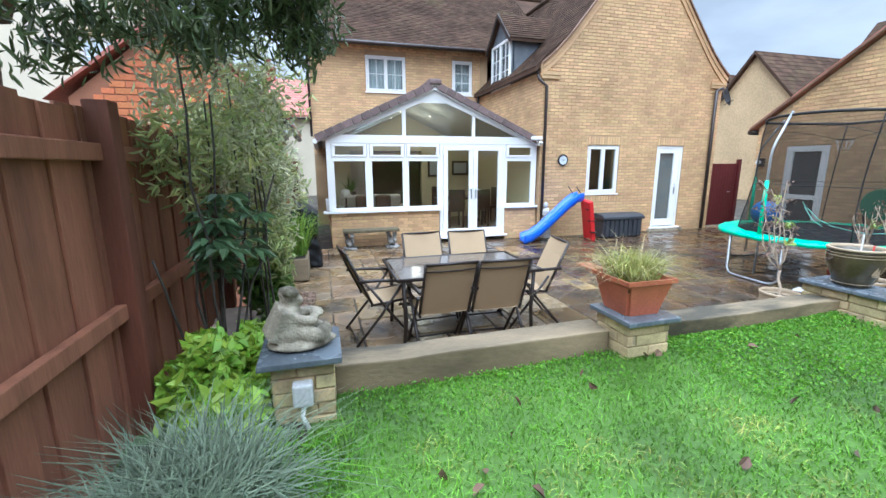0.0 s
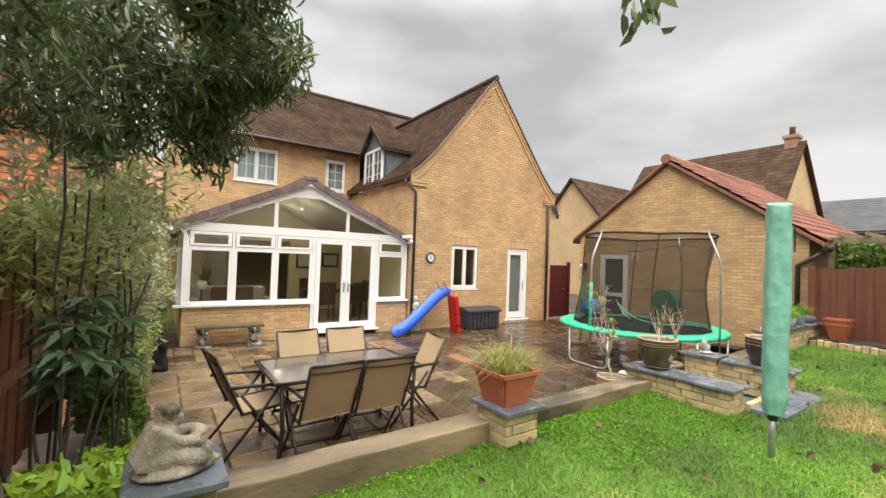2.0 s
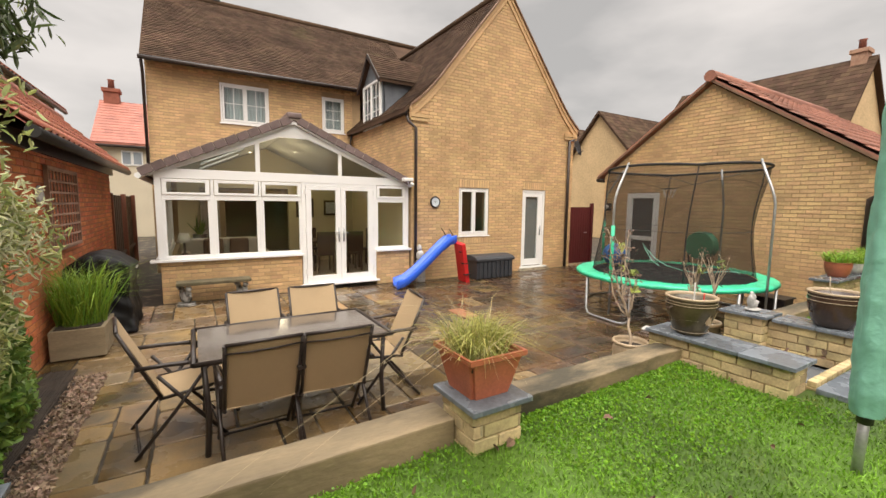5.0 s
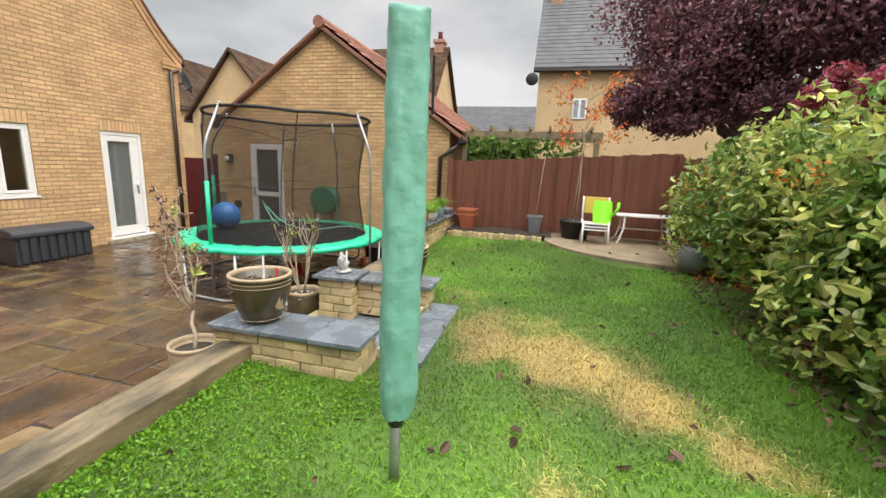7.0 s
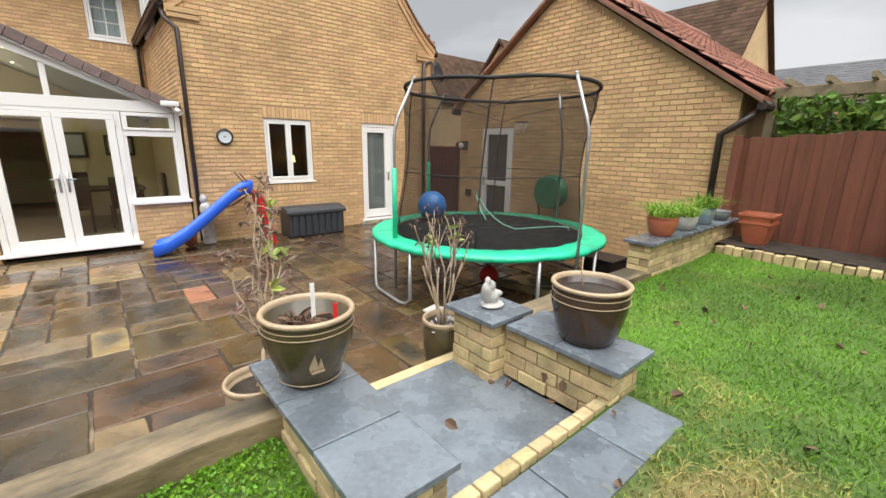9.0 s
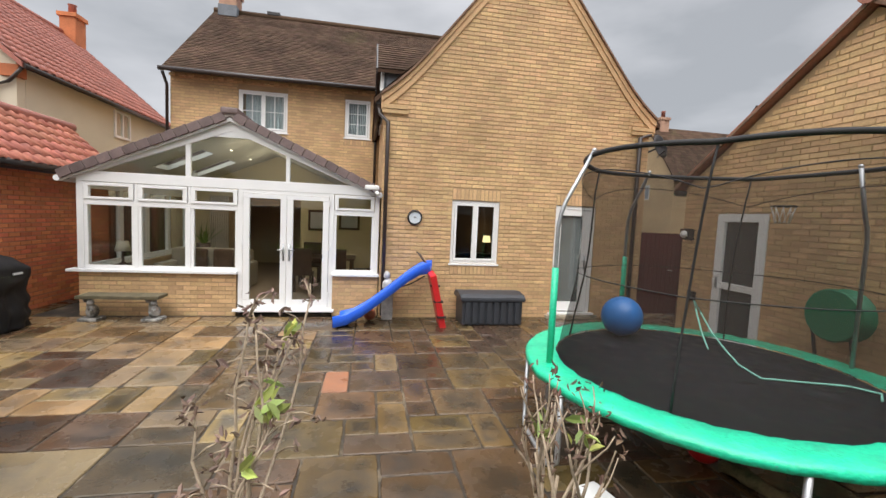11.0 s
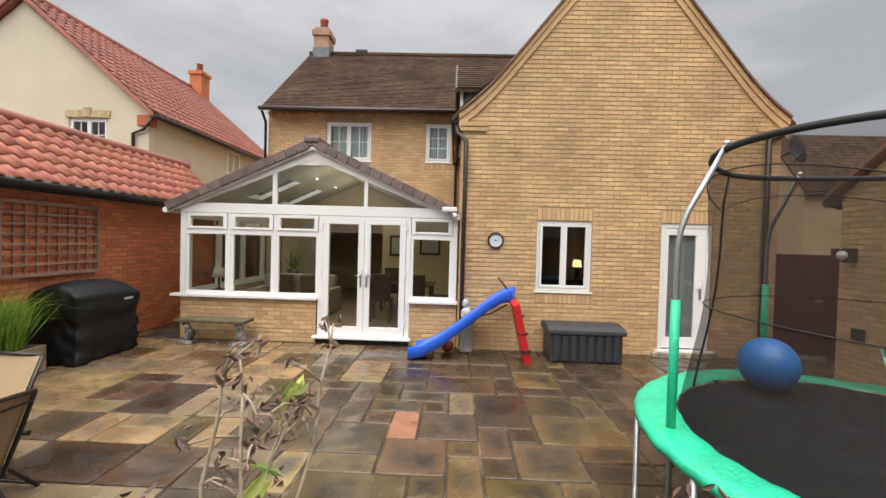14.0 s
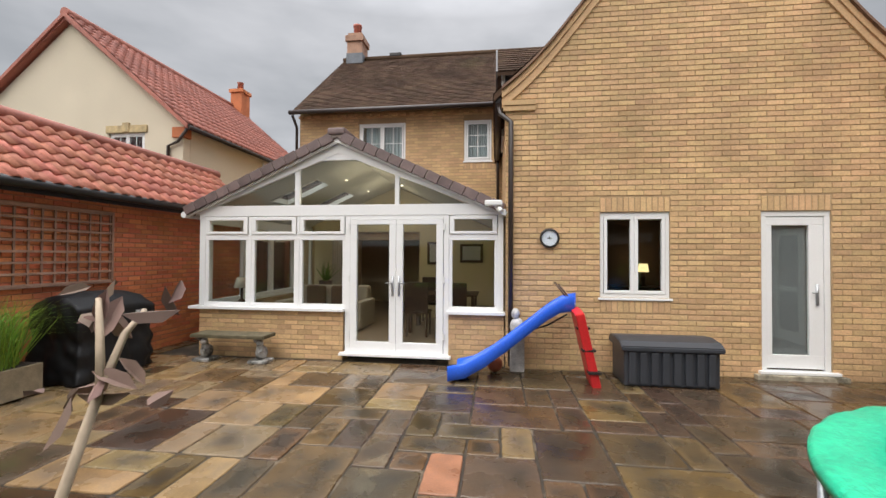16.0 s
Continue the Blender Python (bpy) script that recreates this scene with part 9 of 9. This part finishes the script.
cs = [blob_points(n_, c, r, gt, 0.3, 10) for c, r, n_ in (((-0.35, 4.2, 0.55), (0.3, 0.5, 0.5), 3200), ((-0.45, 5.0, 0.6), (0.25, 0.6, 0.55), 2600), ((-0.3, 3.5, 0.35), (0.22, 0.4, 0.3), 1500))]
clump("foliage", np.concatenate(cs), 0.065, 0.032, L_GREEN, gb)
lvn = thing("lavender_bush", (-0.32, 1.35, 0.44), "grey-green mound of lavender at the lawn edge", "shrub")
n_ = 3200
a, q = gt.uniform(0, 6.28, n_), np.sqrt(gt.uniform(0, 1, n_))
bs_ = np.column_stack([-0.30 + 0.2 * q * np.cos(a), 1.42 + 0.26 * q * np.sin(a), np.full(n_, 0.45)])
v_, f_ = blades(bs_, 0.42, 0.008, 0.5, gt)
raw("foliage", v_, f_, L_LAV, lvn)
for k in range(9):
    ca, sa, q = math.cos(k * 0.7), math.sin(k * 0.7), 0.4 + 0.12 * (k % 5)
    part("woody_stem", tube(B(), [(-0.30, 1.42, 0.43), (-0.30 + 0.08 * ca * q, 1.42 + 0.1 * sa * q, 0.54), (-0.30 + 0.2 * ca * q, 1.42 + 0.26 * sa * q, 0.66)], 0.006, 5, 0.003), TWIG, lvn)
tuft("weed_grass", (0.05, 1.75, 0.43), 160, 0.2, 0.2, L_BED, "long weedy grass at the foot of the pillar", 0.9, 0.01, 13)

hd = thing("mixed_hedge", (6.4, -1.9, 0.5), "dense hedge of yellow-green leaves with orange berries", "hedge")
gh = np.random.default_rng(44)
cs, cv = [], []
for k in range(12):
    x = 4.0 + k * 0.42
    top = 2.0 - 0.2 * math.sin(k * 1.9) + 0.03 * max(0, x - 6)
    c = (x, -1.80 + 0.16 * math.sin(k * 2.7), 0.50 + top * 0.46)
    cs.append(blob_points(2700, c, (0.6, 0.85, top * 0.52), gh, 0.5, 7))
    cv.append(blob_points(1700, c, (0.62, 0.88, top * 0.54), gh, 0.7, 7))
clump("foliage", np.concatenate(cs), 0.088, 0.044, L_GREEN, hd, "", (0, 0.35, -0.1), 0.9)
clump("yellow_leaves", np.concatenate(cv), 0.085, 0.042, L_VAR, hd, "", (0, 0.35, 0), 0.9)
bc = np.column_stack([gh.uniform(5.2, 8.6, 40), gh.uniform(-1.25, -1.02, 40), gh.uniform(0.65, 1.9, 40)])
clump("berry_cluster", np.repeat(bc, 16, axis=0) + gh.normal(size=(40 * 16, 3)) * 0.05, 0.026, 0.024, L_ORANGE, hd)["kind"] = "stuff"
for k in range(8):
    bm = B()
    limb(bm, (4.3 + k * 0.6, -1.9, 0.5), (4.2 + k * 0.62, -1.7, 1.9), 0.025, 0.01, 80 + k)
    part("stem", bm, BARK, hd)
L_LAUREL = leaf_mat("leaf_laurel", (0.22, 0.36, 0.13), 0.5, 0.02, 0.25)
lb = thing("laurel_bush", (4.3, -1.7, 0.5), "large-leaved pale green laurel beside the hedge", "shrub")
cs = [blob_points(2400, c, r, gh, 0.4, 14) for c, r in (((4.3, -1.75, 1.55), (0.6, 0.5, 0.8)), ((3.4, -1.8, 1.3), (0.6, 0.45, 0.8)), ((2.5, -1.8, 1.2), (0.7, 0.4, 0.7)))]
clump("foliage", np.concatenate(cs), 0.125, 0.05, L_LAUREL, lb, "", (0, 0.4, -0.2), 0.8)
# inner leaves in a darker green, shade inside the bush put into the colour
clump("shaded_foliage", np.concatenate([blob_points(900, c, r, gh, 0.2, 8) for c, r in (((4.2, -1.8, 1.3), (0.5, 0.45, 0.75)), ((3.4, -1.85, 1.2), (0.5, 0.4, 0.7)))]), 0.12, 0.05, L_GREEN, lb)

pt = thing("purple_plum_tree", (11.7, -2.9, 0.5), "large purple-leaved plum tree beyond the fence", "tree")
bm = B()
limb(bm, (11.7, -2.9, 0.0), (11.6, -2.8, 3.0), 0.16, 0.11, 90)
for k in range(9):
    a = k * 0.7
    limb(bm, (11.6, -2.8, 2.4 + 0.1 * k), (11.6 + 2.0 * math.cos(a), -2.8 + 2.0 * math.sin(a), 3.6 + 0.35 * (k % 5)), 0.07, 0.015, 91 + k)
part("trunk", bm, BARK, pt)
cs = [blob_points(n_, c, r, gh, 0.25, 26) for c, r, n_ in (((11.7, -2.9, 4.9), (2.3, 2.2, 2.1), 17000), ((11.3, -1.9, 3.9), (1.4, 1.5, 1.2), 13000), ((12.3, -1.6, 5.2), (1.6, 1.5, 1.5), 9000), ((10.9, -3.4, 4.4), (1.6, 1.6, 1.6), 11000), ((9.9, -3.7, 4.3), (1.4, 1.4, 1.5), 9000), ((8.3, -4.0, 4.2), (1.5, 1.3, 1.5), 9000),
                                                           ((10.9, -1.7, 2.95), (0.9, 0.9, 0.5), 3200), ((11.6, -0.9, 3.2), (0.8, 0.7, 0.55), 2400), ((10.2, -2.9, 2.9), (0.9, 0.7, 0.5), 3000), ((8.8, -3.6, 3.0), (1.2, 0.6, 0.6), 3600))]
clump("crown", np.concatenate(cs), 0.088, 0.048, L_PURPLE, pt, "", (0, 0, -0.3), 0.9)
pk = thing("crimson_shrub", (8.6, -2.8, 0.5), "shrub with crimson-pink leaves behind the hedge", "shrub")
clump("foliage", np.concatenate([blob_points(3200, (8.0, -2.6, 2.72), (0.8, 0.5, 0.5), gh, 0.3, 14), blob_points(1500, (7.0, -2.5, 2.65), (0.5, 0.4, 0.4), gh, 0.3, 9)]), 0.075, 0.036, L_PINK, pk)
bm = B()
limb(bm, (8.5, -2.8, 0.5), (8.4, -2.7, 2.6), 0.03, 0.015, 99)
part("stem", bm, BARK, pk)

lt = np.column_stack([gh.uniform(3.5, 9.5, 700), gh.uniform(-1.5, -0.95, 700), np.full(700, 0.545)])
lt[:, 2] = np.maximum(lawn_z(lt[:, 0], lt[:, 1]) + 0.012, 0.55)
v_, f_ = leaves(lt, 0.05, 0.03, None, 1.0, rng=gh)
tagged(raw("leaf_litter", v_, f_, DRY), "brown leaf litter at the foot of the hedge", "leaves", kind="stuff")

# ---------------------------------------------------------------- indoors, seen through the glass
so_ = thing("sofa", (1.2, 11.5, 0.1), "beige upholstered sofa with cushions in the conservatory", "sofa")
part("base", box(B(), 0.6, 2.3, 11.1, 12.0, 0.12, 0.5, 0.05), FABRIC, so_)
part("back", box(B(), 0.6, 2.3, 11.8, 12.15, 0.4, 0.95, 0.08), FABRIC, so_)
for x in (0.55, 2.2):
    part("arm", box(B(), x, x + 0.2, 11.1, 12.1, 0.12, 0.68, 0.06), FABRIC, so_)
for x in (1.0, 1.55):
    part("cushion", box(B(), x, x + 0.42, 11.60, 11.74, 0.52, 0.96, 0.06), FABRIC_ST, so_)
dt = thing("dining_table", (3.9, 11.6, 0.1), "dark wooden dining table indoors", "table")
part("top", box(B(), 3.3, 4.7, 11.1, 12.1, 0.82, 0.86, 0.01), DARK_WOOD, dt)
for x in (3.38, 4.62):
    for y in (11.18, 12.02):
        part("leg", box(B(), x - 0.035, x + 0.035, y - 0.035, y + 0.035, 0.1, 0.82, 0.005), DARK_WOOD, dt)


def dining_chair(m, first=[None]):
    if first[0]:
        return copy_thing(first[0], m)
    c = thing("dining_chair", (0, 0, 0), "dark wooden high-backed dining chair indoors", "chair", "dining chairs")
    part("seat", box(B(), -0.22, 0.22, -0.22, 0.22, 0.43, 0.48, 0.01), DARK_WOOD, c)
    part("backrest", box(B(), -0.22, 0.22, -0.24, -0.2, 0.48, 1.02, 0.01), DARK_WOOD, c)
    for x in (-0.19, 0.19):
        for y in (-0.19, 0.19):
            part("leg", box(B(), x - 0.02, x + 0.02, y - 0.02, y + 0.02, 0, 0.43), DARK_WOOD, c)
    c.matrix_basis = m
    first[0] = c
    return c


for x, y, r_ in ((3.6, 10.9, 0), (4.3, 10.85, 5), (3.6, 12.3, 180), (4.85, 11.6, 90)):
    dining_chair(pose(x, y, 0.1, 0, 0, r_))
tl_ = thing("console_lamp", (0.66, 9.85, 0.8), "pale table lamp on the conservatory sill", "lamp")
part("stem", lathe(B(), [(0.06, 0), (0.06, 0.02), (0.02, 0.05), (0.02, 0.25)], (0.66, 9.85, 0.8), 12), DARK_WOOD, tl_)
part("shade", lathe(B(), [(0.13, 0.24), (0.08, 0.42), (0.078, 0.42), (0.128, 0.24)], (0.66, 9.85, 0.8), 16), FABRIC, tl_)
part("stand", box(B(), 0.52, 0.9, 9.65, 10.05, 0.1, 0.8, 0.01), DARK_WOOD, tl_)
hpn = thing("house_plant", (0.95, 12.75, 0.1), "spiky green house plant in a pot indoors", "plant")
part("pot", lathe(B(), [(0.12, 0), (0.16, 0.9), (0.14, 0.9), (0.13, 0.86)], (0.95, 12.75, 0.1), 16), DARK_WOOD, hpn)
a = np.linspace(0, 6.28, 40)
v_, f_ = blades(np.column_stack([0.95 + 0.05 * np.cos(a), 12.75 + 0.05 * np.sin(a), np.full(40, 0.98)]), 0.5, 0.03, 0.5, gh)
raw("leaves", v_, f_, L_GREEN, hpn)
for x0, x1, y, z0, z1, ax in ((3.4, 3.9, 13.085, 1.4, 1.95, "y"), (4.2, 4.75, 13.085, 1.45, 1.9, "y")):
    pf_ = thing("picture_frame", ((x0 + x1) / 2, y, z0), "dark framed picture hanging on the cream wall", "picture", "pictures")
    part("frame", box(B(), x0, x1, y - 0.02, y, z0, z1, 0.005), DARK_WOOD, pf_)
    part("print", box(B(), x0 + 0.06, x1 - 0.06, y - 0.024, y - 0.02, z0 + 0.06, z1 - 0.06), GREY_LBL, pf_)
bm = B()
for k in range(9):
    box(bm, 1.0 + 0.05 * k, 1.04 + 0.05 * k, 13.0, 13.06, 0.1, 2.2, 0.01)
tagged(part("curtain", bm, FABRIC), "gathered beige curtain at the inner opening", "curtain")
